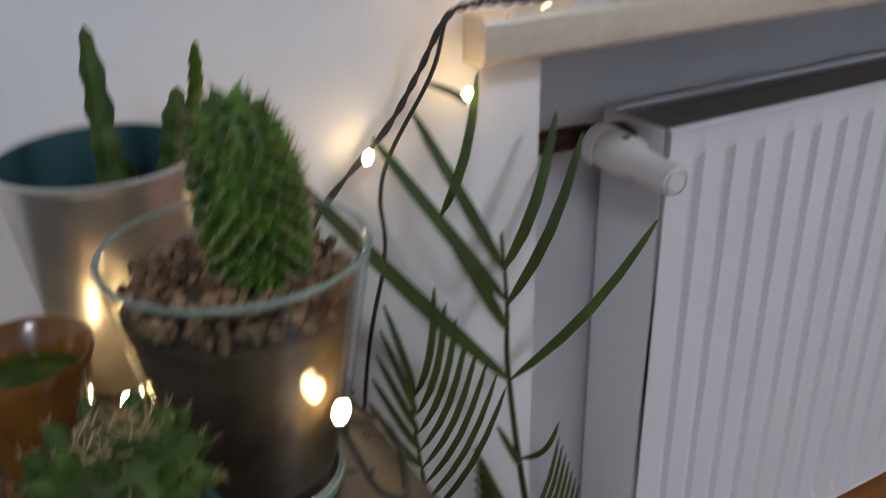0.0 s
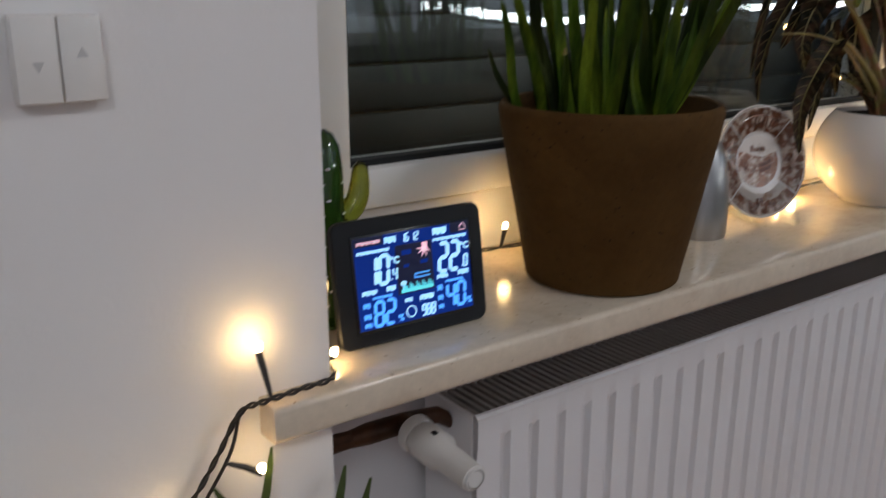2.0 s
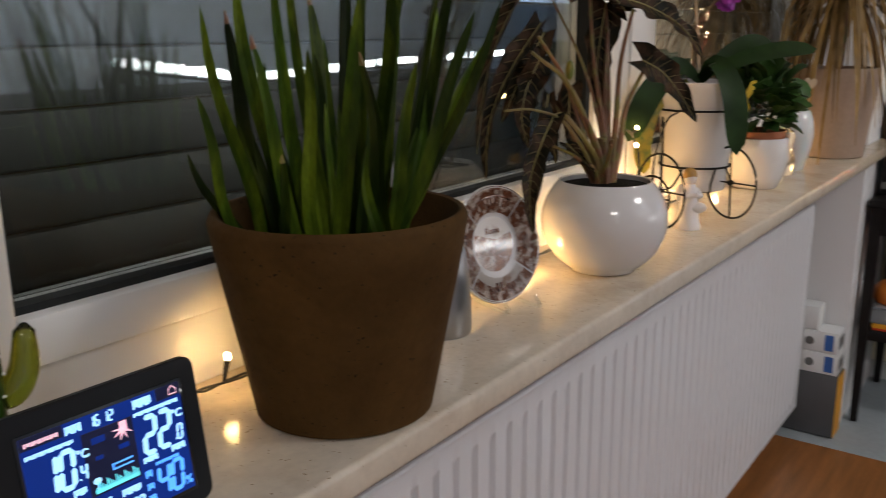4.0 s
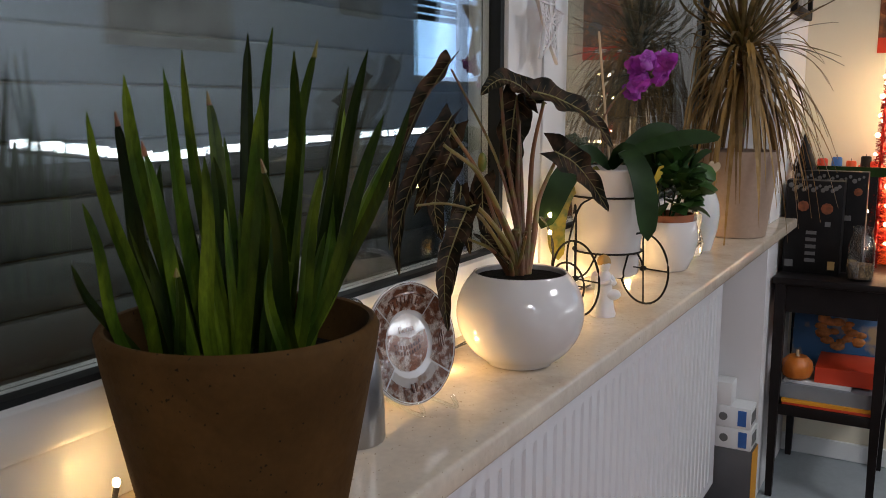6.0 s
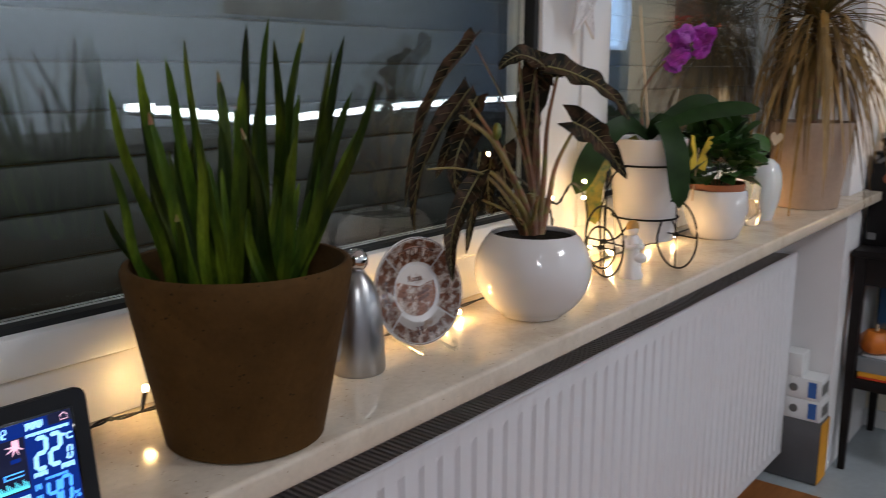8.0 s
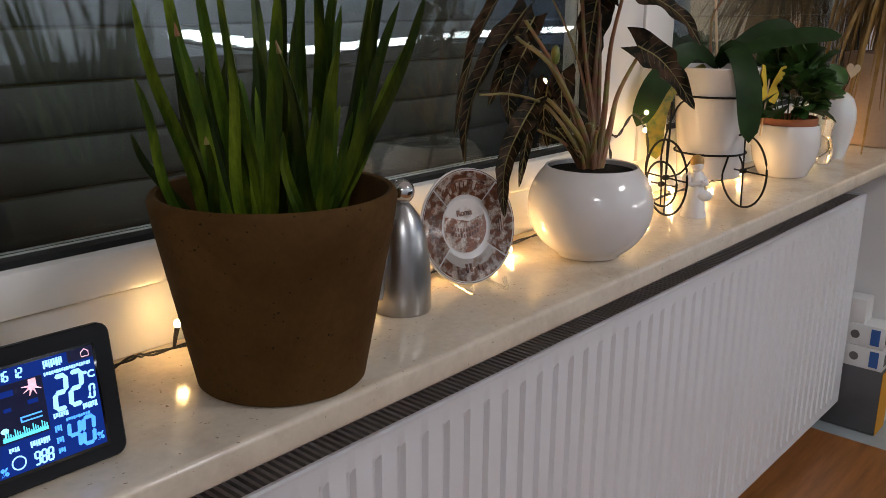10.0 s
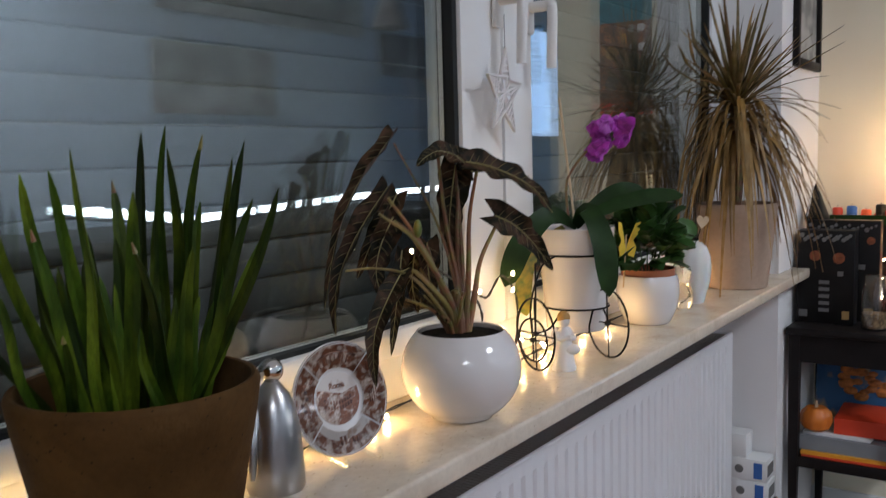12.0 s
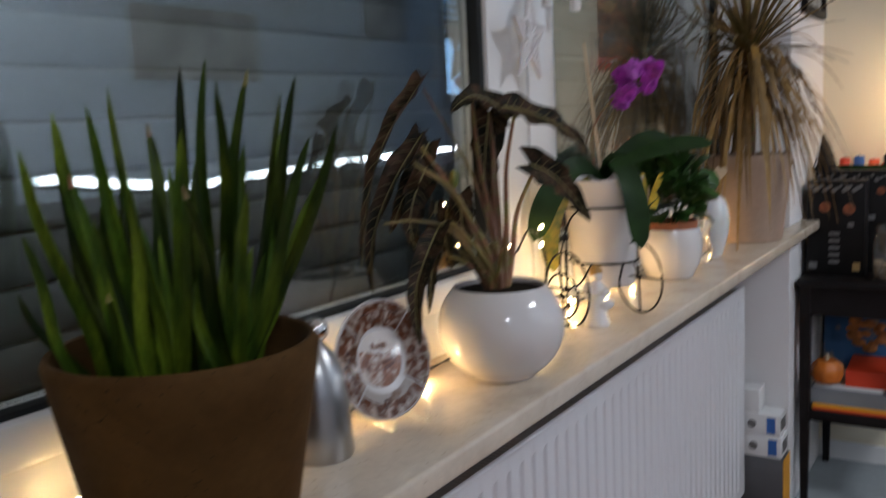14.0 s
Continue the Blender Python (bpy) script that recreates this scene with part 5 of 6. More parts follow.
part("body", tube([(0.165, 0.192, 0.710), (0.185, 0.192, 0.710), (0.226, 0.192, 0.709), (0.27, 0.192, 0.706), (0.292, 0.195, 0.690)], [0.009, 0.011, 0.011, 0.009, 0.008], 14), M["brass"], val, "brass valve body")
part("union", tube([(0.106, 0.192, 0.712), (0.122, 0.192, 0.712), (0.165, 0.192, 0.710)], [0.0095, 0.0110, 0.009], 8), M["brass"], val, "brass union nut")
pipe = thing("heating_pipe", "short white heating pipe from the niche wall", "pipe", pose(0, 0, 0))
part("pipe", tube([(0.056, 0.192, 0.714), (0.110, 0.192, 0.712)], 0.0095, 14), M["white_plastic"], pipe)

# ---- dark cabinet with cacti beside the window ----
TOP = 0.742
cab = thing("side_cabinet", "dark lacquered cabinet against the wall", "cabinet", pose(0, 0, FLOOR))
part("tabletop", boxm(-0.75, -0.138, -0.42, 0.018, TOP - FLOOR - 0.022, TOP - FLOOR, bevel=0.004), M["dark_top"], cab)
part("body", boxm(-0.73, -0.155, -0.40, 0.016, 0.06, TOP - FLOOR - 0.022), M["dark_top"], cab, smooth=False)
part("door", boxm(-0.725, -0.445, -0.412, -0.40, 0.07, TOP - FLOOR - 0.03, bevel=0.003), M["dark_top"], cab)
part("door", boxm(-0.44, -0.16, -0.412, -0.40, 0.07, TOP - FLOOR - 0.03, bevel=0.003), M["dark_top"], cab)
for x in (-0.71, -0.175):
    for y in (-0.38, -0.005):
        part("leg", boxm(x - 0.018, x + 0.018, y - 0.018, y + 0.018, 0.0, 0.06), M["dark_top"], cab, smooth=False)

# zinc bucket with slim cacti
bk = thing("zinc_bucket", "small galvanised bucket with teal inside", "plant pot", pose(-0.214, -0.034, TOP))
part("body", lathe([(0, 0), (0.030, 0), (0.0315, 0.002), (0.0425, 0.098), (0.0445, 0.0995), (0.0445, 0.1015), (0.043, 0.1025), (0.0415, 0.1012)], 44), M["zinc"], bk)
part("lining", lathe([(0.0414, 0.1012), (0.039, 0.078), (0.036, 0.055), (0, 0.054)], 44), M["teal"], bk, "teal painted inside")
part("soil", lathe([(0, 0.064), (0.02, 0.062), (0.0365, 0.060)], 24, wobble=0.06), M["soil"], bk, "dark soil")
slim = thing("column_cactus", "slim dark green column cacti in the bucket", "plant", pose(-0.214, -0.034, TOP + 0.055))


def ribbed_stem(points, r, name="stem", mat="cactus_dark"):
    p = curve(points, 16)
    n = len(p) - 1
    rad_ = [r * (0.88 + 0.12 * math.sin(k * 1.25) - 0.25 * k / n) * (1 - (k / n) ** 8) ** 0.6 + 0.0004 for k in range(n + 1)]
    part(name, tube(p, rad_, 7), M[mat], slim)


ribbed_stem([(0.002, -0.006, 0), (0.003, -0.004, 0.05), (0.004, 0.002, 0.099)], 0.0072)
ribbed_stem([(0.022, -0.004, 0), (0.028, -0.006, 0.035), (0.036, -0.004, 0.071)], 0.0085)
ribbed_stem([(0.036, -0.006, 0.05), (0.042, -0.008, 0.068), (0.0445, -0.010, 0.090)], 0.0038, mat="leaf_sans")
ribbed_stem([(0.014, -0.016, 0), (0.016, -0.017, 0.026)], 0.0035, mat="leaf_sans")
ribbed_stem([(0.010, 0.008, 0), (0.012, 0.010, 0.04)], 0.006)
ribbed_stem([(0.004, -0.014, 0), (0.003, -0.018, 0.028)], 0.005)

# cactus in a glass of soil and gravel
gl = thing("glass_planter", "clear glass tumbler planter with soil and gravel", "plant pot", pose(-0.191, -0.148, TOP))
gl.scale = (0.96, 0.96, 1.09)
part("glass", lathe([(0, 0), (0.028, 0), (0.0305, 0.002), (0.0465, 0.086), (0.0473, 0.0905), (0.0465, 0.0915), (0.0452, 0.0905), (0.0445, 0.086), (0.0285, 0.009), (0.0265, 0.0075), (0, 0.0075)], 48), M["glass_thin"], gl)
part("soil", lathe([(0, 0.0082), (0.026, 0.0082), (0.0281, 0.010), (0.0415, 0.073), (0.02, 0.078), (0, 0.079)], 48), M["damp_soil"], gl, "dark damp soil")
part("rim", lathe([(0.0474, 0.0896), (0.0478, 0.0906), (0.0468, 0.0917), (0.0452, 0.0906)], 48, closed=True), M["glass_edge"], gl, "pale green glass rim")
part("foot_ring", lathe([(0.0284, 0.0004), (0.0312, 0.0010), (0.0318, 0.0045), (0.0296, 0.0065)], 48, closed=True), M["glass_edge"], gl, "thick pale glass base")
gr = bmesh.new()
for k in range(430):
    a, r = rng.uniform(0, 6.283), 0.042 * math.sqrt(rng.random())
    s_ = rng.uniform(0.0018, 0.0036)
    res = bmesh.ops.create_icosphere(gr, subdivisions=1, radius=s_)
    z0 = 0.079 + (0.042 - r) * 0.05 + rng.uniform(-0.003, 0.002)
    if k >= 330:
        r, z0 = 0.0425, rng.uniform(0.064, 0.079)
    for v in res["verts"]:
        v.co = Vector((v.co.x * rng.uniform(.7, 1.25), v.co.y * rng.uniform(.7, 1.25), v.co.z * rng.uniform(.6, 1.1))) + Vector((min(r, 0.0431 - s_ * 1.25 - 0.2 * max(0, 0.079 - z0)) * math.cos(a), min(r, 0.0431 - s_ * 1.25 - 0.2 * max(0, 0.079 - z0)) * math.sin(a), z0))
tagged(part("gravel", gr, M["gravel"], gl, "brown gravel", smooth=False), kind="stuff")


def tubercle_cactus(name, label, m, profile, rows, per_row, bump, spine_len, mat):
    c = thing(name, label, "plant", m)
    part("body", lathe(profile, 32), M[mat], c)
    tb, sp = bmesh.new(), bmesh.new()
    hs = [p[1] for p in profile]
    for i in range(rows):
        z = hs[0] + (hs[-1] - hs[0]) * (i + 0.5) / rows
        for (r0, z0), (r1, z1) in zip(profile, profile[1:]):
            if z0 <= z <= z1 and z1 > z0:
                r = r0 + (r1 - r0) * (z - z0) / (z1 - z0)
                slope = (r0 - r1) / (z1 - z0)
                break
        n = max(4, round(per_row * r / max(p[0] for p in profile)))
        for k in range(n):
            a = 2 * math.pi * (k + 0.5 * (i % 2)) / n
            o = Vector((math.cos(a), math.sin(a), min(slope, 2.0))).normalized()
            p = Vector((r * math.cos(a), r * math.sin(a), z))
            tube([p - o * bump * 0.4, p + o * bump * 0.5, p + o * bump], [bump * 0.62, bump * 0.5, bump * 0.12], 6, tb)
            for j in range(4):
                q = (o + Vector((rng.uniform(-1, 1), rng.uniform(-1, 1), rng.uniform(-0.6, 1))) * 0.8).normalized()
                tube([p + o * bump * 0.9, p + o * bump * 0.9 + q * spine_len * rng.uniform(0.6, 1.2)], [0.00022, 0.00005], 4, sp)
    tagged(part("tubercle_cover", tb, M[mat], c), kind="stuff")
    tagged(part("spine_cover", sp, M["spine"], c, "pale brown spines"), kind="stuff")
    return c


prof_tall = [(0.012, 0.0), (0.0145, 0.012), (0.0155, 0.028), (0.0148, 0.044), (0.0120, 0.056), (0.008, 0.064), (0.003, 0.068), (0.0005, 0.0685)]
tubercle_cactus("cactus", "upright green spiny cactus in the glass", pose(-0.182, -0.150, TOP + 0.083, 3, -6, 0), prof_tall, 18, 16, 0.0038, 0.0036, "cactus")
prof_ball = [(0.014, -0.012), (0.0180, 0.0), (0.0190, 0.008), (0.0172, 0.016), (0.012, 0.0215), (0.005, 0.024), (0.0005, 0.0242)]
gp = thing("small_glass_pot", "small glass pot with turquoise rim", "plant pot", pose(-0.247, -0.226, TOP))
part("glass", lathe([(0, 0), (0.019, 0), (0.0205, 0.002), (0.0235, 0.058), (0.0242, 0.060), (0.0235, 0.0615), (0.0226, 0.060), (0.0195, 0.006), (0, 0.005)], 40), M["glass_thin"], gp)
part("rim", lathe([(0.0236, 0.0585), (0.0246, 0.0602), (0.0238, 0.0622), (0.0224, 0.0608)], 40, closed=True), M["turquoise"], gp, "turquoise glazed rim")
part("soil", lathe([(0, 0.0055), (0.019, 0.0062), (0.0215, 0.052), (0, 0.054)], 32), M["soil"], gp, "dark soil")
tubercle_cactus("cactus", "round knobbly green cactus with brown spines", pose(-0.247, -0.226, TOP + 0.071), prof_ball, 7, 11, 0.0056, 0.0034, "cactus_dark")
tuft = bmesh.new()
for k in range(80):
    a, r = rng.uniform(0, 6.283), 0.011 * math.sqrt(rng.random())
    p = Vector((-0.247 + r * math.cos(a), -0.226 + r * math.sin(a), TOP + 0.096 - r * 0.3))
    tube([p, p + Vector((rng.uniform(-.006, .006), rng.uniform(-.006, .006), rng.uniform(0.001, 0.004)))], [0.0003, 0.00008], 4, tuft)
tagged(part("spine_tuft", tuft, M["spine"]), "brown tuft of spines on top of the round cactus", "cactus spines", kind="stuff")

# orange glazed bowl
ob_ = thing("glazed_bowl", "orange-brown glazed little bowl with a green plant in it", "bowl", pose(-0.262, -0.108, TOP - 0.010))
part("foot", lathe([(0, 0.010), (0.017, 0.010), (0.018, 0.013), (0.016, 0.02), (0, 0.02)], 32), M["glaze_orange"], ob_)
part("body", lathe([(0, 0.016), (0.014, 0.016), (0.017, 0.022), (0.020, 0.04), (0.0232, 0.062), (0.0252, 0.067), (0.0248, 0.0690), (0.0225, 0.067), (0.019, 0.055), (0, 0.05)], 40), M["glaze_orange"], ob_)
part("moss", lathe([(0, 0.060), (0.012, 0.059), (0.0195, 0.057)], 28, wobble=0.1), M["leaf_sans"], ob_, "green moss cushion")

# ---- palm beside the radiator ----
palm_pot = thing("plant_pot", "plain dark pot of the palm on the floor", "plant pot", pose(0.06, -0.045, FLOOR))
part("body", lathe([(0, 0), (0.05, 0), (0.054, 0.004), (0.07, 0.13), (0.071, 0.134), (0.068, 0.134), (0.064, 0.11)], 36), M["pot"], palm_pot)
part("soil", lathe([(0, 0.115), (0.064, 0.11)], 24), M["soil"], palm_pot, "dark soil")
palm = thing("palm", "slender young palm with narrow green leaflets", "plant", pose(0, 0, 0))


def frond(stem_pts, leaflets, r=0.0028):
    st = curve([Vector(p) for p in stem_pts], 8)
    part("stem", tube(st, [r * (1.15 - 0.8 * k / (len(st) - 1)) for k in range(len(st))], 7), M["leaf_palm"], palm)
    for base, tip, w in leaflets:
        b_, t_ = Vector(base), Vector(tip)
        bend = Vector((0, -0.006, -0.004))
        sp = [b_.lerp(t_, q) + bend * math.sin(q * math.pi) for q in (0, 0.12, 0.3, 0.5, 0.7, 0.88, 1.0)]
        part("leaflet", blade(sp, [w * q for q in (0.25, 0.75, 1.0, 1.0, 0.9, 0.7, 0.25)], (0.15, -1, 0.2), fold=0.3, thick=0.0004), M["leaf_palm"], palm)


frond([(0.06, -0.045, FLOOR + 0.11), (0.045, -0.03, 0.40), (0.033, -0.005, 0.516), (0.019, 0.0, 0.632), (0.017, 0.0, 0.688), (0.012, 0.0, 0.738)],
      [((0.019, 0.0, 0.628), (-0.129, 0.0, 0.815), 0.0050), ((0.021, 0.0, 0.628), (0.137, -0.004, 0.720), 0.0048),
       ((0.017, 0.0, 0.668), (-0.031, 0.004, 0.760), 0.0046), ((0.016, 0.0, 0.690), (-0.068, 0.008, 0.812), 0.0046),
       ((0.014, 0.0, 0.712), (-0.042, 0.010, 0.822), 0.0044), ((-0.028, 0.005, 0.757), (0.001, 0.010, 0.838), 0.0038),
       ((0.016, 0.0, 0.686), (0.076, 0.006, 0.790), 0.0050), ((0.013, 0.0, 0.712), (0.056, 0.008, 0.806), 0.0050),
       ((0.028, -0.003, 0.56), (0.055, -0.01, 0.585), 0.003), ((0.028, -0.003, 0.555), (0.005, -0.008, 0.60), 0.003)])
fr2 = []
for k in range(8):
    t = k / 7
    b_ = Vector((-0.058 + 0.006 * (1 - t), -0.012, 0.55 + 0.10 * t))
    fr2.append((b_, b_ + Vector((-0.045 + 0.030 * t, 0.006, 0.055 + 0.01 * t)), 0.0027))
    fr2.append((b_, b_ + Vector((0.058 - 0.045 * t, -0.004, 0.085 - 0.012 * t)), 0.0030))
frond([(0.06, -0.045, FLOOR + 0.11), (0.0, -0.03, 0.40), (-0.046, -0.014, 0.55), (-0.056, -0.012, 0.60), (-0.062, -0.012, 0.665)], fr2, 0.0022)
fr3 = []
for k in range(7):
    t = k / 6
    b_ = Vector((0.035 - 0.02 * t, -0.02, 0.46 + 0.05 * t))
    fr3.append((b_, b_ + Vector((-0.055 + 0.02 * t, 0.0, 0.09)), 0.0026))
    fr3.append((b_, b_ + Vector((0.03, -0.004, 0.075)), 0.0026))
frond([(0.06, -0.045, FLOOR + 0.11), (0.045, -0.03, 0.35), (0.03, -0.02, 0.47), (0.01, -0.02, 0.53)], fr3, 0.002)

# ---- string of fairy lights ----
fairy = thing("fairy_lights", "string of warm white fairy lights on dark twisted cable", "fairy lights", pose(0, 0, 0))
main = [(-0.235, -0.085, TOP + 0.003), (-0.147, -0.118, TOP + 0.003), (-0.143, -0.085, TOP + 0.003), (-0.128, -0.02, TOP + 0.012), (-0.100, 0.010, 0.775), (-0.057, 0.013, 0.813), (-0.036, 0.012, 0.842), (-0.022, 0.004, 0.872),
        (-0.006, -0.003, 0.879), (0.025, 0.006, 0.876), (0.055, 0.016, 0.8745), (0.072, 0.075, 0.8735), (0.14, 0.155, 0.8735), (0.235, 0.172, 0.8735), (0.29, 0.166, 0.888), (0.33, 0.174, 0.882), (0.50, 0.182, 0.8735),
        (0.63, 0.170, 0.8735), (0.74, 0.176, 0.8735), (0.80, 0.160, 0.8735), (0.86, 0.182, 0.8735), (1.00, 0.184, 0.8735), (1.06, 0.178, 0.8735), (1.10, 0.184, 0.90), (1.12, 0.190, 0.96), (1.10, 0.190, 1.00),
        (1.13, 0.186, 0.99), (1.17, 0.182, 1.02), (1.20, 0.172, 0.98), (1.19, 0.168, 0.91), (1.16, 0.162, 0.8735), (1.23, 0.172, 0.8735), (1.31, 0.178, 0.8735), (1.45, 0.172, 0.8735), (1.54, 0.178, 0.8735), (1.72, 0.178, 0.8735), (1.92, 0.182, 0.8735)]
p = curve(main, 14)
for ph in (0.0, math.pi):
    q = []
    for k, v in enumerate(p):
        a = k * 0.55 + ph
        q.append(v + Vector((0.0, 0.0013 * math.cos(a), 0.0013 * math.sin(a) + 0.0005)))
    part("cable", tube(q, 0.00115, 6), M["cable"], fairy)
hang = curve([(-0.022, 0.006, 0.870), (-0.030, 0.008, 0.842), (-0.055, 0.012, 0.800), (-0.064, 0.010, 0.775), (-0.066, 0.004, 0.74), (-0.085, 0.0, 0.66), (-0.10, 0.005, 0.45)], 8)
part("cable", tube(hang, 0.0013, 6), M["cable"], fairy)

front = curve([(-0.147, -0.118, TOP + 0.003), (-0.138, -0.150, TOP + 0.003), (-0.150, -0.186, TOP + 0.004), (-0.166, -0.196, TOP + 0.020), (-0.1735, -0.190, TOP + 0.042)], 8)
part("cable", tube(front, 0.0013, 6), M["cable"], fairy)

BULBS = (
    # place; power
    ((-0.004, 0.010, 0.912), 0.085), ((-0.010, 0.003, 0.828), 0.03), ((-0.071, 0.008, 0.801), 0.018), ((0.068, 0.040, 0.880), 0.02),
    ((0.086, 0.150, 0.885), 0.016), ((0.343, 0.174, 0.904), 0.07), ((0.52, 0.178, 0.886), 0.12), ((0.66, 0.172, 0.884), 0.10),
    ((0.805, 0.168, 0.886), 0.14), ((0.82, 0.155, 0.879), 0.10), ((0.99, 0.178, 0.886), 0.14), ((1.098, 0.180, 1.004), 0.05), ((1.19, 0.172, 1.022), 0.05), ((1.186, 0.170, 0.995), 0.05),
    ((1.15, 0.156, 0.884), 0.10), ((1.215, 0.172, 0.905), 0.08), ((1.30, 0.178, 0.884), 0.16), ((1.255, 0.150, 0.890), 0.08), ((1.46, 0.176, 0.886), 0.14), ((1.525, 0.150, 0.882), 0.10), ((1.90, 0.17, 0.888), 0.12), ((2.06, 0.17, 0.888), 0.10), ((0.93, 0.187, 1.085), 0.02), ((-0.138, -0.036, 0.792), 0.012),
    ((-0.174, -0.189, TOP + 0.050), 0.08), ((-0.250, -0.076, TOP + 0.022), 0.03), ((-0.228, -0.092, TOP + 0.015), 0.05),
)
for (x, y, z), w in BULBS:
    b_ = part("bulb", lathe([(0, -0.0035), (0.0022, -0.0028), (0.0031, 0.0), (0.0026, 0.003), (0, 0.0046)], 12), M["bulb"], fairy, "glowing warm bulb", m=pose(x, y, z))
    near = min(p + hang + front, key=lambda v: (v - Vector((x, y, z))).length)
    part("socket", tube([near, near.lerp(Vector((x, y, z - 0.001)), 0.55), Vector((x, y, z - 0.003))], [0.0014, 0.0022, 0.0026], 7), M["cable"], fairy)
    lamp("fairy_light_glow", "POINT", pose(x, y, z), w * (1.0 if x < 0.06 else 2.6), (1.0, 0.63, 0.24), radius=0.0045)

# ---- black side table in the corner ----
TX0, TX1, TY0, TY1, TT = 2.515, 2.905, -0.262, 0.036, 0.712
tbl = thing("side_table", "black wooden side table with a lower shelf", "side table", pose(0, 0, FLOOR))
H0 = TT - FLOOR
part("tabletop", boxm(TX0 - 0.012, TX1 + 0.005, TY0 - 0.012, TY1 + 0.006, H0 - 0.02, H0, bevel=0.004), M["black_wood"], tbl)
for x in (TX0 + 0.015, TX1 - 0.015):
    for y in (TY0 + 0.015, TY1 - 0.015):
        lg = bmesh.new()
        for z, hw in ((0.0, 0.009), (0.3, 0.013), (H0 - 0.02, 0.015)):
            for dx, dy in ((-1, -1), (1, -1), (1, 1), (-1, 1)):
                lg.verts.new((x + dx * hw, y + dy * hw, z))
        lg.verts.ensure_lookup_table()
        for r_ in (0, 4):
            for k in range(4):
                j = (k + 1) % 4
                lg.faces.new([lg.verts[i] for i in (r_ + k, r_ + j, r_ + 4 + j, r_ + 4 + k)])
        lg.faces.new([lg.verts[i] for i in (3, 2, 1, 0)])
        lg.faces.new([lg.verts[i] for i in (8, 9, 10, 11)])
        part("leg", lg, M["black_wood"], tbl, smooth=False)
for b_ in ((TX0 + 0.004, TX0 + 0.022, TY0 + 0.03, TY1 - 0.03), (TX1 - 0.022, TX1 - 0.004, TY0 + 0.03, TY1 - 0.03), (TX0 + 0.03, TX1 - 0.03, TY0 + 0.004, TY0 + 0.022), (TX0 + 0.03, TX1 - 0.03, TY1 - 0.022, TY1 - 0.004)):
    part("apron", boxm(*b_, H0 - 0.10, H0 - 0.02), M["black_wood"], tbl, smooth=False)
SH = 0.335
part("shelf", boxm(TX0 + 0.004, TX1 - 0.004, TY0 + 0.005, TY1 - 0.005, SH - FLOOR - 0.03, SH - FLOOR, bevel=0.002), M["black_wood"], tbl)


def block(name, label, category, b, mat, bevel=0.002, group=""):
    x0, x1, y0, y1, z0, z1 = b
    t = thing(name, label, category, pose((x0 + x1) / 2, (y0 + y1) / 2, z0), group=group)
    return t, (x1 - x0) / 2, (y1 - y0) / 2, z1 - z0


def book(label, b, cover, pages, yaw=0.0):
    t, hx, hy, h = block("book", label, "book", b, cover, group="books on the shelf")
    t.rotation_euler = (0, 0, radians(yaw))
    c = min(0.003, h * 0.2)
    part("cover", boxm(-hx, hx, -hy, hy, 0, c, bevel=0.0006), M[cover], t)
    part("cover", boxm(-hx, hx, -hy, hy, h - c, h, bevel=0.0006), M[cover], t)
    part("spine", boxm(-hx, -hx + c, -hy, hy, c, h - c), M[cover], t, smooth=False)
    part("pages", boxm(-hx + c, hx - 0.003, -hy + 0.003, hy - 0.003, c, h - c), M[pages], t, "cut paper edge", smooth=False)


book("thin red magazine on the shelf", (2.53, 2.74, -0.245, 0.0, SH, SH + 0.006), "red_book", "paper_white")
book("thin orange magazine on the shelf", (2.535, 2.74, -0.24, 0.005, SH + 0.006, SH + 0.016), "orange_print", "paper_white", 1.5)
book("thick grey book lying flat", (2.545, 2.76, -0.235, 0.012, SH + 0.016, SH + 0.058), "grey_book", "paper_white")
book("pale booklet on the grey book", (2.56, 2.74, -0.18, 0.0, SH + 0.058, SH + 0.066), "paper_white", "paper_white", -2)
book("red boxed book on the pile", (2.575, 2.76, -0.238, -0.075, SH + 0.066, SH + 0.112), "red_book", "paper_white", 2)
cook = thing("cookbook", "cookbook with a food photograph leaning upright", "book", pose(2.80, -0.10, SH, 0, 8, 0))
part("pages", boxm(0.002, 0.018, -0.118, 0.118, 0.002, 0.245), M["paper_white"], cook, smooth=False)
part("cover", boxm(-0.002, 0.002, -0.12, 0.12, 0.0, 0.248, bevel=0.0008), M["food"], cook, "blue cover with orange dish")
cr = bmesh.new()
for k in range(26):
    a = rng.uniform(0, 6.283)
    r = math.sqrt(rng.random())
    ball(cr, (-0.004, -0.01 + 0.085 * r * math.cos(a), 0.165 + 0.045 * r * math.sin(a)), rng.uniform(0.009, 0.017), 8, 6, (0.25, 1.3, 0.8))
part("dish_print", cr, M["roast"], cook, "printed golden brown dish")
pk = thing("pumpkin", "small orange decorative pumpkin on the shelf", "pumpkin", pose(2.585, -0.028, SH + 0.066))
pk.scale = (1.25, 1.25, 1.2)
bm = bmesh.new()
lathe([(0, 0.004), (0.015, 0.0), (0.030, 0.008), (0.037, 0.026), (0.034, 0.044), (0.022, 0.057), (0.008, 0.058), (0, 0.054)], 48, bm)
for v in bm.verts:
    a = math.atan2(v.co.y, v.co.x)
    f = 1 - 0.07 * abs(math.sin(a * 4.5)) ** 0.5 * -1 - 0.07
    v.co.x *= f
    v.co.y *= f
part("flesh", bm, M["pumpkin"], pk)
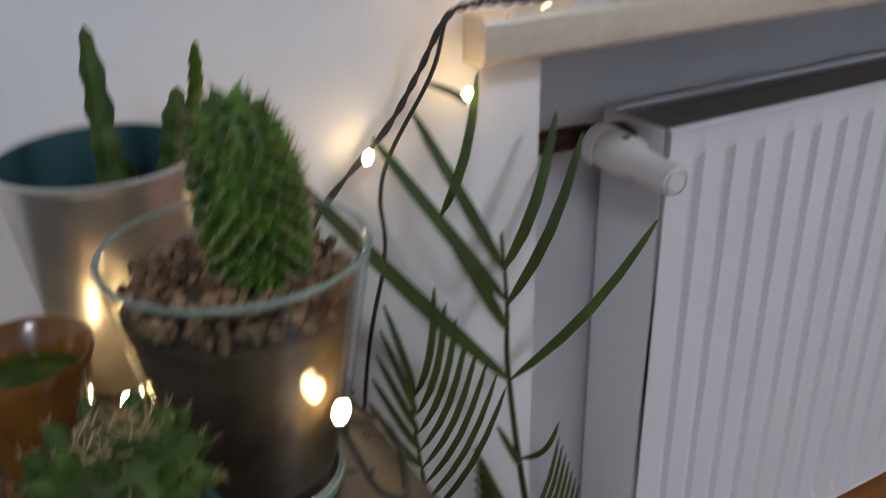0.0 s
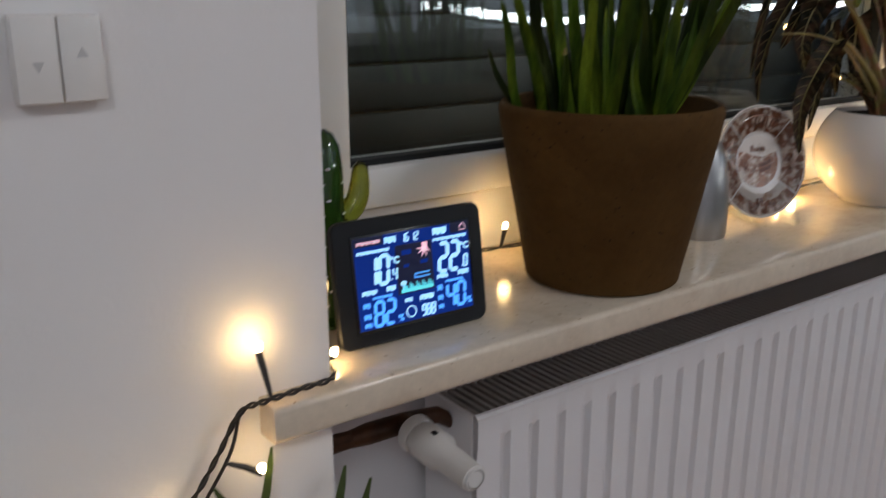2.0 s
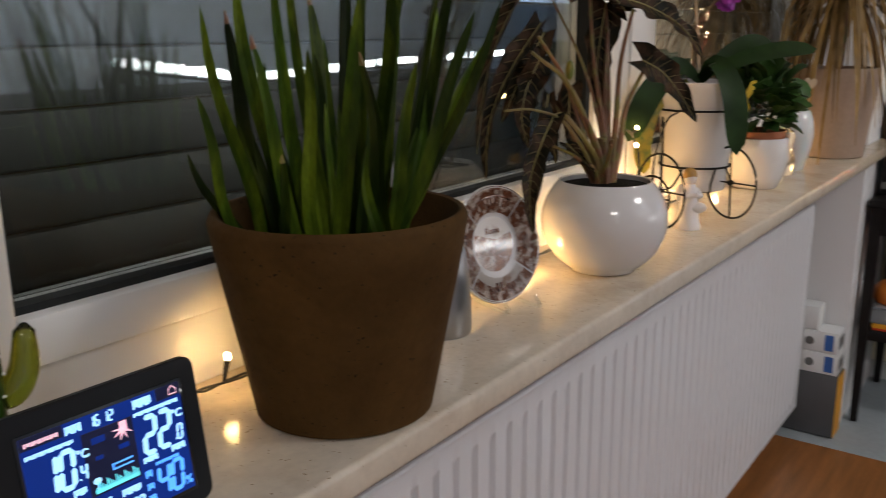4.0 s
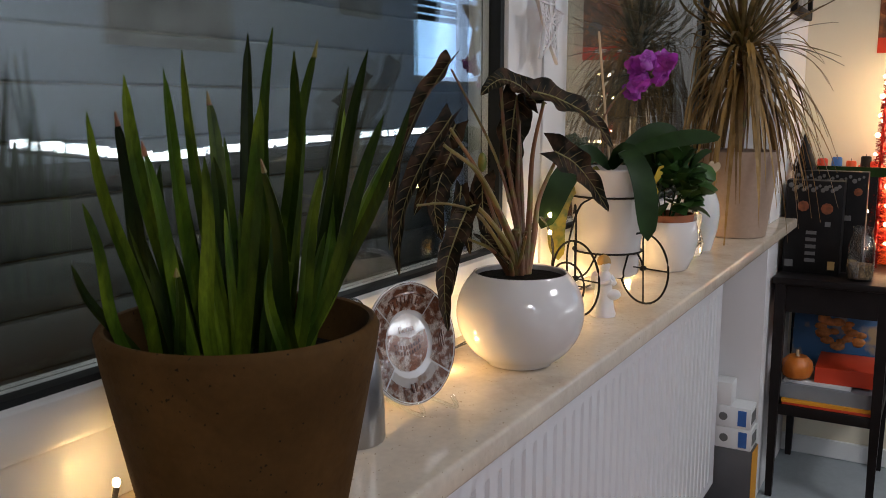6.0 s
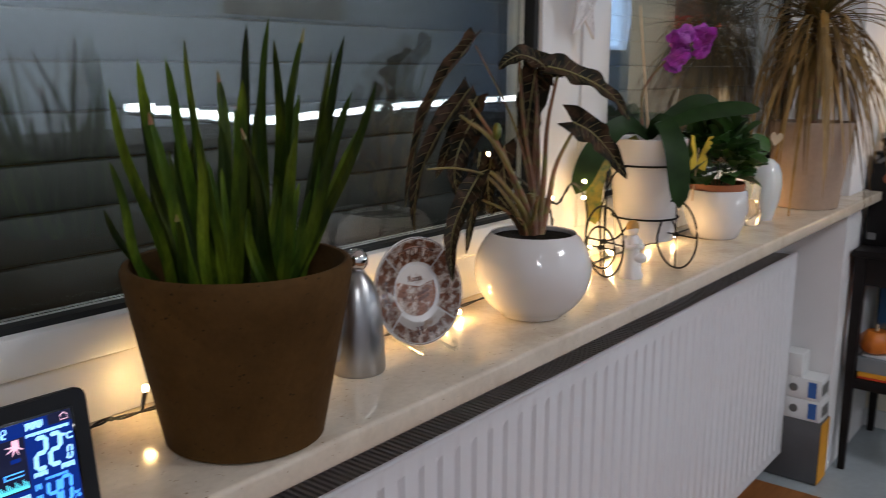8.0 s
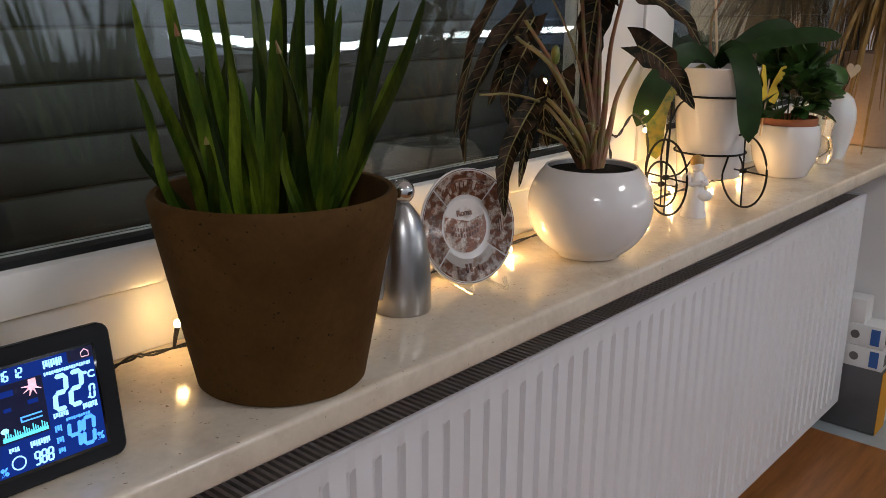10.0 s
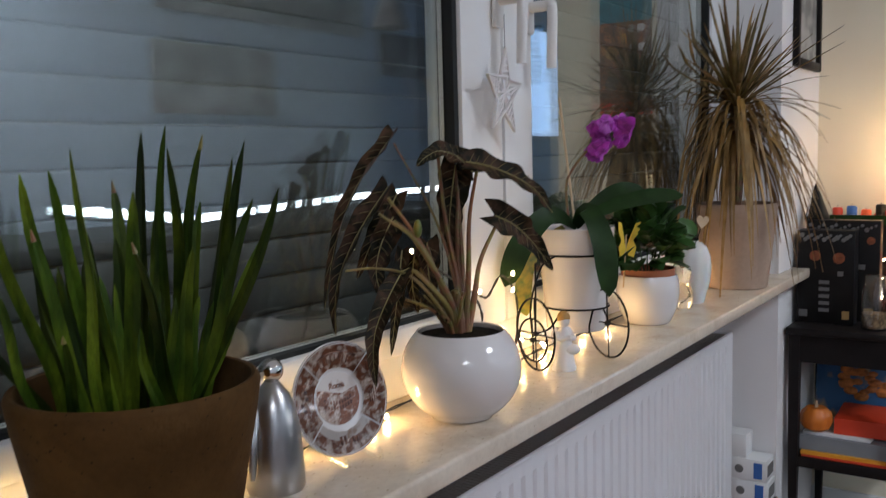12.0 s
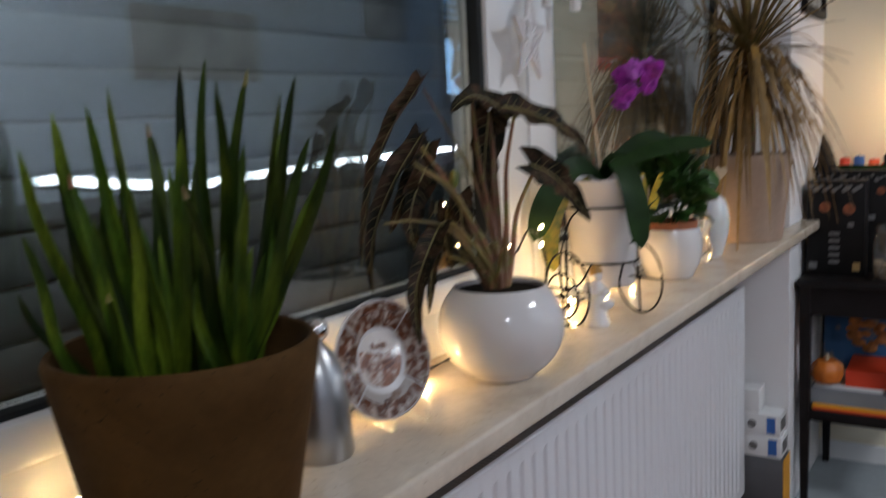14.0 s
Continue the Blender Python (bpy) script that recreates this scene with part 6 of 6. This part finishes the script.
part("stem", tube([(0, 0, 0.052), (0.002, 0.001, 0.064), (0.006, 0.002, 0.070)], [0.005, 0.0035, 0.004], 8), M["wood_cord"], pk)

# black boxes on the table
def card_box(label, b, flowers):
    t, hx, hy, h = block("gift_box", label, "box", b, "dark_card", group="black boxes")
    part("carton", boxm(-hx, hx, -hy, hy, 0, h, bevel=0.0015), M["dark_card"], t)
    for y, z, r in flowers:
        fl = bmesh.new()
        for k in range(9):
            a = k * 2 * math.pi / 9
            ball(fl, (-hx - 0.0004, y + r * 0.55 * math.cos(a), z + r * 0.55 * math.sin(a)), r * 0.42, 8, 6, (0.06, 1, 1))
        ball(fl, (-hx - 0.0006, y, z), r * 0.4, 8, 6, (0.06, 1, 1))
        part("flower_print", fl, M["flower_print"], t, "printed orange flower")
    lace = bmesh.new()
    for k in range(16):
        ball(lace, (-hx - 0.0003, -hy + 0.012 + (2 * hy - 0.024) * k / 15, h - 0.014 - 0.006 * (k % 3)), rng.uniform(0.004, 0.008), 7, 5, (0.06, 1, 1))
    part("border_print", lace, M["grey_print"], t, "printed pale blossoms")
    for k in range(5):
        part("text_bar", boxm(-hx - 0.0008, -hx, -hy * 0.15, hy * 0.22, 0.035 + 0.020 * k, 0.045 + 0.020 * k), M["grey_print"], t, smooth=False)
    part("text_bar", boxm(-hx - 0.0008, -hx, -hy * 0.85, -hy * 0.60, 0.016, 0.040), M["tan_print"], t, "tan label", smooth=False)
    part("text_bar", boxm(-hx - 0.0008, -hx, hy * 0.62, hy * 0.92, 0.018, 0.038), M["grey_print"], t, smooth=False)
    part("text_bar", boxm(-hx - 0.0008, -hx, -hy * 0.62, -hy * 0.42, h * 0.52, h * 0.57), M["grey_print"], t, smooth=False)
    return t


card_box("black printed gift box with orange flowers", (2.60, 2.66, -0.118, 0.034, TT, TT + 0.268), ((0.028, 0.195, 0.016), (-0.035, 0.190, 0.017)))
card_box("taller black printed gift box behind", (2.672, 2.72, -0.172, 0.026, TT, TT + 0.292), ((-0.075, 0.235, 0.012),))

jar = thing("glass_jar", "clear glass jar with a little sand in it", "jar", pose(2.575, -0.176, TT))
part("glass", lathe([(0, 0), (0.031, 0), (0.034, 0.003), (0.035, 0.02), (0.034, 0.10), (0.026, 0.125), (0.025, 0.14), (0.0275, 0.146), (0.0265, 0.150), (0.0245, 0.149), (0.0235, 0.125), (0.0322, 0.098), (0.033, 0.02), (0.030, 0.005), (0, 0.004)], 40), M["glass_thin"], jar)
part("sand", lathe([(0, 0.0045), (0.029, 0.0055), (0.0322, 0.02), (0.0318, 0.045), (0, 0.05)], 32), M["gravel"], jar, "coarse sand")

# red tinsel tree with lights
tree = thing("tinsel_tree", "slim red tinsel tree wound with warm lights", "ornament", pose(2.80, -0.192, TT))
part("pole", tube([(0, 0, 0), (0, 0, 0.58)], [0.012, 0.002], 8), M["red_shiny"], tree)
tin = bmesh.new()
for k in range(1500):
    z = 0.02 + 0.56 * rng.random()
    r = 0.032 * (1 - z / 0.62) + 0.006
    a = rng.uniform(0, 6.283)
    d = Vector((math.cos(a), math.sin(a), rng.uniform(-0.5, 0.5)))
    tube([Vector((0, 0, z)), Vector((0, 0, z)) + d * r], [0.0012, 0.0006], 3, tin)
tagged(part("tinsel", tin, M["red_shiny"], tree, "shiny red tinsel"), kind="stuff")
for k in range(30):
    z = 0.04 + 0.54 * k / 29
    r = 0.032 * (1 - z / 0.62) + 0.005
    a = k * 2.1
    part("bulb", ball(bmesh.new(), (r * math.cos(a), r * math.sin(a), z), 0.0065 if k % 2 else 0.0045, 8, 6), M["bulb"], tree, "glowing warm bulb")
    if k % 5 == 2:
        lamp("tree_light_glow", "POINT", pose(2.80 + (r + 0.012) * math.cos(a), -0.192 + (r + 0.012) * math.sin(a), TT + z), 0.24, (1.0, 0.68, 0.36), radius=0.006)

# low crate with candles and bottles behind the boxes
crate = thing("candle_crate", "low crate with a green front holding candles", "crate", pose(2.835, -0.09, TT))
part("front", boxm(-0.055, -0.048, -0.10, 0.11, 0.0, 0.30, bevel=0.001), M["dark_card"], crate)
part("green_strip", boxm(-0.058, -0.055, -0.12, 0.11, 0.272, 0.30), M["leaf_green"], crate, "green strip", smooth=False)
part("base", boxm(-0.055, 0.06, -0.10, 0.11, 0.0, 0.012), M["dark_card"], crate, smooth=False)
part("back", boxm(0.055, 0.06, -0.10, 0.11, 0.012, 0.29), M["dark_card"], crate, smooth=False)
for k, (y, mt, h) in enumerate(((0.06, "red_book", 0.315), (0.02, "blue_print", 0.32), (-0.02, "red_candle", 0.31), (-0.06, "dark_card", 0.325), (-0.085, "red_book", 0.31))):
    c = thing("candle", "pillar candle standing in the crate", "candle", pose(2.83, -0.09 + y, TT + 0.0125), group="candles in the crate")
    part("wax", lathe([(0, 0), (0.014, 0), (0.015, 0.002), (0.015, h - 0.012), (0.012, h - 0.008), (0.004, h - 0.010), (0, h - 0.010)], 20), M[mt], c)
    part("wick", tube([(0, 0, h - 0.011), (0.001, 0, h - 0.001)], 0.0008, 5), M["cable"], c)
bag = thing("paper_bag", "red-orange paper bag lit by the tinsel tree", "bag", pose(2.885, -0.20, TT))
part("bag_body", boxm(-0.02, 0.02, -0.062, 0.075, 0.0, 0.30, bevel=0.004), M["red_paper"], bag)
part("bag_handle", tube(curve([(-0.02, -0.03, 0.295), (-0.022, -0.02, 0.33), (-0.022, 0.02, 0.33), (-0.02, 0.03, 0.295)], 5), 0.002, 6), M["red_shiny"], bag)
big = thing("red_candle", "tall orange-red pillar candle", "candle", pose(2.838, -0.250, TT))
part("wax", lathe([(0, 0), (0.022, 0), (0.0235, 0.002), (0.0235, 0.318), (0.021, 0.321), (0.006, 0.317), (0, 0.317)], 28), M["red_candle"], big)
part("wick", tube([(0, 0, 0.316), (0.001, 0, 0.328)], 0.001, 5), M["cable"], big)
hat = thing("felt_cone", "black felt cone ornament with a pale cord", "ornament", pose(2.72, 0.006, TT + 0.292, 0, -14, 0))
part("cone", lathe([(0, 0), (0.034, 0), (0.035, 0.003), (0.024, 0.04), (0.010, 0.085), (0.002, 0.108), (0, 0.109)], 24, wobble=0.08), M["dark_card"], hat)
part("cord", tube(curve([(-0.004, 0.008, 0.10), (-0.03, 0.012, 0.06), (-0.036, 0.020, 0.02)], 5), 0.002, 6), M["paper_white"], hat, "pale cord")

# picture on the wall, calendar on the cream wall
pic = thing("framed_picture", "black framed grey picture on the white wall", "picture", pose(2.57, PIER, 1.445))
PW, PH = 0.30, 0.50
for b_ in ((0, 0.024, 0, PH), (PW - 0.024, PW, 0, PH), (0.024, PW - 0.024, 0, 0.024), (0.024, PW - 0.024, PH - 0.024, PH)):
    part("frame", boxm(b_[0], b_[1], -0.018, 0.0, b_[2], b_[3], bevel=0.002), M["black_wood"], pic)
part("print", boxm(0.024, PW - 0.024, -0.006, -0.001, 0.024, PH - 0.024), M["grey_picture"], pic, "grey drawing", smooth=False)
cal = thing("wall_calendar", "wall calendar with food photograph and red band", "calendar", pose(FAR, -0.149, 1.347))
part("sheet", boxm(-0.003, -0.0005, -0.195, 0.0, 0.045, 0.45), M["food_photo"], cal, "crowded food photograph", smooth=False)
part("band", boxm(-0.0035, -0.0005, -0.195, 0.0, 0.0, 0.045), M["red_book"], cal, "red band", smooth=False)
part("sky", boxm(-0.0036, -0.003, -0.195, 0.0, 0.325, 0.45), M["teal_print"], cal, "teal top area", smooth=False)
for k in range(2):
    part("text_bar", boxm(-0.0042, -0.0035, -0.05 - 0.06 * k - 0.04, -0.05 - 0.06 * k, 0.024, 0.036), M["paper_white"], cal, smooth=False)
for y, z, r, mt in ((-0.040, 0.300, 0.015, "paper_white"), (-0.036, 0.235, 0.014, "porcelain"), (-0.020, 0.190, 0.016, "tan_print"), (-0.06, 0.08, 0.026, "pumpkin"), (-0.02, 0.13, 0.02, "flower_print"),
                    (-0.10, 0.17, 0.026, "flower_print"), (-0.09, 0.27, 0.02, "orange_print"), (-0.15, 0.22, 0.024, "tan_print"), (-0.15, 0.11, 0.026, "grey_print")):
    part("food_print", ball(bmesh.new(), (-0.0034, y, z), r, 20, 10, (0.04, 1, 1)), M[mt], cal)

# cartons on the floor in the niche's corner
def carton(label, b, mat, yaw=0):
    t, hx, hy, h = block("carton", label, "box", b, mat, group="cartons on the floor")
    part("carton_body", boxm(-hx, hx, -hy, hy, 0, h, bevel=0.002), M[mat], t)
    return t, hx, hy, h


t, hx, hy, h = carton("dark carton with a yellow side on the floor", (2.362, 2.445, 0.045, 0.25, FLOOR, FLOOR + 0.185), "grey_dark")
part("yellow_side", boxm(-hx, hx, -hy - 0.0015, -hy - 0.0002, 0.002, h - 0.002), M["orange_print"], t, "yellow-orange side", smooth=False)
for k in range(2):
    z0 = FLOOR + 0.185 + 0.062 * k
    t, hx, hy, h = carton("white carton with blue print stacked on the dark one", (2.364, 2.443, 0.05 + 0.004 * k, 0.248, z0, z0 + 0.061), "paper_white")
    part("blue_mark", boxm(-hx - 0.001, -hx, -hy + 0.012, -hy + 0.035, 0.008, 0.053), M["blue_print"], t, "blue printed bar", smooth=False)
    part("round_mark", ball(bmesh.new(), (-hx - 0.0002, -hy + 0.075, 0.03), 0.012, 14, 8, (0.05, 1, 1)), M["grey_print"], t, "grey round mark")
    part("blue_mark", boxm(-hx + 0.01, hx - 0.01, -hy - 0.001, -hy, 0.014, 0.046), M["grey_print"], t, smooth=False)
t, hx, hy, h = carton("small white carton on top of the stack", (2.366, 2.43, 0.11, 0.235, FLOOR + 0.309, FLOOR + 0.375), "paper_white")

# ---- what the window panes mirror from the rest of the room ----
kit = thing("sideboard", "long dark sideboard across the room", "sideboard", pose(0, 0, FLOOR))
part("body", boxm(0.9, 4.3, -2.38, -1.72, 0.08, 0.86), M["kitchen_dark"], kit, smooth=False)
part("worktop", boxm(0.88, 4.32, -2.39, -1.68, 0.86, 0.90, bevel=0.004), M["kitchen_dark"], kit)
part("plinth", boxm(0.94, 4.26, -2.34, -1.78, 0.0, 0.08), M["kitchen_dark"], kit, smooth=False)
for k in range(5):
    part("door", boxm(0.92 + 0.676 * k, 1.58 + 0.676 * k, -1.72, -1.70, 0.10, 0.85, bevel=0.003), M["kitchen_dark"], kit)
led = thing("led_strip", "cool white LED strip draped along the sideboard", "LED strip", pose(0, 0, 0))
lp = [(1.53, 1.078), (2.05, 1.012), (2.90, 1.045), (4.10, 1.062)]
for (xa, za), (xb, zb) in zip(lp, lp[1:]):
    n = max(2, round((xb - xa) / 0.09))
    for k in range(n):
        f0, f1 = k / n + 0.004, (k + 1) / n - (0.004 if xb < 2.5 else 0.02 * ((k * 5) % 4))
        if f1 - f0 < 0.01:
            continue
        part("segment", boxm(xa + (xb - xa) * f0, xa + (xb - xa) * f1, -1.575, -1.56, za + (zb - za) * f0 - 0.013, za + (zb - za) * f0 + 0.013), M["led"], led, smooth=False)
part("rail", tube([(x, -1.580, z - 0.018) for x, z in lp], 0.006, 6), M["black_plastic"], led)
for x, z in lp[1:]:
    part("bracket", tube([(x, -1.580, z - 0.02), (x, -1.75, 0.95)], 0.006, 6), M["black_plastic"], led)
for x0, x1, z0, z1 in ((2.58, 3.36, 1.45, 1.79), (2.62, 4.10, 1.93, 2.15), (4.28, 4.71, 1.72, 1.98)):
    w = thing("wall_picture", "dark picture on the far wall", "picture", pose(x0, -2.4, z0), group="far pictures")
    part("frame", boxm(0, x1 - x0, 0.0, 0.025, 0, z1 - z0, bevel=0.004), M["picture_dark"], w)
    part("print", boxm(0.03, x1 - x0 - 0.03, 0.025, 0.028, 0.03, z1 - z0 - 0.03), M["picture_dark"], w, smooth=False)
win2 = thing("window_2", "white window with half lowered shutter across the room", "window", pose(5.15, -2.45, 1.33), kind="structure")
for b_ in ((0, 0.06, 0, 0.99), (1.44, 1.50, 0, 0.99), (0.06, 1.44, 0, 0.06), (0.06, 1.44, 0.93, 0.99), (0.70, 0.78, 0.06, 0.93)):
    part("frame", boxm(b_[0], b_[1], -0.03, 0.03, b_[2], b_[3], bevel=0.004), M["frame"], win2)
for k in range(10):
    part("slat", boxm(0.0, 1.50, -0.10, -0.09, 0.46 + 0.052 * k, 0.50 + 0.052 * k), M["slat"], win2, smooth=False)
pend = thing("pendant_lamp", "dark cone-shaped pendant lamp hanging over the sideboard", "pendant lamp", pose(3.30, -1.56, 1.82))
part("shade", lathe([(0.088, 0.0), (0.090, 0.002), (0.060, 0.09), (0.020, 0.19), (0.012, 0.20), (0.0, 0.20)], 28), M["picture_dark"], pend)
part("cord", tube([(0, 0, 0.20), (0, 0, 0.68)], 0.003, 6), M["cable"], pend)
cl = thing("ceiling_light", "flat square ceiling lamp", "ceiling lamp", pose(1.0, -1.35, 2.5))
part("frame", boxm(-0.27, 0.27, -0.27, 0.27, -0.03, 0.0, bevel=0.005), M["white_plastic"], cl)
